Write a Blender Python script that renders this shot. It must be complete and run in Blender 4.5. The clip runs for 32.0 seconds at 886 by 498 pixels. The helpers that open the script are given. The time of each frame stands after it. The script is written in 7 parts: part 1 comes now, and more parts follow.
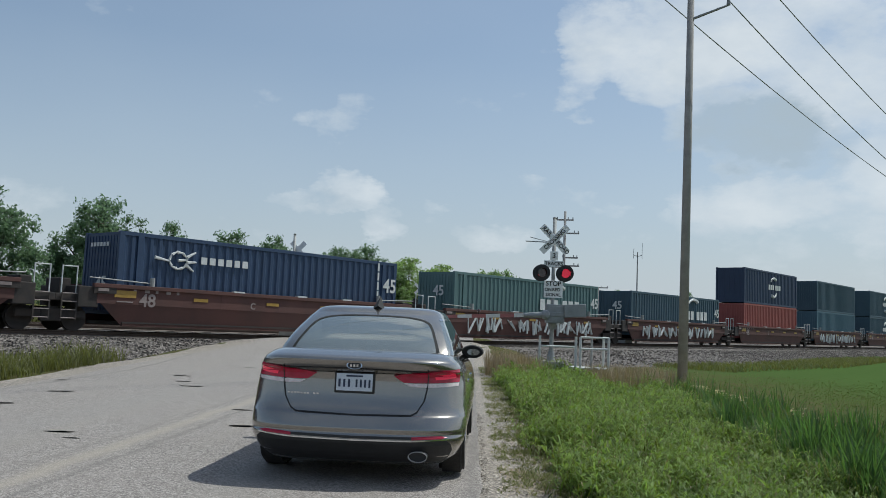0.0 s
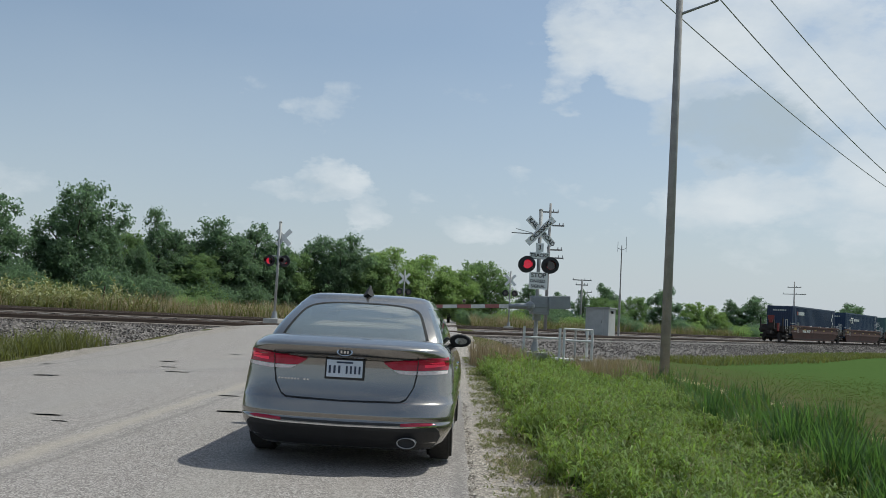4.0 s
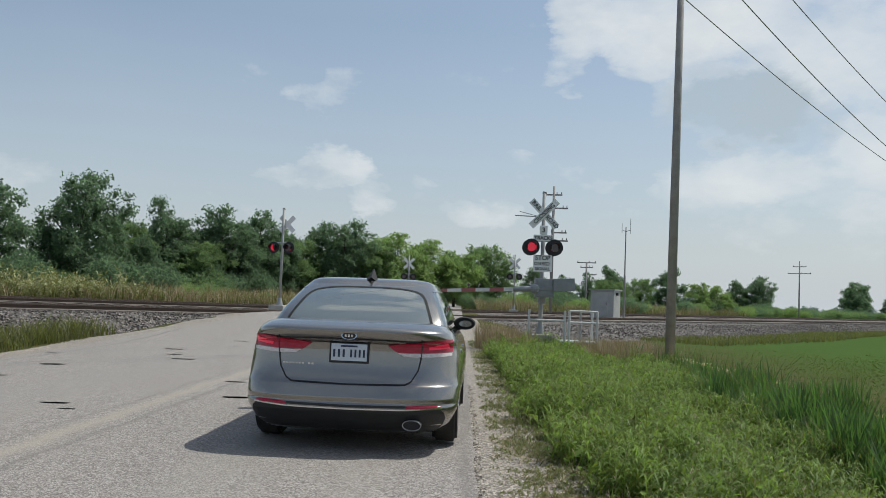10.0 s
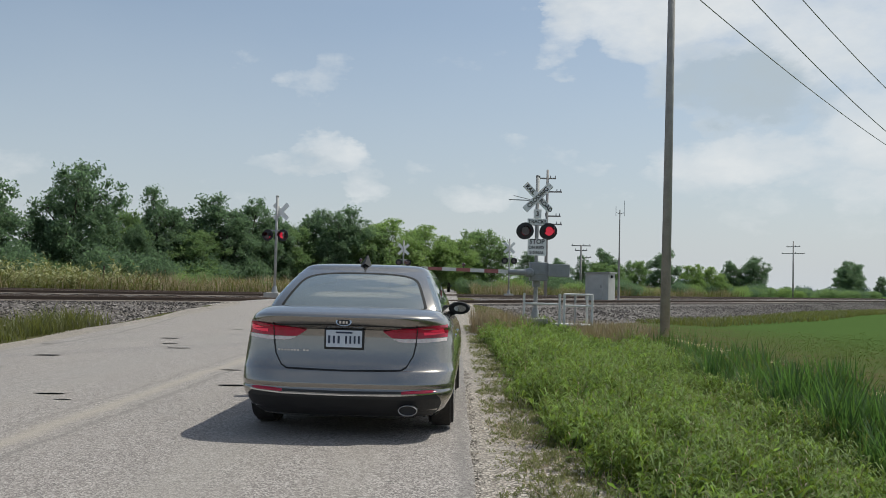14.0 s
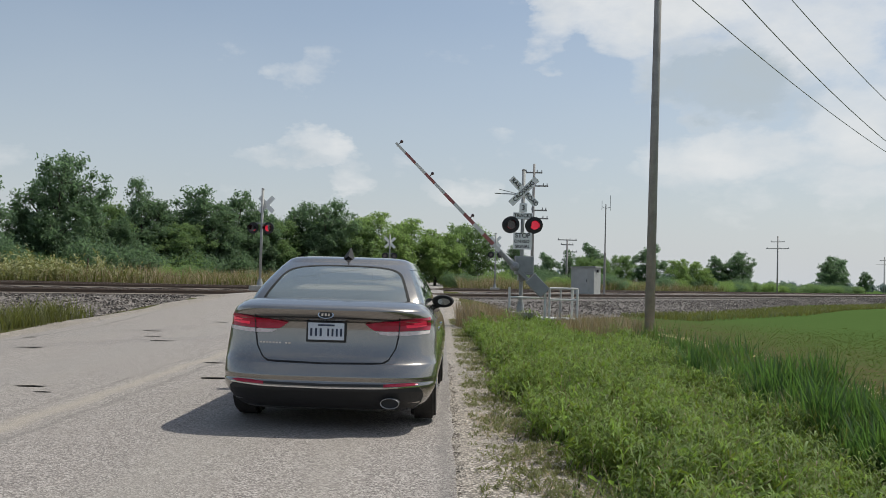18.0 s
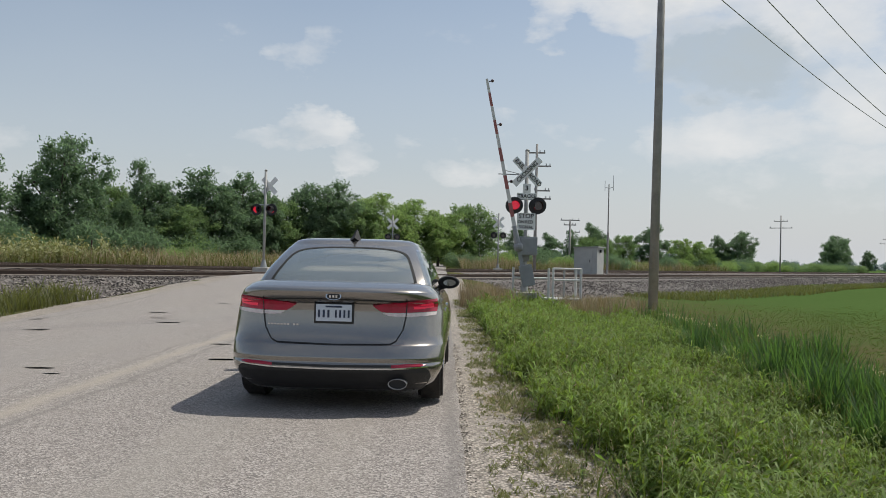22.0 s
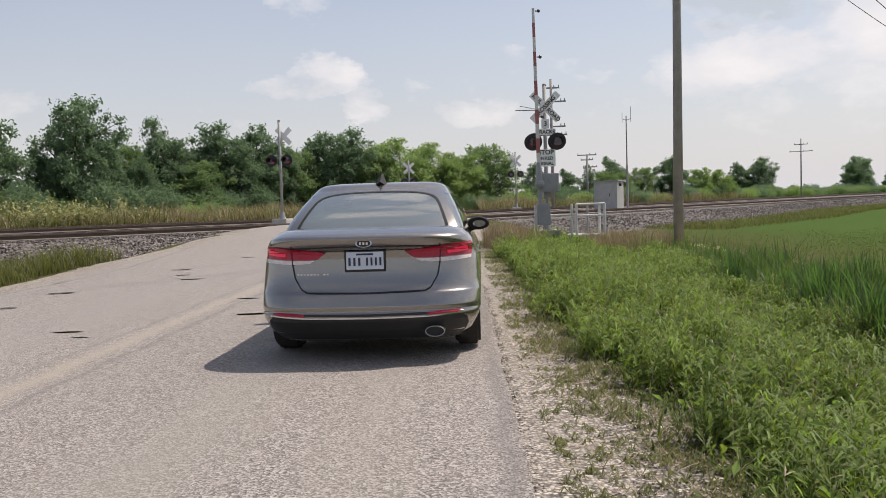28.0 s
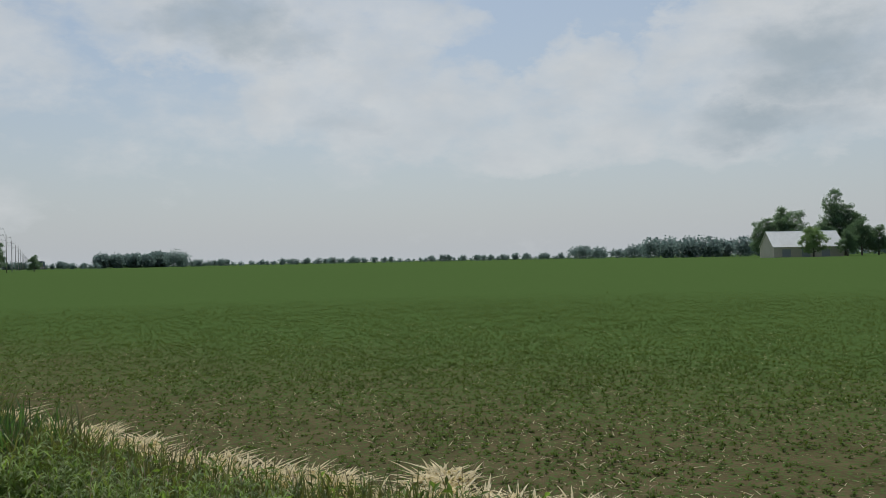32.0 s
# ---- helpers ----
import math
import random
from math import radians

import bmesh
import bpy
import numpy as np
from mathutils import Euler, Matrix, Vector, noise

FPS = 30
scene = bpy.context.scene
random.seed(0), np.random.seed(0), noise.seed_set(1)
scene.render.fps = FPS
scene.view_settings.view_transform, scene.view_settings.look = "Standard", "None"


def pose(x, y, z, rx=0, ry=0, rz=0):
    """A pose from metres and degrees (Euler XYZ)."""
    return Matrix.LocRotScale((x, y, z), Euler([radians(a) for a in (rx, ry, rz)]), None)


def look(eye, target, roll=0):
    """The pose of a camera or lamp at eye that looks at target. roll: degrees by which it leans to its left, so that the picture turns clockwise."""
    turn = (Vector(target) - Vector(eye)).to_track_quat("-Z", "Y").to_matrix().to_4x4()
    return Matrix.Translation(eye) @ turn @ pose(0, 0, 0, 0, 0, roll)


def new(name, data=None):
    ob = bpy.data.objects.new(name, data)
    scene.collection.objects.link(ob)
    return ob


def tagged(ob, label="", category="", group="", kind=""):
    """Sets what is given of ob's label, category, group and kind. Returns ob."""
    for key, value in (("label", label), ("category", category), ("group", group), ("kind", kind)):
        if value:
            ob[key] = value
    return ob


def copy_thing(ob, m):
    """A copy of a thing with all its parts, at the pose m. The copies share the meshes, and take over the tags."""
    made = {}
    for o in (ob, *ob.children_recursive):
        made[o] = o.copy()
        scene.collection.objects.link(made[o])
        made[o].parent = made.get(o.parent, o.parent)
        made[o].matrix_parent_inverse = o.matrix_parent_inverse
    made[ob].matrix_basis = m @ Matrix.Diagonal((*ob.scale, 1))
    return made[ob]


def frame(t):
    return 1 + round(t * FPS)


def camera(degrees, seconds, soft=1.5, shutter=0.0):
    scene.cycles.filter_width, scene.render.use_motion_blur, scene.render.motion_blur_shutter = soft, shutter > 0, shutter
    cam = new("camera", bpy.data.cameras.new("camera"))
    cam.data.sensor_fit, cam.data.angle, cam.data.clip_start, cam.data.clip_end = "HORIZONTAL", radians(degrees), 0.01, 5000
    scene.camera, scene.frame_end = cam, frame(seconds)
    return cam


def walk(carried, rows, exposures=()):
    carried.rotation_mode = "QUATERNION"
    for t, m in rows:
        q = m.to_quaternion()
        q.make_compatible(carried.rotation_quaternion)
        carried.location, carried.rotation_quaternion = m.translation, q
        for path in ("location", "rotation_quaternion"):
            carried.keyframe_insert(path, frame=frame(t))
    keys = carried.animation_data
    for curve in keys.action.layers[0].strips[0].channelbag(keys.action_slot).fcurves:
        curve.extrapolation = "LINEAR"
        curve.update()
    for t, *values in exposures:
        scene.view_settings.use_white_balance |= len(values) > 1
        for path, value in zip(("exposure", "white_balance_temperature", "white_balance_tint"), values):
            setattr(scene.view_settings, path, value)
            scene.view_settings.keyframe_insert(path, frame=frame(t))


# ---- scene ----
cam = camera(53.83, 32.0, soft=0.6)
PATH = [
    (0, pose(-0.0000, 0.0000, 1.4163, 94.843, -2.278, -0.200)),
    (0.5, pose(-0.0310, -0.0034, 1.4079, 94.790, -2.478, -0.217)),
    (1, pose(-0.0444, -0.0411, 1.4116, 94.880, -2.632, -0.878)),
    (1.5, pose(-0.0560, -0.0455, 1.4048, 94.983, -2.694, -1.481)),
    (2, pose(-0.0657, -0.0544, 1.3994, 94.794, -2.828, -1.566)),
    (2.5, pose(-0.0710, -0.0647, 1.4003, 94.546, -2.859, -1.552)),
    (3, pose(-0.0703, -0.0780, 1.3947, 94.548, -2.985, -1.522)),
    (3.5, pose(-0.0624, -0.0790, 1.3977, 94.414, -3.114, -1.236)),
    (5.5, pose(-0.0576, -0.0791, 1.3860, 94.053, -2.969, -1.670)),
    (6, pose(-0.0523, -0.0657, 1.3801, 94.012, -2.758, -1.466)),
    (6.5, pose(-0.0487, -0.0868, 1.3810, 93.984, -2.615, -1.406)),
    (7, pose(-0.0506, -0.0840, 1.3788, 93.939, -2.519, -1.393)),
    (7.5, pose(-0.0517, -0.0923, 1.3774, 93.862, -2.549, -1.362)),
    (8, pose(-0.0501, -0.0772, 1.3803, 93.775, -2.525, -1.248)),
    (8.5, pose(-0.0457, -0.0650, 1.3770, 93.757, -2.526, -1.097)),
    (9, pose(-0.0494, -0.0588, 1.3774, 93.668, -2.413, -1.093)),
    (9.5, pose(-0.0481, -0.0549, 1.3738, 93.494, -2.352, -1.077)),
    (10, pose(-0.0447, -0.0665, 1.3773, 93.246, -2.266, -0.958)),
    (10.5, pose(-0.0378, -0.0449, 1.3771, 93.095, -2.107, -1.028)),
    (11, pose(-0.0361, -0.0588, 1.3779, 92.977, -1.988, -1.072)),
    (11.5, pose(-0.0375, -0.0499, 1.3737, 92.813, -1.828, -1.074)),
    (12, pose(-0.0397, -0.0736, 1.3726, 92.693, -1.692, -1.102)),
    (12.5, pose(-0.0418, -0.0641, 1.3715, 92.576, -1.589, -1.086)),
    (13, pose(-0.0378, -0.0565, 1.3745, 92.508, -1.510, -1.169)),
    (13.5, pose(-0.0365, -0.0611, 1.3761, 92.404, -1.449, -1.171)),
    (15.5, pose(-0.0213, -0.0426, 1.3756, 92.074, -1.321, -1.736)),
    (16, pose(-0.0170, -0.0635, 1.3801, 92.102, -1.413, -1.812)),
    (16.5, pose(-0.0128, -0.0306, 1.3751, 92.089, -1.414, -2.127)),
    (17, pose(-0.0076, -0.0499, 1.3712, 91.809, -1.256, -2.207)),
    (17.5, pose(0.0003, -0.0316, 1.3651, 92.300, -1.626, -2.036)),
    (18, pose(-0.0001, -0.0392, 1.3680, 91.903, -1.593, -2.154)),
    (18.5, pose(0.0015, -0.0322, 1.3669, 91.646, -1.533, -2.163)),
    (19, pose(0.0051, -0.0471, 1.3673, 91.420, -1.520, -2.209)),
    (19.5, pose(0.0022, -0.0368, 1.3650, 91.211, -1.497, -2.227)),
    (20, pose(-0.0014, -0.0472, 1.3660, 90.972, -1.489, -2.213)),
    (20.5, pose(-0.0130, -0.0639, 1.3686, 90.741, -1.536, -2.020)),
    (21, pose(-0.0199, -0.0634, 1.3650, 90.542, -1.580, -1.711)),
    (21.5, pose(-0.0214, -0.0669, 1.3698, 90.464, -1.578, -1.531)),
    (22, pose(-0.0385, -0.0656, 1.3734, 90.628, -1.383, -1.984)),
    (22.5, pose(-0.0668, 0.0060, 1.3711, 90.665, -1.002, -5.084)),
    (23, pose(-0.0465, 0.0800, 1.3610, 89.560, -0.975, -5.889)),
    (23.5, pose(0.0028, 0.0928, 1.3655, 88.274, -0.068, -5.042)),
    (24, pose(0.0939, 0.1127, 1.3513, 87.429, 0.478, -4.325)),
    (24.5, pose(0.1239, 0.1685, 1.3413, 88.007, -0.253, -3.832)),
    (26.5, pose(-0.1555, 0.2270, 1.3624, 87.188, 0.800, -4.206)),
    (27, pose(-0.1541, 0.2971, 1.3578, 87.279, 1.766, -0.768)),
    (27.5, pose(-0.1630, 0.2954, 1.3542, 87.029, 1.885, -0.593)),
    (28, pose(-0.1625, 0.2764, 1.3533, 86.878, 1.711, -0.905)),
    (28.5, pose(-0.1598, 0.2626, 1.3455, 86.734, 1.370, -1.027)),
    (29, pose(-0.1598, 0.2775, 1.3430, 86.180, 0.835, -1.066)),
    (29.5, pose(-0.1605, 0.2588, 1.3481, 85.911, 0.379, -1.317)),
    (30, pose(-0.1611, 0.2656, 1.3516, 86.078, -0.246, -1.506)),
    (30.5, pose(-0.1588, 0.2893, 1.3444, 86.532, -0.491, -0.889)),
    (30.8, pose(-0.1493, 0.3306, 1.3486, 86.664, -0.706, -2.071)),
    (31, pose(-0.0902, 0.3474, 1.3321, 87.151, -0.836, -8.564)),
    (31.2, pose(-0.0053, 0.3482, 1.3521, 88.684, -0.775, -18.429)),
    (31.4, pose(0.0286, 0.2581, 1.3777, 90.461, -0.329, -32.033)),
    (31.6, pose(0.0625, 0.2104, 1.3807, 90.929, 0.205, -44.726)),
    (31.8, pose(-0.0003, 0.2091, 1.3674, 90.292, 0.157, -54.806)),
    (32, pose(0.0036, 0.2082, 1.3675, 90.707, 1.175, -63.631)),
]
# exposure drifts and the picture warms as the clip's camera adapts
walk(cam, PATH, (
    (0.0, 0.0, 5900, 3), (3.0, 0.02, 5980, 3), (6.0, 0.05, 6100, 4), (13.0, 0.08, 6230, 5), (19.0, 0.1, 6380, 7), (22.5, 0.12, 6480, 8), (24.5, 0.22, 6650, 10),
    (26.5, 0.32, 6700, 13), (28.5, 0.33, 6750, 15), (30.8, 0.32, 6750, 16), (31.2, 0.3, 6600, 11), (31.5, 0.16, 6400, 7), (31.7, -0.04, 6300, 6), (32.0, -0.25, 6200, 6)))

# ---- light ----
SUN_AZ, SUN_EL = 63.0, 59.0     # degrees clockwise from +y, above the horizon
sun_way = Vector((math.sin(radians(SUN_AZ)) * math.cos(radians(SUN_EL)), math.cos(radians(SUN_AZ)) * math.cos(radians(SUN_EL)), math.sin(radians(SUN_EL))))
sun_data = bpy.data.lights.new("sun", "SUN")
sun_data.energy, sun_data.angle, sun_data.color = 3.5, radians(0.6), (1.0, 0.95, 0.86)
sun = new("sun", sun_data)
sun.matrix_world = look(sun_way * 60, (0, 0, 0))


class Nodes:
    """Short-hand for wiring shader nodes."""

    def __init__(self, tree):
        self.tree = tree

    def add(self, kind, **values):
        node = self.tree.nodes.new(kind)
        for key, value in values.items():
            if key in node.inputs:
                node.inputs[key].default_value = value
        return node

    def link(self, a, b):
        self.tree.links.new(a, b)

    def math(self, op, a, b=None, clamp=False):
        node = self.tree.nodes.new("ShaderNodeMath")
        node.operation, node.use_clamp = op, clamp
        for slot, value in zip(node.inputs, (a, b)):
            if value is None:
                continue
            if isinstance(value, (int, float)):
                slot.default_value = value
            else:
                self.link(value, slot)
        return node.outputs[0]

    def noise(self, vector, scale, detail=4, rough=0.55):
        node = self.tree.nodes.new("ShaderNodeTexNoise")
        node.inputs["Scale"].default_value, node.inputs["Detail"].default_value, node.inputs["Roughness"].default_value = scale, detail, rough
        if vector is not None:
            self.link(vector, node.inputs["Vector"])
        return node.outputs["Fac"]

    def ramp(self, fac, stops):
        node = self.tree.nodes.new("ShaderNodeValToRGB")
        while len(node.color_ramp.elements) < len(stops):
            node.color_ramp.elements.new(0.5)
        for element, (place, colour) in zip(node.color_ramp.elements, stops):
            element.position = place
            element.color = (*colour, 1) if len(colour) == 3 else colour
        self.link(fac, node.inputs["Fac"])
        return node.outputs["Color"]

    def mix(self, fac, a, b, blend="MIX"):
        node = self.tree.nodes.new("ShaderNodeMix")
        node.data_type, node.blend_type = "RGBA", blend
        for slot, value in ((node.inputs[0], fac), (node.inputs[6], a), (node.inputs[7], b)):
            if isinstance(value, (int, float)):
                slot.default_value = value
            elif isinstance(value, tuple):
                slot.default_value = (*value, 1) if len(value) == 3 else value
            else:
                self.link(value, slot)
        return node.outputs[2]


def bearing(azimuth, elevation):
    a, e = radians(azimuth), radians(elevation)
    return (math.sin(a) * math.cos(e), math.cos(a) * math.cos(e), math.sin(e))


world = bpy.data.worlds.new("sky")
scene.world = world
world.use_nodes = True
w = Nodes(world.node_tree)
world.node_tree.nodes.clear()
sky = world.node_tree.nodes.new("ShaderNodeTexSky")
sky.sky_type, sky.sun_disc = "NISHITA", False
sky.sun_elevation, sky.sun_rotation = radians(SUN_EL), radians(SUN_AZ)
sky.air_density, sky.dust_density, sky.ozone_density = 1.0, 2.2, 1.2
ways = world.node_tree.nodes.new("ShaderNodeTexCoord").outputs["Generated"]
split = world.node_tree.nodes.new("ShaderNodeSeparateXYZ")
w.link(ways, split.inputs[0])
up = w.math("MAXIMUM", split.outputs[2], 0.0)
# clouds: noise in the direction of view, flattened towards the horizon
flat = world.node_tree.nodes.new("ShaderNodeVectorMath")
flat.operation = "MULTIPLY"
w.link(ways, flat.inputs[0])
flat.inputs[1].default_value = (1, 1, 1.9)
body = w.noise(flat.outputs[0], 9.0, 10, 0.60)
drift = w.math("MULTIPLY", w.math("SUBTRACT", w.noise(flat.outputs[0], 8.0, 7, 0.62), 0.5), 9.0)
sway = w.math("MULTIPLY", w.math("SUBTRACT", w.noise(flat.outputs[0], 9.3, 7, 0.62), 0.5), 6.5)
azimuth = w.math("ADD", w.math("MULTIPLY", w.math("ARCTAN2", split.outputs[0], split.outputs[1]), 57.2958), drift)
rise = w.math("ADD", w.math("MULTIPLY", w.math("ARCSINE", split.outputs[2]), 57.2958), sway)


def banks_of(rows, power=0.6, gain=1.0):
    """The strongest of several soft flat patches: azimuth, elevation, half-width, half-height, weight."""
    total = None
    for a, e, wide, tall, weight in rows:
        across = w.math("POWER", w.math("ABSOLUTE", w.math("DIVIDE", w.math("SUBTRACT", azimuth, a), wide * 1.3)), 2.0)
        along = w.math("POWER", w.math("ABSOLUTE", w.math("DIVIDE", w.math("SUBTRACT", rise, e), tall * 1.25)), 2.0)
        soft = w.math("SUBTRACT", 1.0, w.math("ADD", across, along), clamp=True)
        soft = w.math("MULTIPLY", w.math("POWER", soft, power), gain * weight * (1.55 if weight > 0.39 else 1.3))
        total = soft if total is None else w.math("MAXIMUM", total, soft)
    return total


banks = banks_of(((-7.3, 13.0, 1.9, 1.4, 0.36), (-6.5, 8.3, 2.3, 1.5, 0.62), (-9.6, 7.6, 1.9, 0.9, 0.42), (-4.0, 6.7, 1.8, 1.0, 0.45), (-0.6, 7.4, 1.6, 0.7, 0.30), (2.4, 6.3, 2.6, 0.8, 0.28), (-15.1, 6.0, 2.0, 1.4, 0.30), (-11.5, 5.2, 2.0, 0.8, 0.24), (-26.9, 6.3, 3.0, 2.0, 0.36),
               (5.3, 8.4, 1.5, 1.1, 0.30), (9.4, 8.2, 2.4, 1.0, 0.27), (13.0, 5.6, 2.2, 0.9, 0.24), (8.6, 17.8, 1.8, 3.2, 0.50), (11.6, 18.2, 3.4, 2.6, 0.60), (14.2, 16.2, 2.6, 1.8, 0.50), (9.0, 13.4, 0.7, 0.5, 0.30), (19.0, 18.5, 8.0, 3.6, 0.66), (25.0, 15.5, 5.0, 4.5, 0.64), (27.5, 11.0, 4.0, 3.5, 0.58),
               (19.6, 13.0, 4.6, 2.8, 0.66), (22.0, 8.3, 6.0, 1.8, 0.52), (18.0, 6.8, 4.0, 1.2, 0.34), (26.5, 6.4, 4.0, 1.5, 0.44),
               (35.5, 11.5, 6.0, 4.0, 0.55), (39, 14.3, 4.5, 1.5, 0.34), (43.5, 6.4, 7.0, 1.8, 0.34), (48.5, 15.5, 8.0, 3.2, 0.68), (57.5, 12.2, 6.0, 4.5, 0.70), (62.0, 9.5, 8.0, 3.2, 0.62), (73.3, 11.6, 3.0, 2.6, 0.52), (68.5, 10.4, 3.2, 1.6, 0.47), (72.0, 8.0, 9.0, 2.2, 0.55),
               (86, 12.0, 8.0, 5.5, 0.78), (83, 8.0, 8.0, 2.6, 0.60), (62, 15.6, 5.0, 2.0, 0.52), (55, 6.0, 14, 1.6, 0.28), (30, 6.0, 12, 3.0, 0.34), (48, 9.5, 8, 2.5, 0.32), (78, 9.0, 8, 3.0, 0.47), (100, 14, 10, 7, 0.50),
               (6, 52, 13, 3, 0.55), (-9, 58, 10, 3, 0.50), (20, 48, 10, 3, 0.55), (-4, 46, 6, 2, 0.45), (170, 55, 22, 12, 0.34), (-150, 40, 30, 12, 0.34), (120, 30, 25, 10, 0.34), (-80, 30, 30, 8, 0.25)))
under = banks_of(((19.6, 12.2, 4.9, 2.2, 1.05), (16.6, 13.0, 2.2, 1.4, 0.55), (22.8, 11.4, 2.6, 1.2, 0.6), (-8.6, 7.2, 2.4, 0.8, 0.35), (-5.0, 6.6, 1.6, 0.6, 0.3), (49, 14.9, 4.5, 1.8, 0.62), (54, 14.2, 3.0, 1.4, 0.4), (86.8, 11.6, 5.0, 3.0, 0.72), (84.0, 7.8, 5.0, 1.7, 0.62), (18.5, 13.8, 3.0, 2.0, 0.4), (57.5, 9.0, 3.0, 0.9, 0.25)), 1.3, 0.72)
high = w.ramp(up, ((0.40, (0, 0, 0)), (0.60, (0.05, 0.05, 0.05))))
cover = w.math("ADD", w.math("ADD", w.math("SUBTRACT", w.math("MULTIPLY", body, 1.9), 1.22), banks), high)
veil = w.math("MULTIPLY", w.noise(flat.outputs[0], 2.2, 4, 0.5), 0.25)
opaque = w.ramp(cover, ((0.0, (0, 0, 0)), (0.16, (0.22, 0.22, 0.22)), (0.42, (0.60, 0.60, 0.60)), (0.85, (0.92, 0.92, 0.92))))
inner = w.math("SUBTRACT", w.noise(flat.outputs[0], 13.0, 6, 0.55), 0.5)
shade = w.ramp(w.math("ADD", w.math("SUBTRACT", under, w.math("MULTIPLY", inner, 0.9)), 0.12), ((0.0, (7.1, 7.0, 7.0)), (0.25, (6.3, 6.35, 6.5)), (0.85, (4.2, 4.65, 5.05))))
haze = w.ramp(up, ((0.0, (0.86, 0.86, 0.86)), (0.10, (0.48, 0.48, 0.48)), (0.30, (0.10, 0.10, 0.10)), (0.6, (0, 0, 0))))
blue = w.mix(1.0, sky.outputs[0], (0.90, 0.93, 0.94), "MULTIPLY")
lit = w.mix(haze, blue, (5.75, 5.85, 6.2))
lit = w.mix(veil, lit, (6.0, 6.25, 6.4))
lit = w.mix(opaque, lit, shade)
back = world.node_tree.nodes.new("ShaderNodeBackground")
back.inputs["Strength"].default_value = 0.105
w.link(lit, back.inputs["Color"])
w.link(back.outputs[0], world.node_tree.nodes.new("ShaderNodeOutputWorld").inputs[0])


# ---- materials ----
def paint(name, colour, rough=0.6, metal=0.0, second=None, scale=4.0, bump=0.15, fine=60.0, spread=(0.40, 0.65), third=None, glow=None, object_space=True, coat=0.0, island=0.0):
    """A surface of two colours mottled at two scales, with fine relief."""
    m = bpy.data.materials.new(name)
    m.use_nodes = True
    n = Nodes(m.node_tree)
    p = m.node_tree.nodes["Principled BSDF"]
    where = m.node_tree.nodes.new("ShaderNodeTexCoord").outputs["Object"]
    second = second or tuple(c * 0.72 for c in colour)
    big, small = n.noise(where, scale, 5), n.noise(where, fine, 3)
    c = n.mix(n.ramp(big, ((spread[0], (0, 0, 0)), (spread[1], (1, 1, 1)))), colour, second)
    if third:
        c = n.mix(n.ramp(n.noise(where, scale * 0.31 + 0.05, 6, 0.65), ((0.52, (0, 0, 0)), (0.68, (1, 1, 1)))), c, third)
    c = n.mix(0.35, c, n.ramp(small, ((0.3, tuple(v * 0.7 for v in colour)), (0.7, tuple(min(1, v * 1.25) for v in colour)))))
    if island:
        g = m.node_tree.nodes.new("ShaderNodeNewGeometry").outputs["Random Per Island"]
        c = n.mix(g, c, n.mix(1.0, c, tuple(1 - island * k for k in (0.7, 0.8, 1.0)), "MULTIPLY"))
    n.link(c, p.inputs["Base Color"])
    p.inputs["Roughness"].default_value, p.inputs["Metallic"].default_value = rough, metal
    p.inputs["Coat Weight"].default_value = coat
    if bump:
        b = m.node_tree.nodes.new("ShaderNodeBump")
        b.inputs["Strength"].default_value, b.inputs["Distance"].default_value = bump, 0.02
        n.link(small, b.inputs["Height"])
        n.link(b.outputs[0], p.inputs["Normal"])
    if glow:
        p.inputs["Emission Color"].default_value, p.inputs["Emission Strength"].default_value = (*glow[0], 1), glow[1]
    return m


def leafy(name, colour, second, scale=1.1, island=0.45, through_light=0.45, rough=0.55, shine=0.2, tint=(2.2, 2.25, 1.25)):
    """Thin leaves: mottled colour that light also passes through."""
    m = paint(name, colour, rough, second=second, scale=scale, fine=9, bump=0.0, island=island)
    tree = m.node_tree
    p, out = tree.nodes["Principled BSDF"], tree.nodes["Material Output"]
    p.inputs["Specular IOR Level"].default_value = shine
    source = p.inputs["Base Color"].links[0].from_socket
    thin = tree.nodes.new("ShaderNodeBsdfTranslucent")
    n = Nodes(tree)
    n.link(n.mix(1.0, source, tint, "MULTIPLY"), thin.inputs["Color"])
    both = tree.nodes.new("ShaderNodeMixShader")
    both.inputs[0].default_value = through_light
    n.link(p.outputs[0], both.inputs[1])
    n.link(thin.outputs[0], both.inputs[2])
    n.link(both.outputs[0], out.inputs[0])
    return m


def glass(name, colour=(0.9, 0.95, 0.95), rough=0.02, clear=0.85):
    m = bpy.data.materials.new(name)
    m.use_nodes = True
    p = m.node_tree.nodes["Principled BSDF"]
    p.inputs["Base Color"].default_value, p.inputs["Roughness"].default_value = (*colour, 1), rough
    p.inputs["Transmission Weight"].default_value, p.inputs["IOR"].default_value = clear, 1.45
    return m


# ---- building blocks ----
def mesh_of(name, bm, material):
    me = bpy.data.meshes.new(name)
    bm.to_mesh(me)
    bm.free()
    me.materials.append(material)
    return me


def part(name, bm, material, parent=None, label="", smooth=False):
    ob = new(name, mesh_of(name, bm, material))
    if smooth:
        ob.data.polygons.foreach_set("use_smooth", [True] * len(ob.data.polygons))
    if parent is not None:
        ob.parent = parent
    if label:
        tagged(ob, label)
    return ob


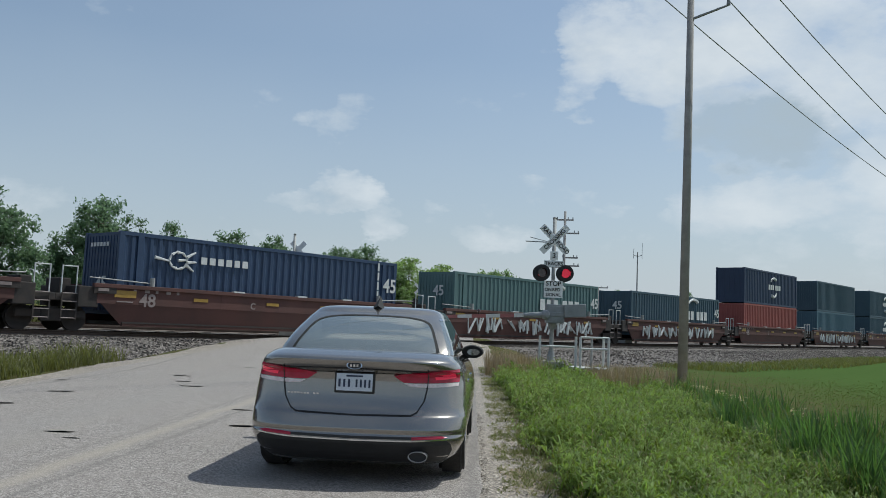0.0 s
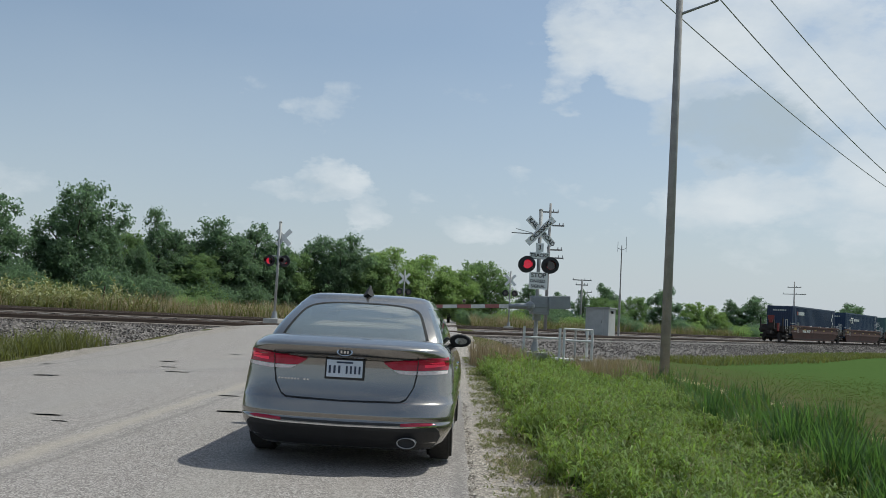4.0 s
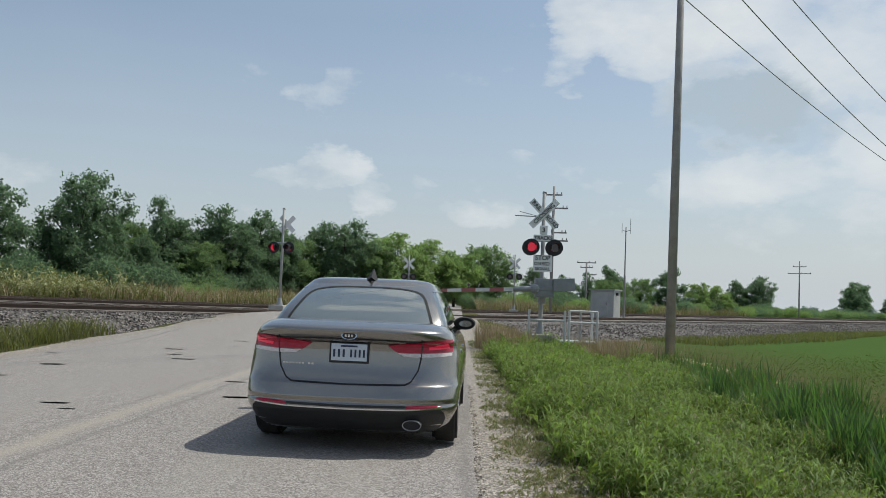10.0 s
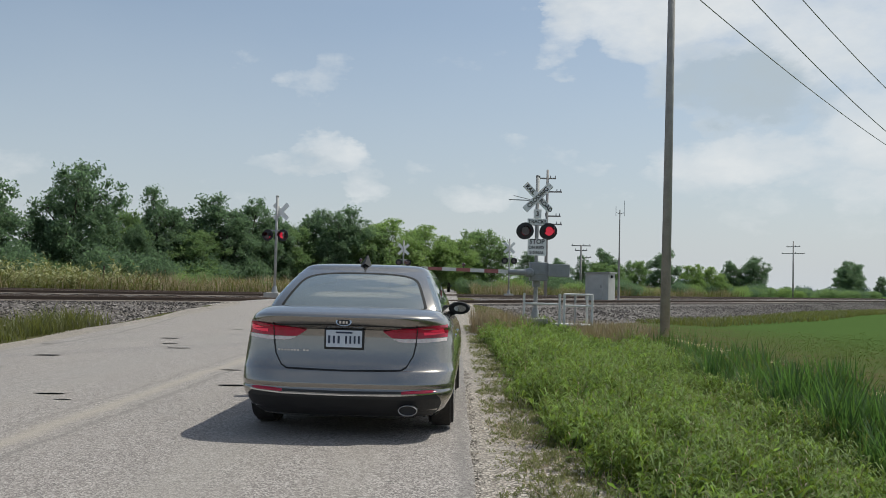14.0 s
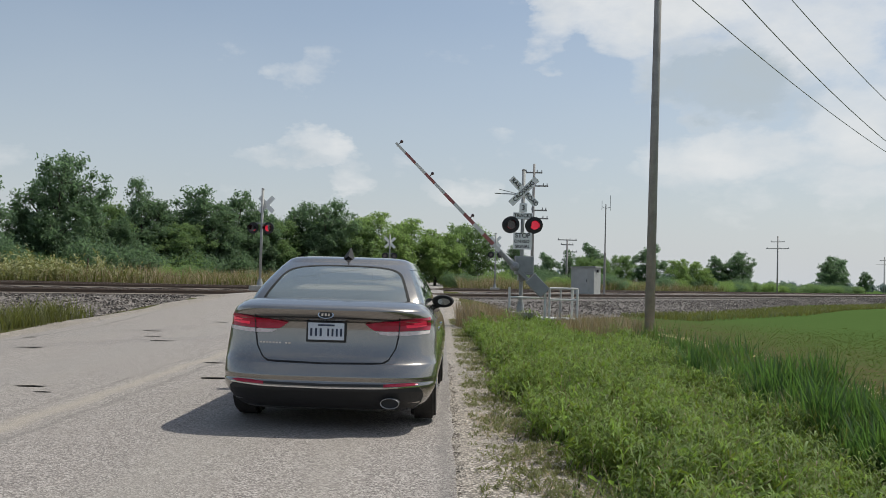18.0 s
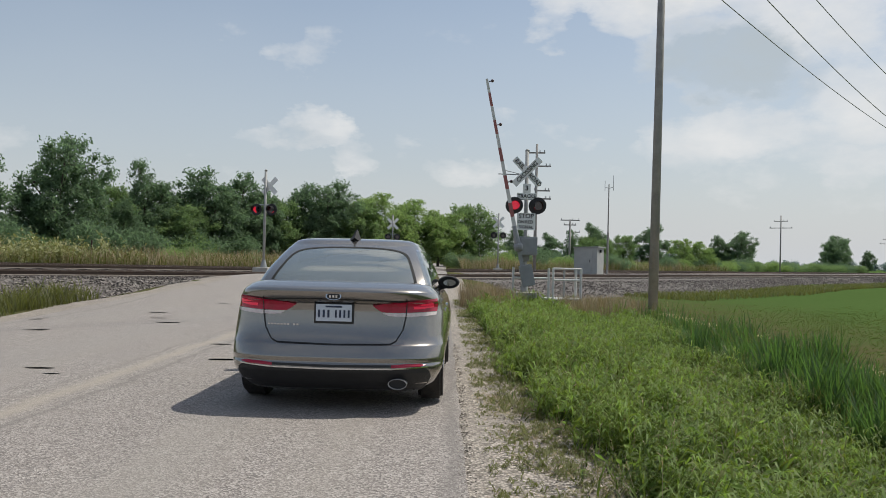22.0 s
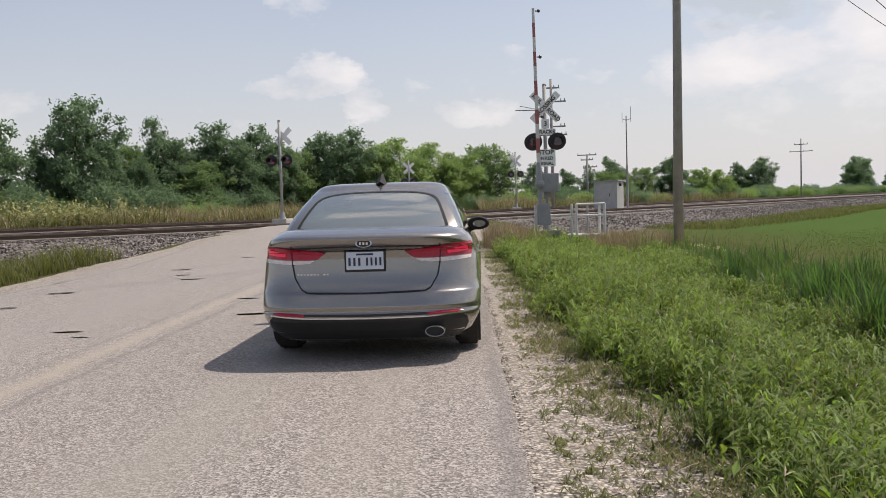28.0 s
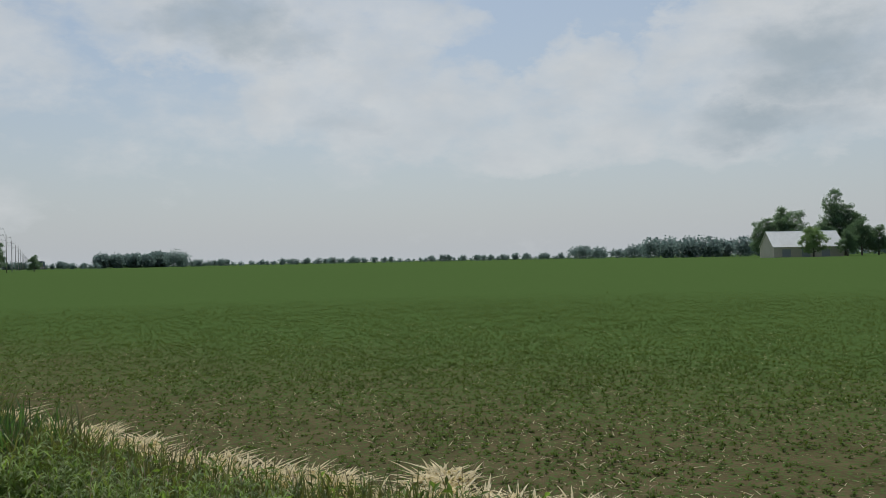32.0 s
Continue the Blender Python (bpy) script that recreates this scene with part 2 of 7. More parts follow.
def raw(name, verts, faces, material, parent=None, smooth=False):
    me = bpy.data.meshes.new(name)
    me.from_pydata(verts, [], faces)
    me.materials.append(material)
    ob = new(name, me)
    if smooth:
        me.polygons.foreach_set("use_smooth", [True] * len(me.polygons))
    if parent is not None:
        ob.parent = parent
    return ob


def thing(name, m, label, category, group="", kind=""):
    ob = new(name)
    ob.matrix_world = m
    return tagged(ob, label, category, group, kind)


def box(bm, lo, hi, m=None, bevel=0.0):
    c, s = [(a + b) / 2 for a, b in zip(lo, hi)], [b - a for a, b in zip(lo, hi)]
    t = Matrix.Translation(c) @ Matrix.Diagonal((*s, 1))
    made = bmesh.ops.create_cube(bm, size=1, matrix=(m @ t) if m else t)
    if bevel:
        edges = list({e for v in made["verts"] for e in v.link_edges})
        bmesh.ops.bevel(bm, geom=edges, offset=bevel, segments=2, affect="EDGES", profile=0.6)
    return bm


def rod(bm, a, b, r0, r1=None, sides=10):
    a, b = Vector(a), Vector(b)
    q = (b - a).to_track_quat("Z", "Y").to_matrix().to_4x4()
    bmesh.ops.create_cone(bm, cap_ends=True, segments=sides, radius1=r0, radius2=r0 if r1 is None else r1, depth=(b - a).length, matrix=Matrix.Translation((a + b) / 2) @ q)
    return bm


def disc(bm, m, r, thick, sides=28, r2=None):
    bmesh.ops.create_cone(bm, cap_ends=True, segments=sides, radius1=r, radius2=r if r2 is None else r2, depth=thick, matrix=m)
    return bm


def sheet(bm, outline, thick, m=None):
    """A flat plate from an outline in x, z, thick along y."""
    verts = [bm.verts.new((x, -thick / 2, z)) for x, z in outline]
    face = bm.faces.new(verts)
    made = bmesh.ops.extrude_face_region(bm, geom=[face])
    moved = [v for v in made["geom"] if isinstance(v, bmesh.types.BMVert)]
    bmesh.ops.translate(bm, verts=moved, vec=(0, thick, 0))
    if m:
        bmesh.ops.transform(bm, matrix=m, verts=verts + moved)
    return bm


def letters(text, size, parent, name, material, m, align="CENTER", thick=0.002):
    cu = bpy.data.curves.new(name, "FONT")
    cu.body, cu.size, cu.align_x, cu.align_y, cu.extrude = text, size, align, "CENTER", thick
    cu.offset = size * 0.022
    ob = bpy.data.objects.new(name, cu)
    scene.collection.objects.link(ob)
    me = bpy.data.meshes.new_from_object(ob.evaluated_get(bpy.context.evaluated_depsgraph_get()))
    bpy.data.objects.remove(ob)
    me.materials.clear()
    me.materials.append(material)
    out = new(name, me)
    out.parent = parent
    out.matrix_basis = m
    return out


def near(x, lo, hi):
    """Smooth step from 0 at lo to 1 at hi."""
    t = min(1.0, max(0.0, (x - lo) / (hi - lo)))
    return t * t * (3 - 2 * t)


# ---- plan ----
# the railway: s along it, n across it away from the viewer; n = 0 is the nearest rail
RAIL_X, RAIL_Y, RAIL_TURN = 2.84, 46.6, radians(41.0)
ALONG = Vector((math.sin(RAIL_TURN), math.cos(RAIL_TURN), 0))
ACROSS = Vector((-ALONG.y, ALONG.x, 0))
TRACKS = (0.72, 12.6, 17.0)


def rail_z(s):
    return 0.53 + 0.0064 * max(0.0, -s - 1)


def on_rail(s, n, z=0.0):
    p = Vector((RAIL_X, RAIL_Y, 0)) + ALONG * s + ACROSS * n
    return Vector((p.x, p.y, rail_z(s) + z))


def rail_sn(x, y):
    d = Vector((x - RAIL_X, y - RAIL_Y, 0))
    return d.dot(ALONG), d.dot(ACROSS)


ROAD_TURN = radians(2.2)


def road_right(y):
    return 0.14 + 0.036 * y


def road_left(y):
    return -7.85 + 0.25 * near(y, 19, 13) + 1.35 * near(y, 20, 31) + 0.036 * max(0.0, y - 34)


def road_z(x, y):
    s, n = rail_sn(x, y)
    top = rail_z(s) - 0.012
    if n > -3:
        if n > 60:
            return top - (top - 0.05) * near(n, 60, 130)
        return top
    return top * near(n, -10.5, -0.9) if n < -1.0 else top


def toe(s):
    """Where the near slope of the ballast ends, across the railway."""
    return -4.4 - 2.6 * near(s, -16, -2) * (1 - near(s, 18, 45))


def ground_z(x, y):
    s, n = rail_sn(x, y)
    right = x - road_right(y)
    left = road_left(y) - x
    if right > 0:
        z = -0.06 - 0.42 * near(right, 0.5, 3.6) + 0.06 * near(right, 4.5, 6.2)
    elif left > 0:
        z = -0.12 - 0.22 * near(left, 0.5, 4)
    else:
        return road_z(x, y) - 0.14
    bank = rail_z(s) - 0.42
    if n < 0:
        z = z + (bank - z) * near(n, toe(s) - 0.3, -1.7)
    elif n < 19:
        z = bank
    else:
        z = z + (bank + 0.12 - z) * (1 - near(n, 60, 130))
    # beside the crossing the earth comes up to the road
    side = max(right, left)
    lift = road_z(min(max(x, road_left(y)), road_right(y)), y) - 0.13
    if -26 < n < 140 and lift > z:
        z = z + (lift - z) * (1 - near(side, 0.2, 3.2))
    return z


def spaced(edges):
    out = []
    for lo, hi, step in edges:
        k = max(1, round((hi - lo) / step))
        out += [lo + (hi - lo) * i / k for i in range(k)]
    return out + [edges[-1][1]]


def build_ground():
    xs = spaced(((-4000, -600, 850), (-600, -100, 60), (-100, -30, 4), (-30, -12, 1), (-12, 20, 0.5), (20, 60, 1.6), (60, 200, 7), (200, 1000, 80), (1000, 4000, 600)))
    ys = spaced(((-400, -40, 60), (-40, 0, 4), (0, 40, 0.5), (40, 70, 1), (70, 200, 4), (200, 1000, 60), (1000, 4000, 500)))
    verts = [(x, y, ground_z(x, y) + 0.015 * noise.noise((x * 0.7, y * 0.7, 0))) for y in ys for x in xs]
    k = len(xs)
    faces = [(j * k + i, j * k + i + 1, (j + 1) * k + i + 1, (j + 1) * k + i) for j in range(len(ys) - 1) for i in range(k - 1)]
    ob = raw("ground", verts, faces, EARTH, smooth=True)
    tagged(ob, "flat green soybean farmland with dry soil showing", "ground", kind="structure")


def soil_material():
    """Grass verge, bare soil and crop, told apart by where they lie."""
    m = bpy.data.materials.new("soil_and_crop")
    m.use_nodes = True
    n = Nodes(m.node_tree)
    p = m.node_tree.nodes["Principled BSDF"]
    where = m.node_tree.nodes.new("ShaderNodeTexCoord").outputs["Object"]
    a, b, c = n.noise(where, 0.35, 5), n.noise(where, 3.0, 5), n.noise(where, 22.0, 4)
    soil = n.mix(n.ramp(b, ((0.35, (0, 0, 0)), (0.65, (1, 1, 1)))), (0.112, 0.090, 0.050), (0.070, 0.060, 0.031))
    crop = n.mix(n.ramp(b, ((0.35, (0, 0, 0)), (0.65, (1, 1, 1)))), (0.062, 0.104, 0.030), (0.071, 0.113, 0.035))
    # the crop closes with distance
    split = m.node_tree.nodes.new("ShaderNodeSeparateXYZ")
    n.link(where, split.inputs[0])
    far = n.math("DIVIDE", n.math("SUBTRACT", n.math("ADD", split.outputs[0], n.math("MULTIPLY", a, 9.0)), 13.0), 26.0, clamp=True)
    patch = n.ramp(n.math("ADD", c, n.math("MULTIPLY", far, 0.6)), ((0.50, (0, 0, 0)), (0.62, (1, 1, 1))))
    n.link(n.mix(patch, soil, crop), p.inputs["Base Color"])
    p.inputs["Roughness"].default_value = 0.95
    p.inputs["Specular IOR Level"].default_value = 0.0
    bmp = m.node_tree.nodes.new("ShaderNodeBump")
    bmp.inputs["Strength"].default_value, bmp.inputs["Distance"].default_value = 0.6, 0.03
    n.link(c, bmp.inputs["Height"])
    n.link(bmp.outputs[0], p.inputs["Normal"])
    return m


def stony_material(name, scale, dark, middle, light, relief=0.9):
    """Packed crushed stone: each stone its own grey, with the shade in the gaps painted dark."""
    m = bpy.data.materials.new(name)
    m.use_nodes = True
    n = Nodes(m.node_tree)
    p = m.node_tree.nodes["Principled BSDF"]
    where = m.node_tree.nodes.new("ShaderNodeTexCoord").outputs["Object"]
    stones = m.node_tree.nodes.new("ShaderNodeTexVoronoi")
    stones.inputs["Scale"].default_value = scale
    n.link(where, stones.inputs["Vector"])
    grey = m.node_tree.nodes.new("ShaderNodeSeparateColor")
    n.link(stones.outputs["Color"], grey.inputs[0])
    c = n.ramp(grey.outputs[0], ((0.0, dark), (0.5, middle), (1.0, light)))
    # crevice shade put into the colour between stones
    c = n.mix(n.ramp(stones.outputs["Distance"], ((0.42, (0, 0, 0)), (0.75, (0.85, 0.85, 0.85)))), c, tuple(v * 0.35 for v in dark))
    c = n.mix(n.math("MULTIPLY", n.ramp(n.noise(where, 1.1, 5, 0.6), ((0.42, (0, 0, 0)), (0.68, (1, 1, 1)))), 0.4), c, tuple(v * 0.8 for v in middle))
    g = m.node_tree.nodes.new("ShaderNodeNewGeometry").outputs["Random Per Island"]
    c = n.mix(1.0, c, n.ramp(g, ((0.0, (0.62, 0.6, 0.6)), (1.0, (1.25, 1.22, 1.2)))), "MULTIPLY")
    n.link(c, p.inputs["Base Color"])
    p.inputs["Roughness"].default_value = 0.9
    bmp = m.node_tree.nodes.new("ShaderNodeBump")
    bmp.inputs["Strength"].default_value, bmp.inputs["Distance"].default_value = relief, 0.3 / scale
    bmp.invert = True
    n.link(stones.outputs["Distance"], bmp.inputs["Height"])
    n.link(bmp.outputs[0], p.inputs["Normal"])
    return m


def asphalt_material():
    """Pale chip-seal: light stones in grey binder, worn wheel tracks, fine gravel along the edges."""
    m = bpy.data.materials.new("chip_seal")
    m.use_nodes = True
    n = Nodes(m.node_tree)
    p = m.node_tree.nodes["Principled BSDF"]
    where = m.node_tree.nodes.new("ShaderNodeTexCoord").outputs["Object"]
    stones = m.node_tree.nodes.new("ShaderNodeTexVoronoi")
    stones.inputs["Scale"].default_value = 88
    n.link(where, stones.inputs["Vector"])
    grey = m.node_tree.nodes.new("ShaderNodeSeparateColor")
    n.link(stones.outputs["Color"], grey.inputs[0])
    c = n.ramp(grey.outputs[0], ((0.0, (0.065, 0.056, 0.051)), (0.45, (0.205, 0.180, 0.163)), (1.0, (0.46, 0.42, 0.385))))
    c = n.mix(n.math("MULTIPLY", n.ramp(n.noise(where, 0.5, 6, 0.6), ((0.4, (0, 0, 0)), (0.7, (1, 1, 1)))), 0.35), c, (0.245, 0.213, 0.192))
    c = n.mix(n.math("MULTIPLY", n.ramp(n.noise(where, 5.0, 4), ((0.45, (0, 0, 0)), (0.7, (1, 1, 1)))), 0.25), c, (0.175, 0.153, 0.140))
    stretched = m.node_tree.nodes.new("ShaderNodeMapping")
    stretched.inputs["Scale"].default_value = (1.4, 0.06, 1)
    n.link(where, stretched.inputs[0])
    c = n.mix(n.math("MULTIPLY", n.ramp(n.noise(stretched.outputs[0], 1.0, 4, 0.6), ((0.48, (0, 0, 0)), (0.66, (1, 1, 1)))), 0.40), c, (0.27, 0.242, 0.21))
    split = m.node_tree.nodes.new("ShaderNodeSeparateXYZ")
    n.link(where, split.inputs[0])
    wander = n.math("MULTIPLY", n.math("SUBTRACT", n.noise(where, 0.9, 4), 0.5), 0.30)
    u = n.math("ADD", n.math("SUBTRACT", split.outputs[0], n.math("MULTIPLY", split.outputs[1], 0.042)), wander)
    # seams along the road: sealed middle joint, ragged right edge, polished wheel paths, left step's shadow painted
    # dark (-8.2)
    for middle, half, colour, weight in ((-3.72, 0.15, (0.33, 0.285, 0.23), 0.65), (-3.42, 0.06, (0.13, 0.118, 0.107), 0.5), (-3.98, 0.05, (0.13, 0.118, 0.107), 0.35), (0.02, 0.09, (0.125, 0.112, 0.104), 0.5),
                                        (-1.9, 0.5, (0.25, 0.23, 0.205), 0.3), (-5.4, 0.7, (0.245, 0.225, 0.205), 0.35), (-7.3, 0.5, (0.25, 0.225, 0.20), 0.3), (-8.2, 0.06, (0.11, 0.10, 0.09), 0.6)):
        near_it = n.math("SUBTRACT", 1.0, n.math("DIVIDE", n.math("ABSOLUTE", n.math("SUBTRACT", u, middle)), half), clamp=True)
        c = n.mix(n.math("MULTIPLY", n.math("POWER", near_it, 0.7), weight), c, colour)
    n.link(c, p.inputs["Base Color"])
    p.inputs["Roughness"].default_value = 0.85
    bmp = m.node_tree.nodes.new("ShaderNodeBump")
    bmp.inputs["Strength"].default_value, bmp.inputs["Distance"].default_value = 0.45, 0.006
    n.link(stones.outputs["Distance"], bmp.inputs["Height"])
    n.link(bmp.outputs[0], p.inputs["Normal"])
    return m


EARTH = soil_material()
ASPHALT = asphalt_material()
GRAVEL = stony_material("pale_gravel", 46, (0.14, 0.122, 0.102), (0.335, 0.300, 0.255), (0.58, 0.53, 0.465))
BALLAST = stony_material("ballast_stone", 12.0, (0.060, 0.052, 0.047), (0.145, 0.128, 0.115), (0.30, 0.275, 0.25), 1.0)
RUST = paint("rusty_rail", (0.085, 0.058, 0.042), 0.75, second=(0.07, 0.045, 0.035), scale=6, fine=80, bump=0.3)
SHINE = paint("polished_rail_head", (0.34, 0.30, 0.27), 0.45, 0.8, second=(0.22, 0.18, 0.15), scale=9, fine=90, bump=0.05)
TIE = paint("weathered_tie", (0.10, 0.078, 0.062), 0.9, second=(0.16, 0.135, 0.115), scale=5, fine=50, bump=0.6)
CONCRETE = paint("concrete", (0.42, 0.40, 0.37), 0.85, second=(0.33, 0.315, 0.29), scale=2.2, fine=55, bump=0.35)

build_ground()


def build_road():
    ys = spaced(((-60, 0, 3), (0, 50, 0.5), (50, 90, 1), (90, 190, 5)))
    k = 21
    verts, faces = [], []
    for y in ys:
        a, b = road_left(y), road_right(y)
        for i in range(k):
            u = i / (k - 1)
            ragged = 0.05 * noise.noise((0, y * 1.3, i)) if i in (0, k - 1) else 0
            x = a + (b - a) * u + ragged
            verts.append((x, y, road_z(x, y) - 0.03 * (2 * u - 1) ** 4))
    for j in range(len(ys) - 1):
        faces += [(j * k + i, j * k + i + 1, (j + 1) * k + i + 1, (j + 1) * k + i) for i in range(k - 1)]
    tagged(raw("road", verts, faces, ASPHALT, smooth=True), "worn pale chip-seal country road rising to the crossing", "road", kind="structure")


build_road()


def build_shoulders():
    for name, side in (("shoulder_right", 1), ("shoulder_left", -1)):
        ys = spaced(((-30, 0, 2), (0, 44, 0.25)))
        verts, faces = [], []
        for y in ys:
            width = (0.75 + 0.45 * near(y, 9.5, 4.5) + 0.2 * noise.noise((0, y * 0.35, 7.0 * side))) if side > 0 else (1.05 + 0.75 * near(y, 20, 25) - 0.2 * near(y, 27, 33) + 0.2 * noise.noise((0, y * 0.4, 3)))
            for i in range(5):
                u = i / 4
                x = (road_right(y) - 0.10 + (width + 0.1) * u) if side > 0 else (road_left(y) + 0.10 - (width + 0.1) * u)
                inside = min(max(x, road_left(y)), road_right(y))
                z = road_z(inside, y) - (0.036 if side > 0 else 0.060) if i < 2 else max(ground_z(x, y) + 0.012, road_z(inside, y) - 0.036 - 0.3 * u * u)
                verts.append((x, y, z + 0.012 * noise.noise((x * 6, y * 6, 0))))
        for j in range(len(ys) - 1):
            faces += [(j * 5 + i, j * 5 + i + 1, j * 5 + i + 6, j * 5 + i + 5) for i in range(4)]
        if side < 0:
            faces = [f[::-1] for f in faces]
        tagged(raw(name, verts, faces, GRAVEL, smooth=True), "pale limestone gravel shoulder beside the road", "shoulder", kind="structure")


build_shoulders()


def tar_marks():
    """Dark tar scabs left on the road."""
    tar = paint("old_tar", (0.085, 0.078, 0.072), 0.75, second=(0.13, 0.12, 0.11), scale=9, fine=60)
    rng = random.Random(8)
    for x, y, long in ((-4.3, 10.15, 0.34), (-3.98, 9.7, 0.2), (-2.42, 11.3, 0.45), (-2.9, 13.2, 0.3), (-6.3, 12.9, 0.3), (-4.78, 17.1, 0.5), (-5.26, 18.2, 0.4), (-5.75, 19.8, 0.5), (-6.4, 15.0, 0.45), (-7.4, 17.4, 0.3), (-5.0, 23.4, 0.4)):
        bm = bmesh.new()
        ring = []
        for i in range(12):
            a = i / 12 * 2 * math.pi
            r = 1 + rng.uniform(-0.25, 0.25)
            px, py = x + math.cos(a) * long * 0.5 * r, y + math.sin(a) * long * 0.16 * r
            ring.append(bm.verts.new((px, py, road_z(px, py) + 0.006)))
        bm.faces.new(ring)
        bmesh.ops.solidify(bm, geom=bm.faces[:], thickness=0.005)
        part("tar_patch", bm, tar, bpy.data.objects["road"])


tar_marks()


def build_ballast():
    """Bed of stone under the three tracks, open where the road crosses."""
    rng = random.Random(4)
    profile = ((-3.7, -0.95), (-2.9, -0.62), (-1.75, -0.21), (-0.9, -0.19), (0.0, -0.19), (1.4, -0.19), (3.2, -0.3), (5.5, -0.36), (8.5, -0.34), (10.5, -0.21), (12.6, -0.19), (14.8, -0.23), (17.0, -0.19), (19.0, -0.25), (21.0, -0.6))
    for name, lo, hi in (("ballast_west", -260.0, 260.0),):
        ss = spaced(((lo, -45, 8), (-45, 45, 0.5), (45, hi, 4)))
        verts, faces = [], []
        for s in ss:
            for n, z in profile:
                n = n if n > -2 else -1.75 + (n + 1.75) * (toe(s) + 1.75) / -1.95
                p = on_rail(s, n)
                out = road_left(p.y) - 0.2 < p.x < road_right(p.y) + 0.2
                zz = p.z + z + 0.05 * noise.noise((s * 1.7, n * 1.7, 2))
                if out:
                    zz = min(zz, road_z(p.x, p.y) - 0.09)
                verts.append((p.x, p.y, zz))
        k = len(profile)
        for j in range(len(ss) - 1):
            faces += [(j * k + i, (j + 1) * k + i, (j + 1) * k + i + 1, j * k + i + 1) for i in range(k - 1)]
        tagged(raw("ballast_bed", verts, faces, BALLAST, smooth=True), "grey-brown crushed stone ballast under three tracks", "ballast", kind="structure")
    # loose stones on the near slope
    verts, faces = [], []
    base = [(1, 0, 0), (-0.5, 0.85, 0.1), (-0.6, -0.8, 0), (0.1, 0.05, 0.8)]
    for _ in range(36000):
        s = rng.uniform(-38, 50) if rng.random() < 0.8 else rng.uniform(50, 120)
        n = rng.uniform(-3.6, -0.6)
        z = np.interp(n, [q[0] for q in profile], [q[1] for q in profile])
        n = n if n > -2 else -1.75 + (n + 1.75) * (toe(s) + 1.75) / -1.95
        p = on_rail(s, n, float(z))
        if road_left(p.y) - 0.6 < p.x < road_right(p.y) + 0.6:
            continue
        r, turn = rng.uniform(0.03, 0.080) * (1.0 if s < 50 else 1.6), Euler((rng.uniform(-0.6, 0.6), rng.uniform(-0.6, 0.6), rng.uniform(0, 6.3))).to_matrix()
        o = len(verts)
        verts += [tuple(p + turn @ Vector(b) * r) for b in base]
        faces += [(o, o + 1, o + 3), (o + 1, o + 2, o + 3), (o + 2, o, o + 3), (o, o + 2, o + 1)]
    tagged(raw("ballast_stones", verts, faces, BALLAST), "loose crushed ballast stones on the bank", "stones", kind="stuff")


build_ballast()


def build_tracks():
    tie_mesh = mesh_of("tie", box(bmesh.new(), (-1.3, -0.115, -0.09), (1.3, 0.115, 0.09), bevel=0.012), TIE)
    head = ((-0.036, 0.0), (0.036, 0.0), (0.036, -0.036), (0.012, -0.05), (0.012, -0.135), (0.07, -0.16), (0.07, -0.172), (-0.07, -0.172), (-0.07, -0.16), (-0.012, -0.135), (-0.012, -0.05), (-0.036, -0.036))
    for index, centre in enumerate(TRACKS):
        track = thing("railway_track", Matrix.Identity(4), "standard-gauge track of rusty rails on dark wooden ties" if index else "busy track, rusty rails with bright worn heads on dark ties", "railway track", "tracks of the railway")
        ss = spaced(((-260, -60, 20), (-60, 0, 6), (0, 60, 6), (60, 260, 20)))
        for n in (centre - 0.7175, centre + 0.7175):
            verts, faces, k = [], [], len(head)
            for s in ss:
                for a, z in head:
                    verts.append(tuple(on_rail(s, n + a, z)))
            for j in range(len(ss) - 1):
                faces += [(j * k + i, (j + 1) * k + i, (j + 1) * k + (i + 1) % k, j * k + (i + 1) % k) for i in range(k)]
            rail = raw("rail", verts, faces, RUST, track)
            rail.data.materials.append(SHINE)
            for f in rail.data.polygons:
                if f.normal.z > 0.9:
                    f.material_index = 1
        if index == 2:
            continue
        q = Matrix.Rotation(-RAIL_TURN, 4, "Z")
        for i in range(-75, 150):
            s = i * 0.54
            p = on_rail(s, centre, -0.245)
            if road_left(p.y) - 1.0 < p.x < road_right(p.y) + 1.0 or (index and abs(i) % 2):
                continue
            tie = new("tie", tie_mesh)
            tie.parent = track
            tie.matrix_basis = Matrix.Translation(p) @ q


build_tracks()

# ---- the waiting car ----
CAR_PAINT = paint("silver_car_paint", (0.285, 0.268, 0.248), 0.24, 0.85, second=(0.268, 0.252, 0.234), scale=0.6, fine=400, bump=0.01, coat=1.0)
CAR_BLACK = paint("black_plastic", (0.022, 0.022, 0.023), 0.6, scale=8, fine=120, bump=0.1)
PIPE_STEEL = paint("exhaust_steel", (0.42, 0.41, 0.40), 0.35, 1.0, second=(0.30, 0.29, 0.28), scale=20, fine=100, bump=0.05)
AERIAL_BLACK = paint("aerial_black", (0.008, 0.008, 0.009), 0.8, scale=8, fine=120, bump=0.05)
CHROME = paint("chrome", (0.75, 0.75, 0.76), 0.12, 1.0, scale=20, fine=100, bump=0.0)
RUBBER = paint("tyre_rubber", (0.022, 0.021, 0.02), 0.85, second=(0.05, 0.045, 0.04), scale=9, fine=60, bump=0.3)
# faint glow put into the red lens; the bumper reflectors, no lamps, share it
RED_LENS = paint("faint_glow_red_lens", (0.34, 0.006, 0.035), 0.18, second=(0.20, 0.003, 0.018), scale=14, fine=130, bump=0.06, glow=((1.0, 0.01, 0.04), 0.02))
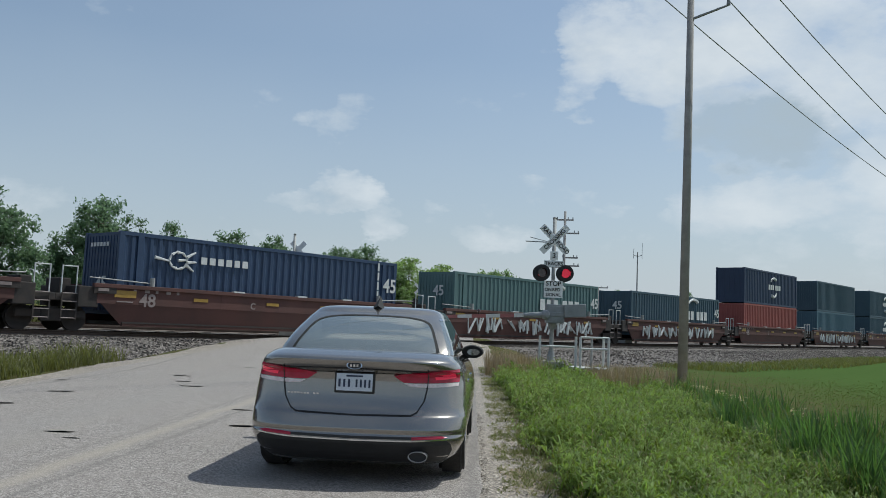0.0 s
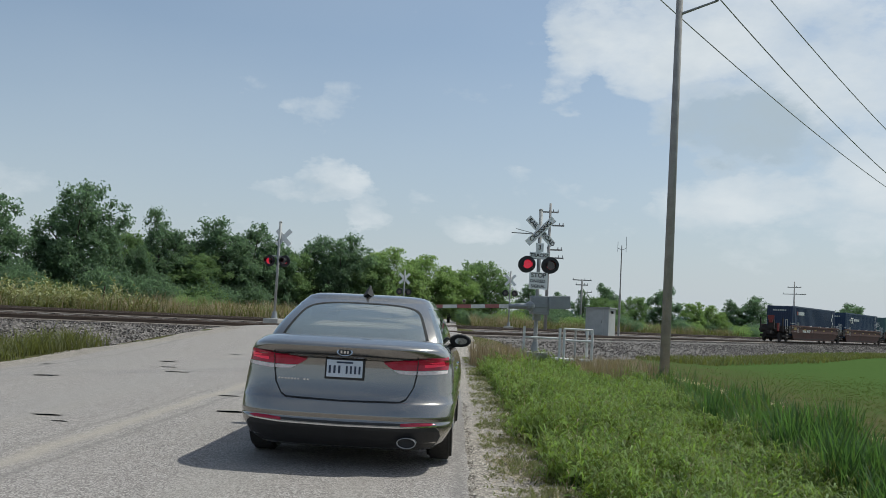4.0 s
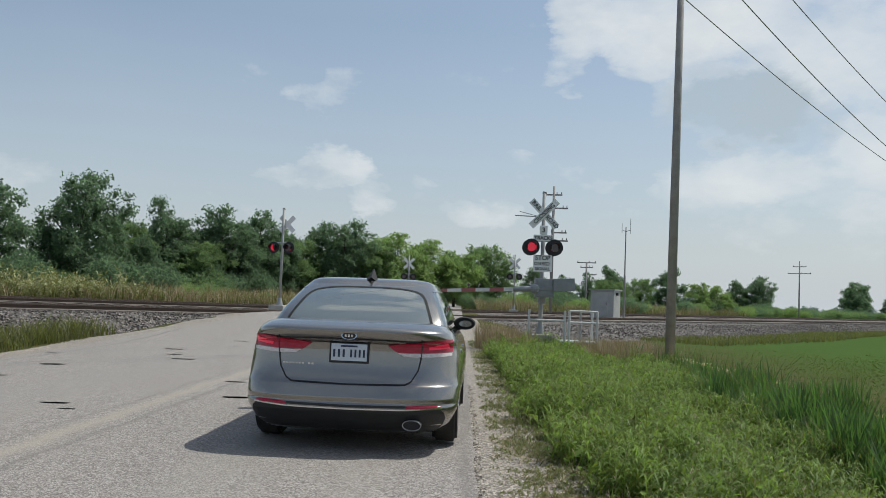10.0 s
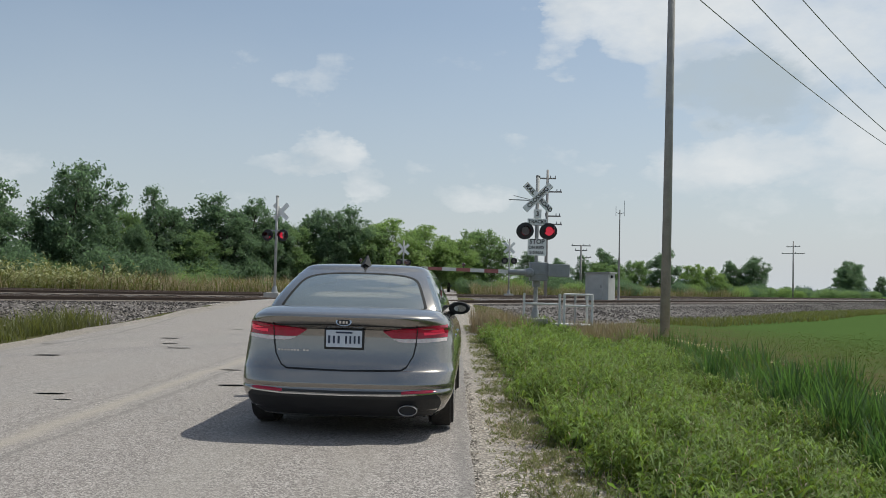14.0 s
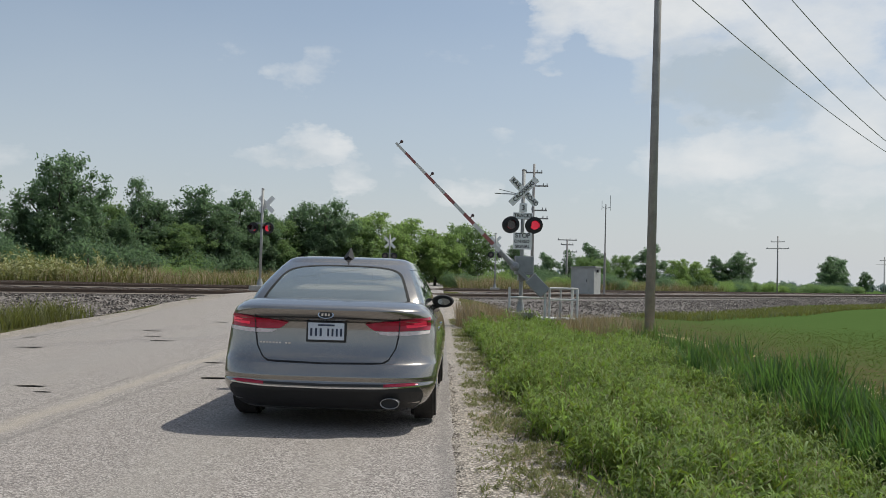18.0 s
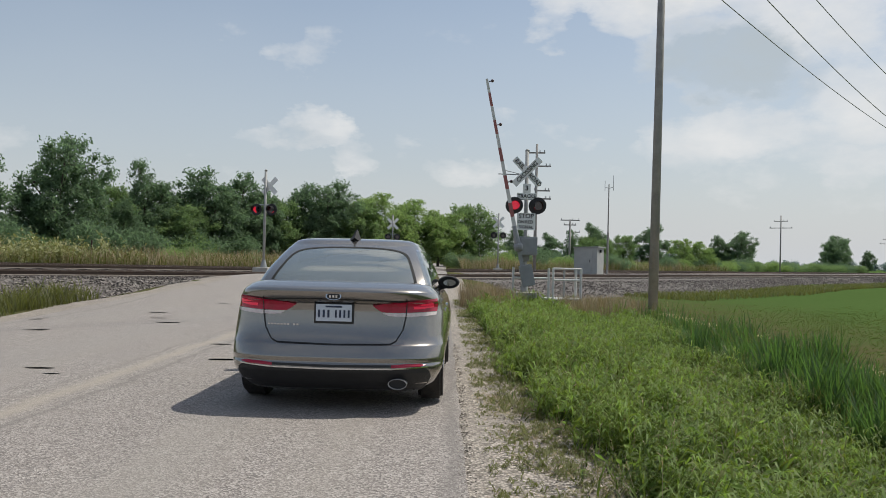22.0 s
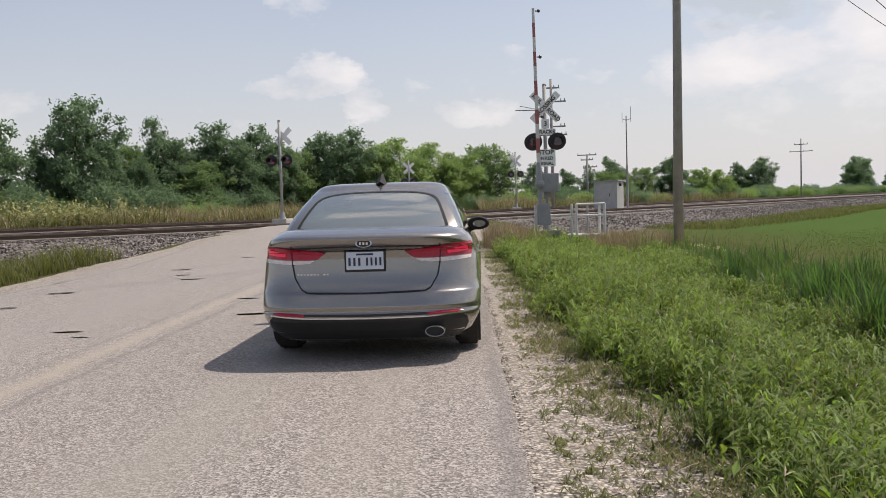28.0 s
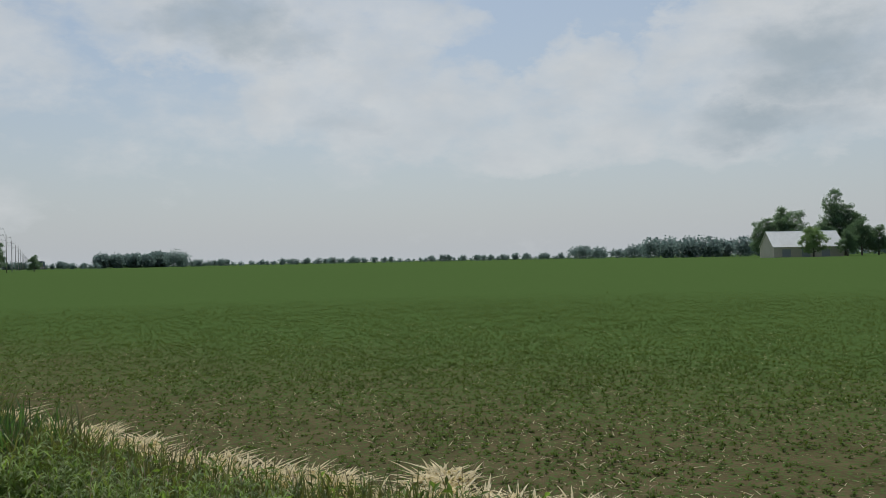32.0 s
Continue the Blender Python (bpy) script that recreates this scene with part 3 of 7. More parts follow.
BRAKE = paint("lit_brake_lamp", (0.55, 0.01, 0.02), 0.3, second=(0.45, 0.01, 0.02), scale=14, fine=130, bump=0.0, glow=((1.0, 0.03, 0.12), 0.22))
CLEAR_LENS = paint("clear_lamp_lens", (0.75, 0.66, 0.64), 0.15, second=(0.60, 0.46, 0.45), scale=30, fine=150, bump=0.08, coat=1.0)
CAR_GLASS = glass("tinted_car_glass", (0.22, 0.27, 0.26), 0.01, 0.6)
gloss = CAR_GLASS.node_tree.nodes["Principled BSDF"]
gloss.inputs["IOR"].default_value, gloss.inputs["Coat Weight"].default_value, gloss.inputs["Coat IOR"].default_value, gloss.inputs["Coat Roughness"].default_value = 1.6, 1.0, 2.5, 0.01
MIRROR = paint("mirror_glass", (0.22, 0.24, 0.24), 0.05, 1.0, scale=9, bump=0.0)
CLOTH = paint("dark_upholstery", (0.03, 0.03, 0.032), 0.9, scale=9, fine=100)
PLATE = paint("plate_white", (0.62, 0.66, 0.72), 0.45, second=(0.55, 0.60, 0.68), scale=12, fine=90, bump=0.02)
NAVY = paint("navy_print", (0.03, 0.045, 0.09), 0.5, scale=9)
CAR_RISE = ((0.17, 0.20, 0.80), (0.25, 0.09, 0.87), (0.33, 0.03, 0.90), (0.37, 0.0, 0.915), (0.405, 0.0, 0.922), (0.428, 0.004, 0.926), (0.434, 0.020, 0.927), (0.452, 0.016, 0.929), (0.472, 0.005, 0.93), (0.490, 0.008, 0.93), (0.53, 0.027, 0.932), (0.580, 0.048, 0.932),
            (0.598, 0.060, 0.932), (0.606, 0.078, 0.932), (0.68, 0.090, 0.93), (0.692, 0.096, 0.93), (0.78, 0.110, 0.922), (0.88, 0.121, 0.910), (0.942, 0.123, 0.896), (0.956, 0.112, 0.894), (0.966, 0.084, 0.892), (1.03, 0.050, 0.862), (1.056, 0.034, 0.842), (1.066, 0.036, 0.834), (1.085, 0.06, 0.81))
CORNER, POWER = 0.62, 3.4


def car_ring(z):
    hs = [r[0] for r in CAR_RISE]
    return float(np.interp(z, hs, [r[1] for r in CAR_RISE])), float(np.interp(z, hs, [r[2] for r in CAR_RISE]))


def car_rear(x, z):
    """How far forward the rear of the body lies at x, z."""
    y, half = car_ring(z)
    u = min(abs(x) / half, 0.999)
    return y + CORNER * (1 - (1 - u ** POWER) ** (1 / POWER))


def rear_patch(name, outline, material, parent, lift=0.006, step=0.03, label=""):
    """A thin shell laid on the rear of the car inside an outline of x, z."""
    bm = bmesh.new()
    face = bm.faces.new([bm.verts.new((x, 0, z)) for x, z in outline])
    xs, zs = [p[0] for p in outline], [p[1] for p in outline]
    for lo, hi, axis in ((min(xs), max(xs), 0), (min(zs), max(zs), 2)):
        k = int((hi - lo) / step)
        for i in range(1, k + 1):
            at = lo + (hi - lo) * i / (k + 1)
            co, no = Vector((0, 0, 0)), Vector((0, 0, 0))
            co[axis], no[axis] = at, 1
            bmesh.ops.bisect_plane(bm, geom=bm.verts[:] + bm.edges[:] + bm.faces[:], plane_co=co, plane_no=no, dist=1e-5)
    made = bmesh.ops.extrude_face_region(bm, geom=bm.faces[:])
    front = {v for v in made["geom"] if isinstance(v, bmesh.types.BMVert)}
    for v in bm.verts:
        v.co.y = car_rear(v.co.x, v.co.z) - (lift if v in front else -0.004)
    bmesh.ops.recalc_face_normals(bm, faces=bm.faces[:])
    return part(name, bm, material, parent, label, smooth=False)


def rear_line(name, points, width, material, parent, lift=0.004):
    """A narrow strip over the rear of the car along x, z points."""
    fine = []
    for (x0, z0), (x1, z1) in zip(points, points[1:]):
        k = max(2, int(math.hypot(x1 - x0, z1 - z0) / 0.03))
        fine += [(x0 + (x1 - x0) * i / k, z0 + (z1 - z0) * i / k) for i in range(k)]
    fine.append(points[-1])
    verts, faces = [], []
    for i, (x, z) in enumerate(fine):
        a, b = fine[max(0, i - 1)], fine[min(len(fine) - 1, i + 1)]
        d = Vector((b[0] - a[0], b[1] - a[1])).normalized() * width / 2
        for sx, sz in ((-d.y, d.x), (d.y, -d.x)):
            for deep in (-lift, 0.006):
                verts.append((x + sx, car_rear(x + sx, z + sz) + deep, z + sz))
    for i in range(len(fine) - 1):
        o = i * 4
        faces += [(o, o + 4, o + 6, o + 2), (o + 1, o, o + 4, o + 5)[::-1], (o + 2, o + 3, o + 7, o + 6)[::-1]]
    return raw(name, verts, faces, material, parent)


def flip(points):
    return [(-x, z) for x, z in points][::-1]


def build_car():
    car = thing("car", pose(-0.73, 7.60, 0.0, 0, 0, -3.4), "silver-grey four-door sedan waiting on the road at the crossing", "car")
    length, around = 4.83, 72
    verts, faces = [], []
    for z, _, _ in CAR_RISE:
        y0, half = car_ring(z)
        for i in range(around):
            a = 2 * math.pi * i / around
            c, s = math.cos(a), math.sin(a)
            u = math.copysign(abs(c) ** (2 / POWER), c)
            v = math.copysign(abs(s) ** (2 / POWER), s)
            if v < 0:
                y = y0 + CORNER * (1 + v)
            else:
                y = length - 0.75 - 0.1 * near(z, 0.6, 1.0) + 0.75 * v
            x = half * u
            verts.append((x, y, z - 0.30 * near(y, 3.5, 4.8) * near(z, 0.6, 1.08)))
    rows = len(CAR_RISE)
    for j in range(rows - 1):
        faces += [(j * around + i, j * around + (i + 1) % around, (j + 1) * around + (i + 1) % around, (j + 1) * around + i) for i in range(around)]
    # deck and bonnet: rings drawn in towards the middle
    for ring, (k, rise) in enumerate(((0.985, 0.018), (0.93, 0.038), (0.8, 0.055), (0.5, 0.065))):
        o = len(verts)
        for i in range(around):
            x, y, z = verts[(rows - 1) * around + i]
            yy = y if ring > 1 and y > 1.5 else y + (0.10, 0.17, 0.3, 0.5)[ring] * (1 if y < 1.5 else 0) * max(0, 1 - (y - 0.05) / 0.6)
            verts.append((x * k, yy, z + rise - (0.015 * ring if y > 3.4 else 0)))
        faces += [(o - around + i, o - around + (i + 1) % around, o + (i + 1) % around, o + i) for i in range(around)]
    faces.append(tuple(range(len(verts) - around, len(verts))))
    faces.append(tuple(range(around))[::-1])
    body = raw("body", verts, faces, CAR_PAINT, car, smooth=True)
    body.data.polygons[len(faces) - 1].use_smooth = False

    # greenhouse: rear glass leans forward, roof arches
    def house(z, grow=0.0):
        t = (z - 1.10) / 0.46
        y0 = 0.62 + 0.92 * t ** 1.35
        y1 = 3.72 - 0.90 * t
        half = 0.795 - 0.205 * t ** 1.3
        return y0 - grow, y1 + grow, half + grow * 0.6

    def house_ring(z, grow=0.0, k=1.0):
        y0, y1, half = house(z, grow)
        out = []
        for i in range(around):
            a = 2 * math.pi * i / around
            c, s = math.cos(a), math.sin(a)
            u, v = math.copysign(abs(c) ** (2 / 4.2), c), math.copysign(abs(s) ** (2 / 4.2), s)
            y = y0 + 0.30 * (1 + v) if v < 0 else y1 - 0.4 * (1 - v)
            out.append((half * u * k, y + (1 - k) * ((y0 + y1) / 2 - y), z))
        return out
    around = 144
    levels = [1.10 + 0.02 * i for i in range(21)]

    def glass_edge(z):
        """Half-width of the rear glass, as a share of the cabin's, at height z."""
        t = min(1.0, max(0.0, (z - 1.118) / 0.345))
        return (0.835 - 0.03 * t) * (1 - t ** 12) ** 0.40

    def back_point(u, z, lift=0.0):
        y0, y1, half = house(z)
        v = -(1 - abs(u) ** 4.2) ** (1 / 4.2)
        return (half * u, y0 + 0.30 * (1 + v) - lift, z + lift * 0.7)
    verts, faces = [], []
    for z in levels:
        verts += house_ring(z)
    for z, k in ((1.526, 0.955), (1.545, 0.88), (1.559, 0.72), (1.568, 0.4)):
        verts += [(x, y, z) for x, y, _ in house_ring(1.50, 0, k)]
    count = len(verts) // around
    glazed = []
    for j in range(count - 1):
        for i in range(around):
            f = (j * around + i, j * around + (i + 1) % around, (j + 1) * around + (i + 1) % around, (j + 1) * around + i)
            a = (i + 0.5) / around * 360
            z = 1.11 + 0.02 * j
            u = abs(math.cos(radians(a))) ** (2 / 4.2)
            if 180 < a < 360 and 1.125 < z < 1.45 and u < glass_edge(z) - 0.03:
                continue
            front = 46 < a < 134 and 0 < j < 19
            side = (a < 40 or a > 331 or 140 < a < 209) and 0 < j < 17
            if front or side:
                glazed.append((f, front))
            else:
                faces.append(f)
    faces.append(tuple(range(len(verts) - around, len(verts))))
    raw("roof", verts, faces, CAR_PAINT, car, smooth=True)
    for name in ("windscreen", "side_window"):
        used = [f for f, fr in glazed if fr == (name == "windscreen")]
        sets = (used,) if name == "windscreen" else ([f for f in used if verts[f[0]][0] > 0], [f for f in used if verts[f[0]][0] <= 0])
        for one in sets:
            index = {}
            for f in one:
                for v in f:
                    index.setdefault(v, len(index))
            pane = raw(name, [verts[v] for v in index], [tuple(index[v] for v in f) for f in one], CAR_GLASS, car, smooth=True)
            pane.visible_shadow = False
            tagged(pane, "tinted curved car glass reflecting the sky")
    # rear glass with its rounded upper corners, and the dark printed border round it
    heights = [1.122 + 0.3405 * (1 - (1 - i / 22) ** 1.6) for i in range(23)]
    vs = [back_point(glass_edge(z) * (k / 14 - 1), z, 0.004) for z in heights for k in range(29)]
    fs = [(j * 29 + k, j * 29 + k + 1, (j + 1) * 29 + k + 1, (j + 1) * 29 + k) for j in range(22) for k in range(28)]
    pane = raw("rear_window", vs, fs, CAR_GLASS, car, smooth=True)
    pane.visible_shadow = False
    tagged(pane, "tinted curved rear window reflecting clouds")
    rim = [(-glass_edge(z), z) for z in heights] + [(glass_edge(z), z) for z in heights[::-1]]
    inner = [(u * 0.972, 1.132 + (z - 1.122) * 0.948) for u, z in rim]
    k = len(rim)
    vs = [back_point(u * 1.012, z + (0.004 if z > 1.3 else -0.004), 0.007) for u, z in rim] + [back_point(u, z, 0.007) for u, z in inner]
    raw("window_seal", vs, [(i, (i + 1) % k, k + (i + 1) % k, k + i) for i in range(k)], AERIAL_BLACK, car, smooth=True)
    # black ditch mouldings along the roof, bright trim over the side glass
    for side in (-1, 1):
        vs, fs = [], []
        for i in range(13):
            y = 1.60 + i * 0.10
            for x in (0.500, 0.522):
                vs.append((side * x, y, 1.560 - 0.030 * max(0, 1.72 - y) / 0.22))
        fs = [(2 * i, 2 * i + 1, 2 * i + 3, 2 * i + 2) for i in range(12)]
        raw("roof_moulding", vs, fs, CAR_BLACK, car)
        vs = []
        for i in range(19):
            a = radians(-29 + i * 4)
            for z in (1.437, 1.451):
                y0, y1, half = house(z, 0.006)
                u, v = math.copysign(abs(math.cos(a)) ** (2 / 4.2), math.cos(a)), math.copysign(abs(math.sin(a)) ** (2 / 4.2), math.sin(a))
                vs.append((side * half * u, y0 + 0.30 * (1 + v) if v < 0 else y1 - 0.4 * (1 - v), z))
        raw("window_trim", vs, [(2 * i, 2 * i + 1, 2 * i + 3, 2 * i + 2) for i in range(18)], CHROME, car, smooth=True)
    # parcel shelf and seats seen through the glass
    part("parcel_shelf", box(bmesh.new(), (-0.62, 0.85, 1.0), (0.62, 1.25, 1.075), bevel=0.01), CLOTH, car)
    for x in (-0.38, 0.38):
        part("headrest", box(bmesh.new(), (x - 0.13, 1.36, 1.10), (x + 0.13, 1.46, 1.25), bevel=0.03), CLOTH, car)
        part("front_headrest", box(bmesh.new(), (x - 0.13, 2.3, 1.12), (x + 0.13, 2.4, 1.30), bevel=0.03), CLOTH, car)
    # tail lamps
    lamp = [(0.325, 0.938), (0.42, 0.957), (0.60, 0.975), (0.74, 0.992), (0.86, 1.008), (0.868, 0.945), (0.863, 0.896), (0.64, 0.884), (0.50, 0.881), (0.405, 0.884), (0.37, 0.905)]
    white = [(0.41, 0.878), (0.50, 0.875), (0.64, 0.878), (0.862, 0.890), (0.857, 0.862), (0.66, 0.846), (0.52, 0.846), (0.455, 0.853)]
    for side in (1, -1):
        one = rear_patch("tail_lamp", lamp if side > 0 else flip(lamp), RED_LENS, car, 0.012, label="red wraparound tail lamp")
        sub = rear_patch("reversing_lens", white if side > 0 else flip(white), CLEAR_LENS, car, 0.010, label="clear lower strip of the tail lamp")
        sub.parent = one
        lit_part = [(0.665, 0.945), (0.74, 0.957), (0.83, 0.970), (0.838, 0.930), (0.74, 0.916), (0.67, 0.912)]
        glow = rear_patch("brake_light", lit_part if side > 0 else flip(lit_part), BRAKE, one, 0.016, label="lit red brake light")
        split_at = rear_line("lid_gap", [(side * 0.615, 0.99), (side * 0.605, 0.835)], 0.008, CAR_BLACK, one, 0.014)
        strip = [(0.50, 0.428), (0.62, 0.436), (0.74, 0.440), (0.79, 0.428), (0.74, 0.414), (0.50, 0.404)]
        rear_patch("reflector", strip if side > 0 else flip(strip), RED_LENS, car, 0.008, label="red bumper reflector with a faint added glow")
    rear_line("boot_seam", [(-0.606, 0.84), (-0.585, 0.73), (-0.53, 0.635), (-0.48, 0.605), (0, 0.595), (0.48, 0.605), (0.53, 0.635), (0.585, 0.73), (0.606, 0.84)], 0.011, CAR_BLACK, car)
    # thin black strip drawn as the shadow line beneath the boot lip
    rear_line("lip_shadow_line", [(-0.62, 0.975), (-0.3, 0.985), (0, 0.988), (0.3, 0.985), (0.62, 0.975)], 0.006, CAR_BLACK, car)
    rear_line("chrome_strip", [(-0.80, 0.410), (-0.5, 0.393), (0, 0.387), (0.5, 0.393), (0.80, 0.410)], 0.011, CHROME, car, 0.010)
    rear_line("bumper_slot", [(-0.50, 0.418), (0, 0.411), (0.50, 0.418)], 0.022, CAR_BLACK, car)
    valance = [(-0.78, 0.402), (-0.5, 0.384), (0, 0.378), (0.5, 0.384), (0.78, 0.402), (0.815, 0.37), (0.825, 0.31), (0.80, 0.25), (0.745, 0.19), (-0.745, 0.19), (-0.80, 0.25), (-0.825, 0.31), (-0.815, 0.37)]
    rear_patch("valance", valance, CAR_BLACK, car, 0.009, 0.05, label="black plastic lower bumper")
    # exhaust with a bright oval finisher
    bm = bmesh.new()
    rod(bm, (0, 0.0, 0), (0, 0.22, 0), 0.046, sides=24)
    bmesh.ops.delete(bm, geom=[f for f in bm.faces if len(f.verts) > 4], context="FACES_ONLY")
    bmesh.ops.solidify(bm, geom=bm.faces[:], thickness=0.004)
    bmesh.ops.transform(bm, matrix=Matrix.Translation((0.555, 0.02, 0.262)) @ Matrix.Diagonal((1.75, 1, 1, 1)), verts=bm.verts[:])
    pipe = part("exhaust", bm, PIPE_STEEL, car, "chrome oval exhaust tip", smooth=True)
    # black disc set in the pipe as the shade of its hollow
    bm = bmesh.new()
    disc(bm, Matrix.Translation((0.555, 0.06, 0.262)) @ Matrix.Diagonal((1.75, 1, 1, 1)) @ pose(0, 0, 0, 90), 0.047, 0.01)
    part("pipe_shade_disc", bm, CAR_BLACK, pipe)
    # number plate: frame, plate and plain bars
    frame_y = car_rear(0, 0.85) - 0.012
    holder = part("number_plate_frame", box(bmesh.new(), (-0.168, frame_y - 0.012, 0.775), (0.168, frame_y + 0.03, 0.955), bevel=0.008), CAR_BLACK, car, "dark number plate frame")
    part("number_plate", box(bmesh.new(), (-0.152, frame_y - 0.017, 0.795), (0.152, frame_y - 0.008, 0.945), bevel=0.003), PLATE, holder, "pale blue-white number plate")
    for i in range(3):
        bm = bmesh.new()
        box(bm, (-0.134 + i * 0.040, frame_y - 0.020, 0.828), (-0.116 + i * 0.040, frame_y - 0.016, 0.896))
        part("plate_mark", bm, NAVY, holder)
    for i in range(4):
        bm = bmesh.new()
        box(bm, (0.010 + i * 0.036, frame_y - 0.020, 0.828), (0.026 + i * 0.036, frame_y - 0.016, 0.896))
        part("plate_mark", bm, NAVY, holder)
    part("plate_band", box(bmesh.new(), (-0.07, frame_y - 0.020, 0.917), (0.07, frame_y - 0.016, 0.932)), NAVY, holder)
    # badge, lettering bars, aerial, lid button
    bm = bmesh.new()
    y = car_rear(0, 1.022) - 0.004
    disc(bm, Matrix.Translation((0, y, 1.018)) @ Matrix.Diagonal((1.95, 1, 1, 1)) @ pose(0, 0, 0, 80), 0.034, 0.012, 32)
    badge = part("badge", bm, CHROME, car, "dark oval badge with a chrome rim")
    bm = bmesh.new()
    disc(bm, Matrix.Translation((0, y - 0.004, 1.018)) @ Matrix.Diagonal((1.95, 1, 1, 1)) @ pose(0, 0, 0, 80), 0.029, 0.012, 32)
    part("badge_face", bm, CAR_BLACK, badge)
    bm = bmesh.new()
    for i, x in enumerate((-0.028, 0.0, 0.026)):
        box(bm, (x - 0.008, y - 0.013, 1.006), (x + 0.008, y - 0.009, 1.030))
    part("badge_marks", bm, CHROME, badge)
    for x, wide in [(-0.565 + i * 0.028, 0.016) for i in range(7)] + [(-0.345 + i * 0.028, 0.018) for i in range(2)]:
        part("model_mark", box(bmesh.new(), (x, car_rear(x, 0.757) - 0.008, 0.753), (x + wide, car_rear(x, 0.757) + 0.002, 0.766)), CHROME, car)
    bm = bmesh.new()
    rod(bm, (0, 1.46, 1.515), (0, 1.62, 1.655), 0.070, 0.008, 4)
    # lower cone is shaped as the fin's reflection in the rear glass
    rod(bm, (0, 1.40, 1.455), (0, 1.47, 1.515), 0.012, 0.055, 4)
    part("aerial", bm, AERIAL_BLACK, car, "black shark-fin aerial on the roof, its glass reflection built below")
    # mirrors, door handles
    for side in (1, -1):
        bm = bmesh.new()
        bmesh.ops.create_uvsphere(bm, u_segments=24, v_segments=14, radius=1, matrix=Matrix.Translation((side * 0.915, 2.95, 1.09)) @ Matrix.Diagonal((0.125, 0.10, 0.078, 1)))
        bmesh.ops.bisect_plane(bm, geom=bm.verts[:] + bm.edges[:] + bm.faces[:], plane_co=(0, 2.90, 0), plane_no=(0, -1, 0), clear_outer=True)
        bmesh.ops.holes_fill(bm, edges=bm.edges[:])
        rod(bm, (side * 0.80, 2.95, 1.02), (side * 0.90, 2.93, 1.05), 0.03)
        mirror = part("door_mirror", bm, AERIAL_BLACK, car, "black door mirror")
        part("mirror_glass", disc(bmesh.new(), Matrix.Translation((side * 0.925, 2.896, 1.085)) @ Matrix.Diagonal((1.35, 1, 0.75, 1)) @ pose(0, 0, 0, 90), 0.052, 0.006), MIRROR, mirror, "dim mirror glass")
        for y in (1.35, 2.35):
            part("door_handle", box(bmesh.new(), (side * 0.90 - 0.025, y, 0.83), (side * 0.90 + 0.025, y + 0.2, 0.865), bevel=0.008), CHROME, car)
        for y in (0.98, 3.79):
            wheel = new("wheel")
            wheel.parent, wheel.matrix_basis = car, pose(side * 0.805, y, 0.332, 0, 90, 0)
            bm = bmesh.new()
            disc(bm, Matrix.Identity(4), 0.332, 0.225, 40)
            bmesh.ops.bevel(bm, geom=[e for e in bm.edges if len(e.link_faces) == 2 and abs(e.verts[0].co.z - e.verts[1].co.z) < 0.01], offset=0.03, segments=3, affect="EDGES")
            part("tyre", bm, RUBBER, wheel, smooth=False)
            bm = bmesh.new()
            disc(bm, Matrix.Identity(4), 0.22, 0.235, 30)
            part("rim", bm, CHROME, wheel)
    car.scale = (1.05, 1.0, 1.0)
    part("underbody", box(bmesh.new(), (-0.72, 0.35, 0.19), (0.72, 4.4, 0.34), bevel=0.02), CAR_BLACK, car)


build_car()

# ---- poles, wires, signals ----
WOOD_POLE = paint("weathered_pole_wood", (0.36, 0.335, 0.315), 0.9, second=(0.26, 0.24, 0.225), scale=3, fine=40, bump=0.5)
GALV = paint("galvanised_steel", (0.36, 0.36, 0.35), 0.7, 0.2, second=(0.26, 0.26, 0.255), scale=5, fine=60, bump=0.1)
GREY_STEEL = paint("grey_painted_steel", (0.30, 0.31, 0.315), 0.6, 0.2, second=(0.24, 0.25, 0.255), scale=4, fine=60, bump=0.15)
DARK_STEEL = paint("black_signal_paint", (0.025, 0.025, 0.026), 0.55, scale=7, fine=80, bump=0.08)
WHITE_SIGN = paint("white_sign", (0.86, 0.86, 0.84), 0.5, second=(0.76, 0.76, 0.73), scale=5, fine=60, bump=0.03)
BLACK_PRINT = paint("black_print", (0.02, 0.02, 0.02), 0.6, scale=9)
GATE_RED = paint("gate_red", (0.36, 0.13, 0.12), 0.6, second=(0.30, 0.11, 0.10), scale=8)
GATE_WHITE = paint("gate_white", (0.66, 0.65, 0.62), 0.5, second=(0.55, 0.54, 0.51), scale=8)
LAMP_DARK = paint("unlit_red_lens", (0.045, 0.006, 0.008), 0.25, scale=20, coat=1.0)
LAMP_LIT = paint("lit_red_lens", (0.5, 0.02, 0.03), 0.2, scale=20, glow=((1.0, 0.04, 0.09), 0.38))
WIRE = paint("wire", (0.30, 0.30, 0.31), 0.7, 0.0, scale=9, bump=0)
INSULATOR = paint("insulator", (0.28, 0.27, 0.27), 0.35, scale=9)


def wire(name, a, b, sag, radius, label):
    a, b = Vector(a), Vector(b)
    cu = bpy.data.curves.new(name, "CURVE")
    cu.dimensions, cu.bevel_depth, cu.bevel_resolution = "3D", radius, 1
    sp = cu.splines.new("POLY")
    k = 28
    sp.points.add(k)
    for i in range(k + 1):
        t = i / k
        p = a.lerp(b, t)
        p.z -= sag * 4 * t * (1 - t)
        sp.points[i].co = (*p, 1)
    cu.materials.append(WIRE)
    return tagged(new(name, cu), label, "wire", "overhead wires")


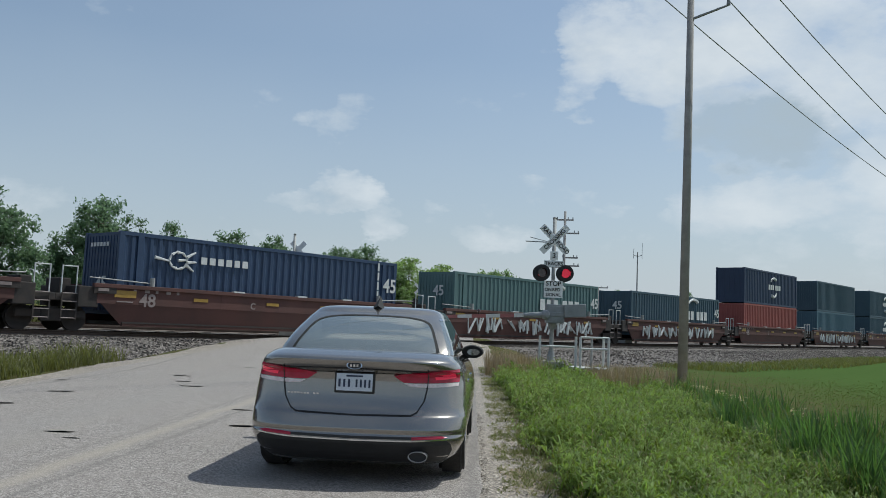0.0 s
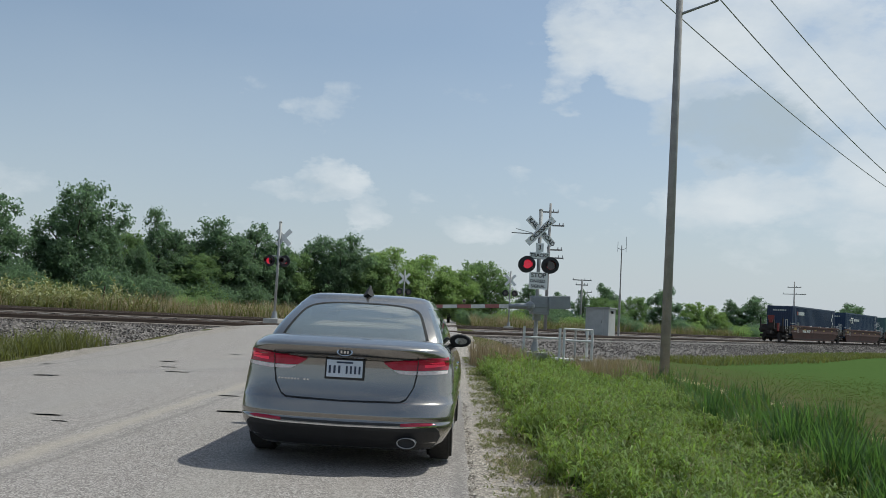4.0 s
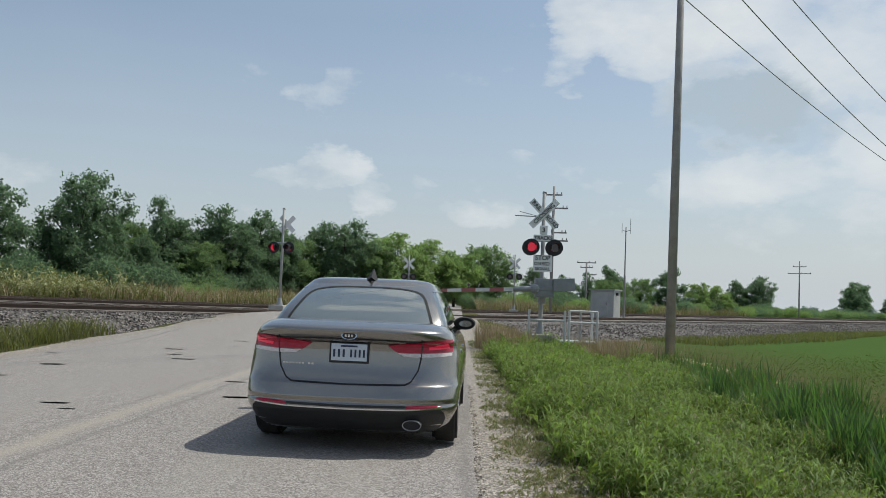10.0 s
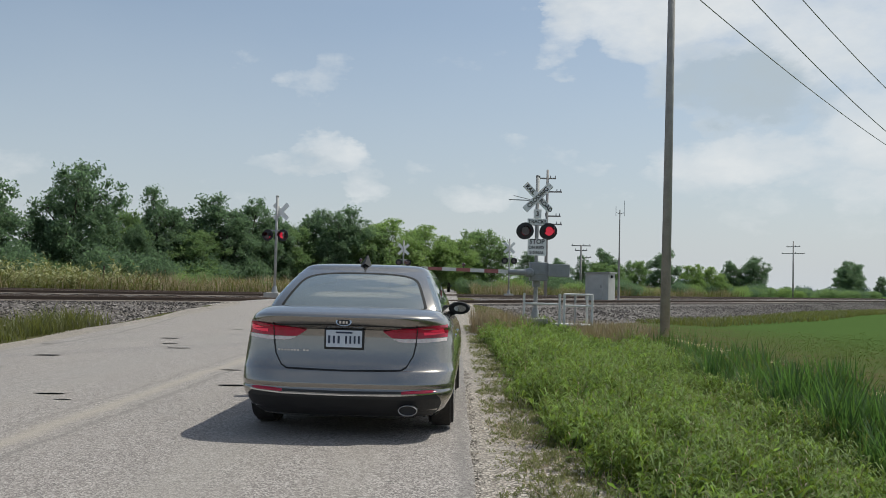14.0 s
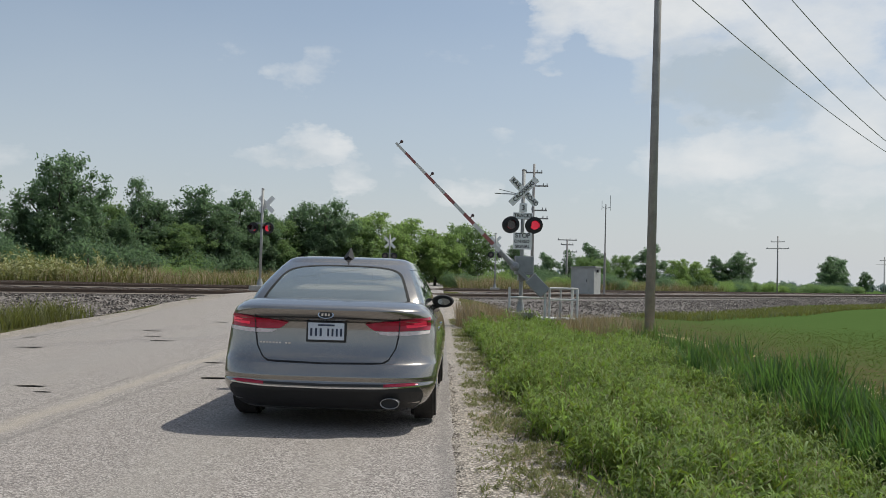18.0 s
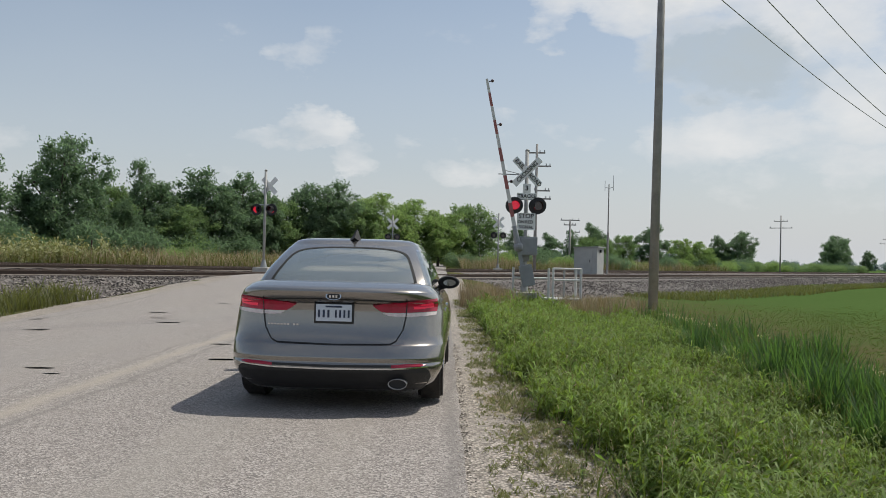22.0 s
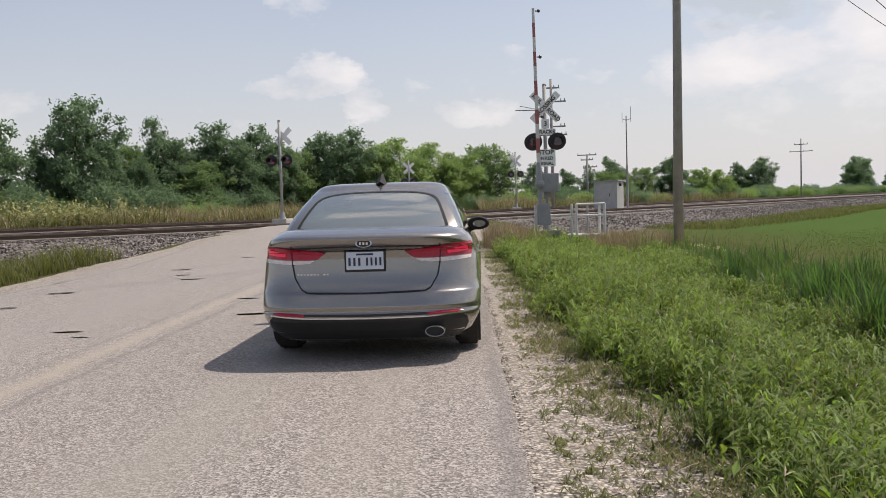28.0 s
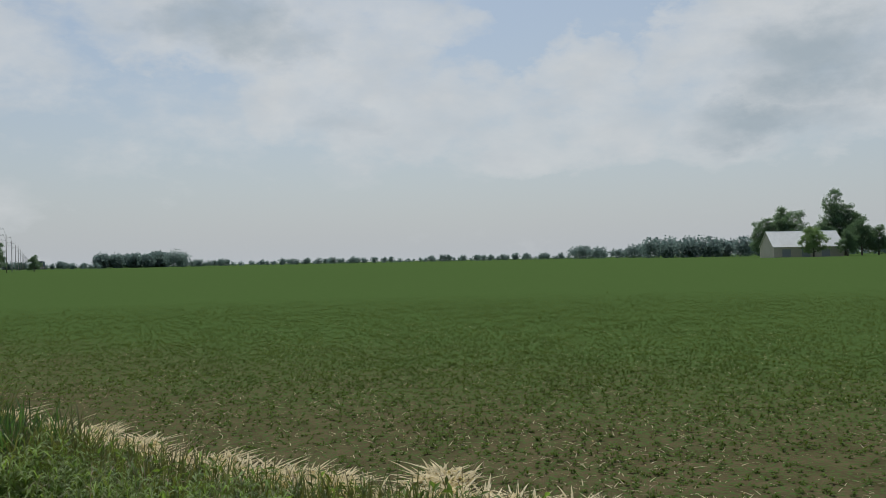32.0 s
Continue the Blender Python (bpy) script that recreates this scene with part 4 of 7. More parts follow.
def power_pole(at, height, turn, arms, radius=0.17, lean=0.0):
    """A tall pole with three staggered arms, one wire on each."""
    pole = thing("utility_pole", pose(*at, 0, lean, turn), "tall weathered wooden utility pole with staggered steel arms", "utility pole", "poles of the power line")
    bm = bmesh.new()
    rod(bm, (0, 0, -0.3), (0, 0, height), radius, radius * 0.62, 16)
    part("shaft", bm, WOOD_POLE, pole, smooth=True)
    for z, side in arms:
        bm = bmesh.new()
        rod(bm, (0, 0, z - 0.25), (side * 1.35, 0, z), 0.05, 0.035)
        arm = part("arm", bm, GREY_STEEL, pole)
        bm = bmesh.new()
        rod(bm, (side * 1.35, 0, z), (side * 1.35, 0, z + 0.28), 0.07, 0.045)
        part("insulator", bm, INSULATOR, arm)
    return pole


# the power line beside the field: first pole near the crossing, the rest far along the railway
LINE_TURN = -40.0
FIRST = ((15.02, 1), (13.82, -1), (12.95, 1))
OTHER = ((-1.1, 1), (-1.9, -1), (-2.8, 1))
line = [((8.25, 29.7, -0.40), 15.7), ((50.3, 76.5, -0.3), 12.6), ((108.7, 151.0, -0.3), 13.6)]
for i in range(1, 12):
    line.append(((108.7 + 46 * i, 151.0 + 57.5 * i, -0.3), 13.4))
for (at, height) in line:
    power_pole(at, height, LINE_TURN, FIRST if at[0] < 10 else [(height + z, side) for z, side in OTHER], lean=0.0 if at[0] > 10 else 0.4)
arm_way = Vector((math.cos(radians(LINE_TURN)), math.sin(radians(LINE_TURN)), 0))


def arm_tip(i, k):
    at, height = line[i]
    z, side = FIRST[k] if i == 0 else (height + OTHER[k][0], OTHER[k][1])
    return Vector(at) + arm_way * 1.35 * side + Vector((0, 0, z + 0.28))


start = [arm_tip(0, k) for k in range(3)]
step_back = Vector((-42.0, -46.8, 0))
for k in range(3):
    wire("power_wire", arm_tip(0, k), arm_tip(1, k), (1.4, 1.0, 1.8)[k], 0.022, "dark overhead power wire along the field")
    wire("power_wire", arm_tip(0, k) + step_back, arm_tip(0, k), 0.9, 0.022, "dark overhead power wire along the field")
    for i in range(1, 5):
        wire("power_wire", arm_tip(i, k), arm_tip(i + 1, k), 1.2, 0.03, "dark overhead power wire along the field")


def cross_pole(at, height, turn, arms, width=1.9, name="telegraph_pole", label="weathered wooden telegraph pole with short crossarms"):
    pole = thing(name, pose(*at, 0, 0, turn), label, "utility pole", "telegraph poles")
    bm = bmesh.new()
    rod(bm, (0, 0, -0.3), (0, 0, height), 0.15, 0.10, 12)
    part("shaft", bm, WOOD_POLE, pole, smooth=True)
    for z, lo, hi in arms:
        bm = bmesh.new()
        box(bm, (lo * width, -0.06, height - z - 0.06), (hi * width, 0.06, height - z + 0.06))
        arm = part("crossarm", bm, WOOD_POLE, pole)
        for u in (lo * 0.92, (lo + hi) / 2 + 0.2, hi * 0.92):
            part("insulator", rod(bmesh.new(), (u * width, 0, height - z + 0.05), (u * width, 0, height - z + 0.25), 0.05, 0.03, 8), INSULATOR, arm)
    return pole

# ---- trees and bushes ----
LEAF = leafy("broadleaf_green", (0.180, 0.245, 0.120), (0.138, 0.200, 0.098), tint=(1.9, 2.1, 1.6), through_light=0.5, island=0.3)
LEAF_DARK = leafy("dark_leaf_green", (0.138, 0.195, 0.128), (0.105, 0.156, 0.104), tint=(1.9, 2.1, 1.6), through_light=0.5, island=0.3)
LEAF_PALE = leafy("pale_leaf_green", (0.225, 0.295, 0.125), (0.180, 0.245, 0.105), tint=(1.9, 2.1, 1.5), through_light=0.5, island=0.3)
BARK = paint("bark", (0.10, 0.082, 0.066), 0.95, second=(0.06, 0.05, 0.04), scale=6, fine=40, bump=0.6)


def leaf_mesh(rng, blobs, count, size, name, material, shell=0.55, even=1.0):
    """Leaf clumps scattered through lobes (x, y, z, rx, ry, rz), thicker towards their outsides."""
    verts, faces = [], []
    weight = [(b[3] * b[4] * b[5]) ** even for b in blobs]
    for b in rng.choices(blobs, weight, k=count):
        d = Vector((rng.gauss(0, 1), rng.gauss(0, 1), rng.gauss(0, 1))).normalized()
        r = rng.uniform(shell, 1.08) if rng.random() < 0.85 else rng.uniform(0.9, 1.3)
        c = Vector((b[0] + d.x * b[3] * r, b[1] + d.y * b[4] * r, b[2] + d.z * b[5] * r))
        q = Euler((rng.uniform(-1.1, 1.1), rng.uniform(-1.1, 1.1), rng.uniform(0, 6.3))).to_matrix()
        for _ in range(2):
            k = size * rng.uniform(0.5, 1.25)
            off = Vector((rng.uniform(-1, 1), rng.uniform(-1, 1), rng.uniform(-1, 1))) * size * 0.7
            o = len(verts)
            for x, y, z in ((-0.9, -0.15, 0), (0.0, -0.5, 0.12), (1.0, 0.1, -0.1), (0.05, 0.5, 0.1)):
                verts.append(tuple(c + off + q @ Vector((x, y, z)) * k))
            faces.append((o, o + 1, o + 2, o + 3))
            q = q @ Euler((1.2, 0.7, 0.9)).to_matrix()
    me = bpy.data.meshes.new(name)
    me.from_pydata(verts, [], faces)
    me.materials.append(material)
    return me


def make_tree(seed, height, width, material, count=2600, size=0.30, bare=0.12, label="broad leafy roadside tree with dense dark green crown"):
    """A trunk with forking limbs; leaf sprays stand on the limbs' ends, in uneven masses with gaps."""
    rng = random.Random(seed)
    tree = thing("tree", Matrix.Identity(4), label, "tree", "trees along the railway")
    bm = bmesh.new()
    base_r = height * 0.022
    rod(bm, (0, 0, -0.3), (0, 0, height * 0.45), base_r * 1.3, base_r * 0.7, 8)
    blobs = []
    for i in range(13):
        t = i / 12
        a = i * 2.4 + rng.uniform(-0.5, 0.5)
        wide = width * 0.5 * (math.sin(math.pi * (0.22 + 0.70 * t)) ** 0.8) * rng.uniform(0.75, 1.12)
        foot = Vector((0, 0, height * (0.12 + 0.40 * t)))
        end = Vector((math.cos(a) * wide * 0.72, math.sin(a) * wide * 0.72, height * (bare + 0.10 + (0.76 - bare) * t) + rng.uniform(-0.04, 0.05) * height))
        rod(bm, foot, end, base_r * 0.5, base_r * 0.14, 6)
        blobs.append((*end, width * 0.12, width * 0.12, height * 0.075))
        for _ in range(11):
            d = Vector((rng.gauss(0, 1), rng.gauss(0, 1), rng.gauss(0.25, 0.8))).normalized()
            reach = rng.uniform(0.5, 1.0)
            tip = end + Vector((d.x * width * 0.22, d.y * width * 0.22, d.z * height * 0.15)) * reach
            tip.z = min(max(tip.z, height * bare), height * 0.99)
            rod(bm, end, tip, base_r * 0.12, base_r * 0.04, 4)
            k = rng.uniform(0.05, 0.105)
            blobs.append((*tip, width * k, width * k, height * k * 0.7))
    blobs.append((0, 0, height * 0.46, width * 0.24, width * 0.24, height * 0.24))
    part("trunk", bm, BARK, tree)
    crown = new("crown", leaf_mesh(rng, blobs, count, size, "crown", material, 0.1, even=0.75))
    crown.parent = tree
    return tree


def make_bush(seed, height, width, material, count=700, size=0.2, label="leafy green shrub at the edge of the railway"):
    rng = random.Random(seed)
    bush = thing("bush", Matrix.Identity(4), label, "bush", "bushes along the railway")
    blobs = [(rng.uniform(-0.36, 0.33) * width, rng.uniform(-0.3, 0.3) * width, height * rng.uniform(0.25, 0.62), width * 0.24, width * 0.24, height * 0.30 * rng.uniform(0.7, 1.25)) for _ in range(10)]
    bm = bmesh.new()
    for b in blobs:
        rod(bm, (0, 0, -0.2), b[:3], 0.05, 0.015, 5)
    part("stems", bm, BARK, bush)
    foliage = new("foliage", leaf_mesh(rng, blobs, count, size, "foliage", material, 0.4))
    foliage.parent = bush
    return bush


def plant(model, x, y, scale, turn, wide=1.0):
    ob = copy_thing(model, Matrix.Identity(4))
    ob.matrix_basis = Matrix.Translation((x, y, ground_z(x, y) - 0.05)) @ Matrix.Rotation(turn, 4, "Z") @ Matrix.Diagonal((scale * wide, scale * wide, scale, 1))
    return ob

# ---- the crossing's signals ----
def signal_head(parent, x, z, face, moving):
    """One flashing lamp: round backing disc, hood, lens and an added shutter that hides its glow. face: -1 towards the
    waiting car.
    """
    turn = pose(0, 0, 0, 90 if face < 0 else -90)
    bm = bmesh.new()
    disc(bm, Matrix.Translation((x, face * 0.10, z)) @ turn, 0.275, 0.02, 32)
    disc(bm, Matrix.Translation((x, face * 0.02, z)) @ turn, 0.14, 0.16, 20)
    head = part("lamp_backing", bm, DARK_STEEL, parent, "round black backing of a flashing lamp")
    bm = bmesh.new()
    steps = 18
    for i in range(steps):
        a0, a1 = math.pi * (-0.12 + 1.24 * i / steps), math.pi * (-0.12 + 1.24 * (i + 1) / steps)
        ring = []
        for a, deep, r in ((a0, 0.11, 0.155), (a1, 0.11, 0.155), (a1, 0.40, 0.150), (a0, 0.40, 0.150)):
            ring.append(bm.verts.new((x + r * math.cos(a), face * deep, z + r * math.sin(a))))
        bm.faces.new(ring)
    bmesh.ops.solidify(bm, geom=bm.faces[:], thickness=0.006)
    hood = part("hood", bm, DARK_STEEL, head)
    bm = bmesh.new()
    disc(bm, Matrix.Translation((x, face * 0.125, z)) @ turn, 0.148, 0.03, 28)
    lens = part("lens", bm, LAMP_LIT if moving else LAMP_DARK, head, "red lamp lens")
    # added disc, not a signal part: covers the steady glow to make it flash
    if moving:
        bm = bmesh.new()
        disc(bm, turn, 0.150, 0.008, 28)
        shutter = part("shutter", bm, LAMP_DARK, head, "added dark red disc that blanks the lamp")
        shutter.matrix_basis = Matrix.Translation((x, face * 0.165, z))
        return shutter
    return None


SHUTTERS = []


def crossing_signal(at, turn, height, front=True, moving=False, plates=True, long=0.61, aside=0.0, label="railroad crossing signal with crossbuck and flashing lamps"):
    signal = thing("crossing_signal", pose(*at, 0, 0, turn), label, "crossing signal", "crossing signals")
    bm = bmesh.new()
    rod(bm, (0, 0, 0.2), (0, 0, height), 0.062, sides=16)
    rod(bm, (0, 0, height - 0.02), (0, 0, height + 0.04), 0.075, 0.05, 16)
    part("mast", bm, GALV, signal, smooth=True)
    bm = bmesh.new()
    box(bm, (-0.38, -0.38, -0.5), (0.38, 0.38, 0.22), bevel=0.04)
    part("foundation", bm, CONCRETE, signal)
    bm = bmesh.new()
    rod(bm, (0, 0, 0.2), (0, 0, 0.55), 0.16, 0.085, 16)
    part("mast_base", bm, GREY_STEEL, signal)
    f = -1 if front else 1
    z = height - 0.72
    for k, (angle, word) in enumerate(((-45, "RAILROAD"), (45, "CROSSING"))):
        bm = bmesh.new()
        box(bm, (-long, -0.008, -0.115), (long, 0.008, 0.115), bevel=0.003)
        blade = part("crossbuck_blade", bm, WHITE_SIGN, signal, "white crossbuck board")
        blade.matrix_basis = Matrix.Translation((aside, f * (0.085 + 0.02 * k), z)) @ Matrix.Rotation(radians(-angle), 4, "Y")
        if plates:
            if word == "CROSSING":
                letters(word, 0.19, blade, "blade_word", BLACK_PRINT, pose(0, -0.012, 0, 90))
            else:
                letters("RAIL", 0.19, blade, "blade_word", BLACK_PRINT, pose(-0.36, -0.012, 0, 90))
                letters("ROAD", 0.19, blade, "blade_word", BLACK_PRINT, pose(0.38, -0.012, 0, 90))
    if plates:
        y = -0.085
        plate = part("track_count_sign", box(bmesh.new(), (-0.13, y - 0.006, height - 1.42), (0.13, y + 0.006, height - 1.12), bevel=0.004), WHITE_SIGN, signal)
        letters("3", 0.22, plate, "sign_word", BLACK_PRINT, pose(0, y - 0.010, height - 1.27, 90))
        plate = part("track_sign", box(bmesh.new(), (-0.33, y - 0.006, height - 1.64), (0.33, y + 0.006, height - 1.43), bevel=0.004), WHITE_SIGN, signal)
        letters("TRACKS", 0.165, plate, "sign_word", BLACK_PRINT, pose(0, y - 0.010, height - 1.535, 90))
        plate = part("stop_sign_board", box(bmesh.new(), (-0.31, y - 0.006, height - 2.66), (0.31, y + 0.006, height - 2.10), bevel=0.006), WHITE_SIGN, signal)
        letters("STOP", 0.21, plate, "sign_word", BLACK_PRINT, pose(0, y - 0.010, height - 2.20, 90))
        letters("ON", 0.145, plate, "sign_word", BLACK_PRINT, pose(-0.17, y - 0.010, height - 2.395, 90))
        letters("RED", 0.145, plate, "sign_word", BLACK_PRINT, pose(0.10, y - 0.010, height - 2.395, 90))
        letters("SIGNAL", 0.145, plate, "sign_word", BLACK_PRINT, pose(0, y - 0.010, height - 2.565, 90))
        # bell and side bracket high on the mast
        bm = bmesh.new()
        rod(bm, (-0.95, 0.05, height - 0.80), (0, 0, height - 0.82), 0.018)
        rod(bm, (-0.80, 0.05, height - 0.66), (-0.1, 0, height - 0.82), 0.012)
        part("bracket", bm, GREY_STEEL, signal)
    zl = height - 1.84
    bm = bmesh.new()
    rod(bm, (-0.42, 0, zl + 0.22), (0.42, 0, zl + 0.22), 0.035)
    for x in (-0.39, 0.39):
        rod(bm, (x, 0, zl + 0.24), (x, 0, zl), 0.03)
    part("lamp_arm", bm, GREY_STEEL, signal)
    for k, x in enumerate((-0.39, 0.39)):
        s = signal_head(signal, x, zl, -1, moving)
        if s is not None:
            SHUTTERS.append((s, k))
        if front:
            bm = bmesh.new()
            disc(bm, Matrix.Translation((x, 0.24, zl)) @ pose(0, 0, 0, 90), 0.275, 0.02, 28)
            part("rear_backing", bm, DARK_STEEL, signal)
    return signal


crossing_signal((3.70, 28.95, 0.10), 0, 4.95, True, True)
crossing_signal((-7.0, 41.0, 0.55), -18, 4.75, False, True, False, 0.5, 0.16, "crossing signal seen from behind, crossbuck turned away")
crossing_signal((7.2, 74.0, 0.45), 0, 4.85, False, False, False, 0.61, 0.0, "distant crossing signal beyond the second track")
crossing_signal((-1.8, 74.0, 0.45), 0, 4.5, False, False, False, 0.61, 0.0, "distant crossing signal beyond the second track")


def gate():
    g = thing("crossing_gate", pose(3.42, 28.62, 0.0), "grey crossing gate machine with a red and white striped arm", "crossing gate")
    bm = bmesh.new()
    box(bm, (0.02, -0.20, 1.55), (0.62, 0.24, 2.16), bevel=0.03)
    part("machine_box", bm, GREY_STEEL, g, "grey painted gate machine box")
    part("machine_door", box(bmesh.new(), (0.07, -0.215, 1.62), (0.57, -0.20, 2.10), bevel=0.008), GREY_STEEL, g)
    bm = bmesh.new()
    rod(bm, (0.28, 0.33, 0.1), (0.28, 0.33, 1.6), 0.07)
    box(bm, (0.16, 0.1, 1.35), (0.40, 0.42, 1.56), bevel=0.01)
    part("machine_post", bm, GALV, g)
    arm = new("gate_arm")
    arm.parent, arm.matrix_basis = g, pose(-0.02, -0.26, 1.81)
    tagged(arm, "red and white striped wooden gate arm with small lamps")
    pieces, length = 11, 5.6
    for i in range(pieces):
        a, b = 0.55 + (length - 0.55) * i / pieces, 0.55 + (length - 0.55) * (i + 1) / pieces
        ha, hb = 0.065 - 0.025 * i / pieces, 0.065 - 0.025 * (i + 1) / pieces
        bm = bmesh.new()
        vs = [bm.verts.new(p) for p in ((-a, -0.015, -ha), (-b, -0.015, -hb), (-b, -0.015, hb), (-a, -0.015, ha), (-a, 0.015, -ha), (-b, 0.015, -hb), (-b, 0.015, hb), (-a, 0.015, ha))]
        for f in ((0, 1, 2, 3), (7, 6, 5, 4), (4, 5, 1, 0), (3, 2, 6, 7), (1, 5, 6, 2), (4, 0, 3, 7)):
            bm.faces.new([vs[k] for k in f])
        bmesh.ops.recalc_face_normals(bm, faces=bm.faces[:])
        part("stripe", bm, GATE_RED if i % 2 else GATE_WHITE, arm)
    bm = bmesh.new()
    rod(bm, (0.0, 0, 0), (-0.7, 0, 0.0), 0.11, 0.075, 12)
    bmesh.ops.create_uvsphere(bm, u_segments=14, v_segments=8, radius=0.16)
    part("arm_bracket", bm, GREY_STEEL, arm, "thick grey arm bracket")
    for u in (2.15, 4.05, 5.5):
        bm = bmesh.new()
        rod(bm, (-u, 0, 0.06), (-u, 0, 0.13), 0.018)
        bmesh.ops.create_uvsphere(bm, u_segments=12, v_segments=8, radius=0.055, matrix=Matrix.Translation((-u, 0, 0.17)))
        part("arm_lamp", bm, LAMP_DARK, arm, "small red lamp on the gate arm")
    bm = bmesh.new()
    box(bm, (0.1, 0.02, -0.05), (0.85, 0.06, 0.07), bevel=0.008)
    box(bm, (0.62, -0.06, -0.10), (1.32, 0.14, 0.32), bevel=0.02)
    part("counterweight", bm, GREY_STEEL, arm, "dark grey counterweight plates")
    return arm


GATE_ARM = gate()


def service_platform():
    p = thing("service_platform", pose(4.35, 28.55, 0.0), "white-railed service platform beside the crossing signal", "platform")
    for i in range(5):
        part("deck_board", box(bmesh.new(), (0.0, -0.02 + i * 0.2, 0.10), (1.2, 0.16 + i * 0.2, 0.15), bevel=0.006), GATE_WHITE, p)
    for x, y in ((0.1, 0.0), (0.25, 0.0), (1.17, 0.0), (1.17, 0.9), (-1.05, 0.2)):
        bm = bmesh.new()
        rod(bm, (x, y, -0.55), (x, y, 1.14), 0.042)
        part("post", bm, GATE_WHITE, p)
    for x0, x1, y0, y1, z in ((0.25, 1.17, 0, 0, 1.13), (0.25, 1.17, 0, 0, 0.76), (1.17, 1.17, 0, 0.9, 1.13), (1.17, 1.17, 0, 0.9, 0.76), (-1.05, 0.1, 0.2, 0, 0.80)):
        bm = bmesh.new()
        rod(bm, (x0, y0, z), (x1, y1, z), 0.034)
        part("rail", bm, GATE_WHITE, p)
    part("mid_post", rod(bmesh.new(), (0.72, 0.6, 0.1), (0.72, 0.6, 1.1), 0.035), GALV, p)


service_platform()

BUNGALOW = paint("bungalow_panel", (0.44, 0.44, 0.42), 0.6, 0.1, second=(0.36, 0.36, 0.345), scale=2, fine=40, bump=0.08)


def signal_bungalow():
    b = thing("signal_bungalow", pose(12.75, 62.9, 0.35, 0, 0, -28), "pale grey metal equipment cabin beside the tracks", "equipment cabin")
    part("body", box(bmesh.new(), (-0.85, -0.85, 0.1), (0.85, 0.85, 2.05), bevel=0.01), BUNGALOW, b)
    bm = bmesh.new()
    sheet(bm, [(-0.95, 2.04), (0.95, 2.06), (0.95, 2.16), (-0.95, 2.10)], 1.9)
    part("roof", bm, GALV, b)
    part("door", box(bmesh.new(), (-0.45, -0.885, 0.18), (0.45, -0.852, 1.95), bevel=0.006), BUNGALOW, b)
    part("door_handle", box(bmesh.new(), (0.30, -0.91, 1.0), (0.34, -0.885, 1.2)), DARK_STEEL, b)
    part("lamp", box(bmesh.new(), (0.858, -0.3, 1.72), (0.98, -0.1, 1.92), bevel=0.01), DARK_STEEL, b)
    part("plinth", box(bmesh.new(), (-0.95, -0.95, -0.5), (0.95, 0.95, 0.1), bevel=0.02), CONCRETE, b)


signal_bungalow()


def radio_mast():
    m = thing("radio_mast", pose(13.8, 61.6, 0.3), "slim grey radio mast with small aerials", "radio mast")
    bm = bmesh.new()
    rod(bm, (0, 0, -0.4), (0, 0, 3.2), 0.085, 0.075)
    rod(bm, (0, 0, 3.2), (0, 0, 6.65), 0.05, 0.035)
    part("shaft", bm, WOOD_POLE, m)
    for x in (-0.28, 0.32):
        bm = bmesh.new()
        rod(bm, (0, 0, 6.35), (x, 0, 6.45), 0.02)
        rod(bm, (x, 0, 6.2), (x, 0, 6.9 if x < 0 else 7.3), 0.016)
        part("aerial", bm, GREY_STEEL, m)


radio_mast()

cross_pole((10.4, 74.5, 0.1), 11.3, -8, ((0.75, -0.55, 0.55), (1.9, -0.1, 0.95), (4.0, -0.1, 0.9), (4.7, -0.1, 1.0)), 1.3)
cross_pole((19.7, 109.5, 0.0), 6.7, -8, ((0.1, -0.7, 0.7), (0.7, -0.45, 0.45)), 1.7)
cross_pole((23.8, 129.5, 0.0), 5.9, -8, ((0.1, -0.6, 0.6),), 1.7)
for x, y, h in ((64.8, 151.9, 10.7), (132.9, 240.2, 11.0), (238.1, 390.3, 11.4), (352.0, 550.0, 11.0)):
    cross_pole((x, y, -0.3), h, -42, ((1.0, -0.62, 0.62), (2.2, -1.05, 1.05)), 1.9)


def small_crossbuck():
    c = thing("crossbuck_sign", pose(7.6, 100.0, 0.4), "small white crossbuck sign far down the road", "crossbuck sign")
    part("post", rod(bmesh.new(), (0, 0, -0.3), (0, 0, 2.9), 0.05), GATE_WHITE, c)
    for a in (45, -45):
        b = part("blade", box(bmesh.new(), (-0.6, -0.02, -0.11), (0.6, 0.0, 0.11)), WHITE_SIGN, c)
        b.matrix_basis = Matrix.Translation((0, -0.07 + a * 0.0002, 2.45)) @ Matrix.Rotation(radians(a), 4, "Y")


small_crossbuck()


def fence_post(x, y):
    f = thing("fence_post", pose(x, y, ground_z(x, y)), "thin rusty steel fence post in dry grass", "fence post", "fence posts")
    part("post", box(bmesh.new(), (-0.04, -0.04, -0.2), (0.04, 0.04, 1.75), bevel=0.008), RUST, f)
    part("cap", box(bmesh.new(), (-0.05, -0.05, 1.72), (0.05, 0.05, 1.78), bevel=0.008), RUST, f)


fence_post(-22.0, 60.4)

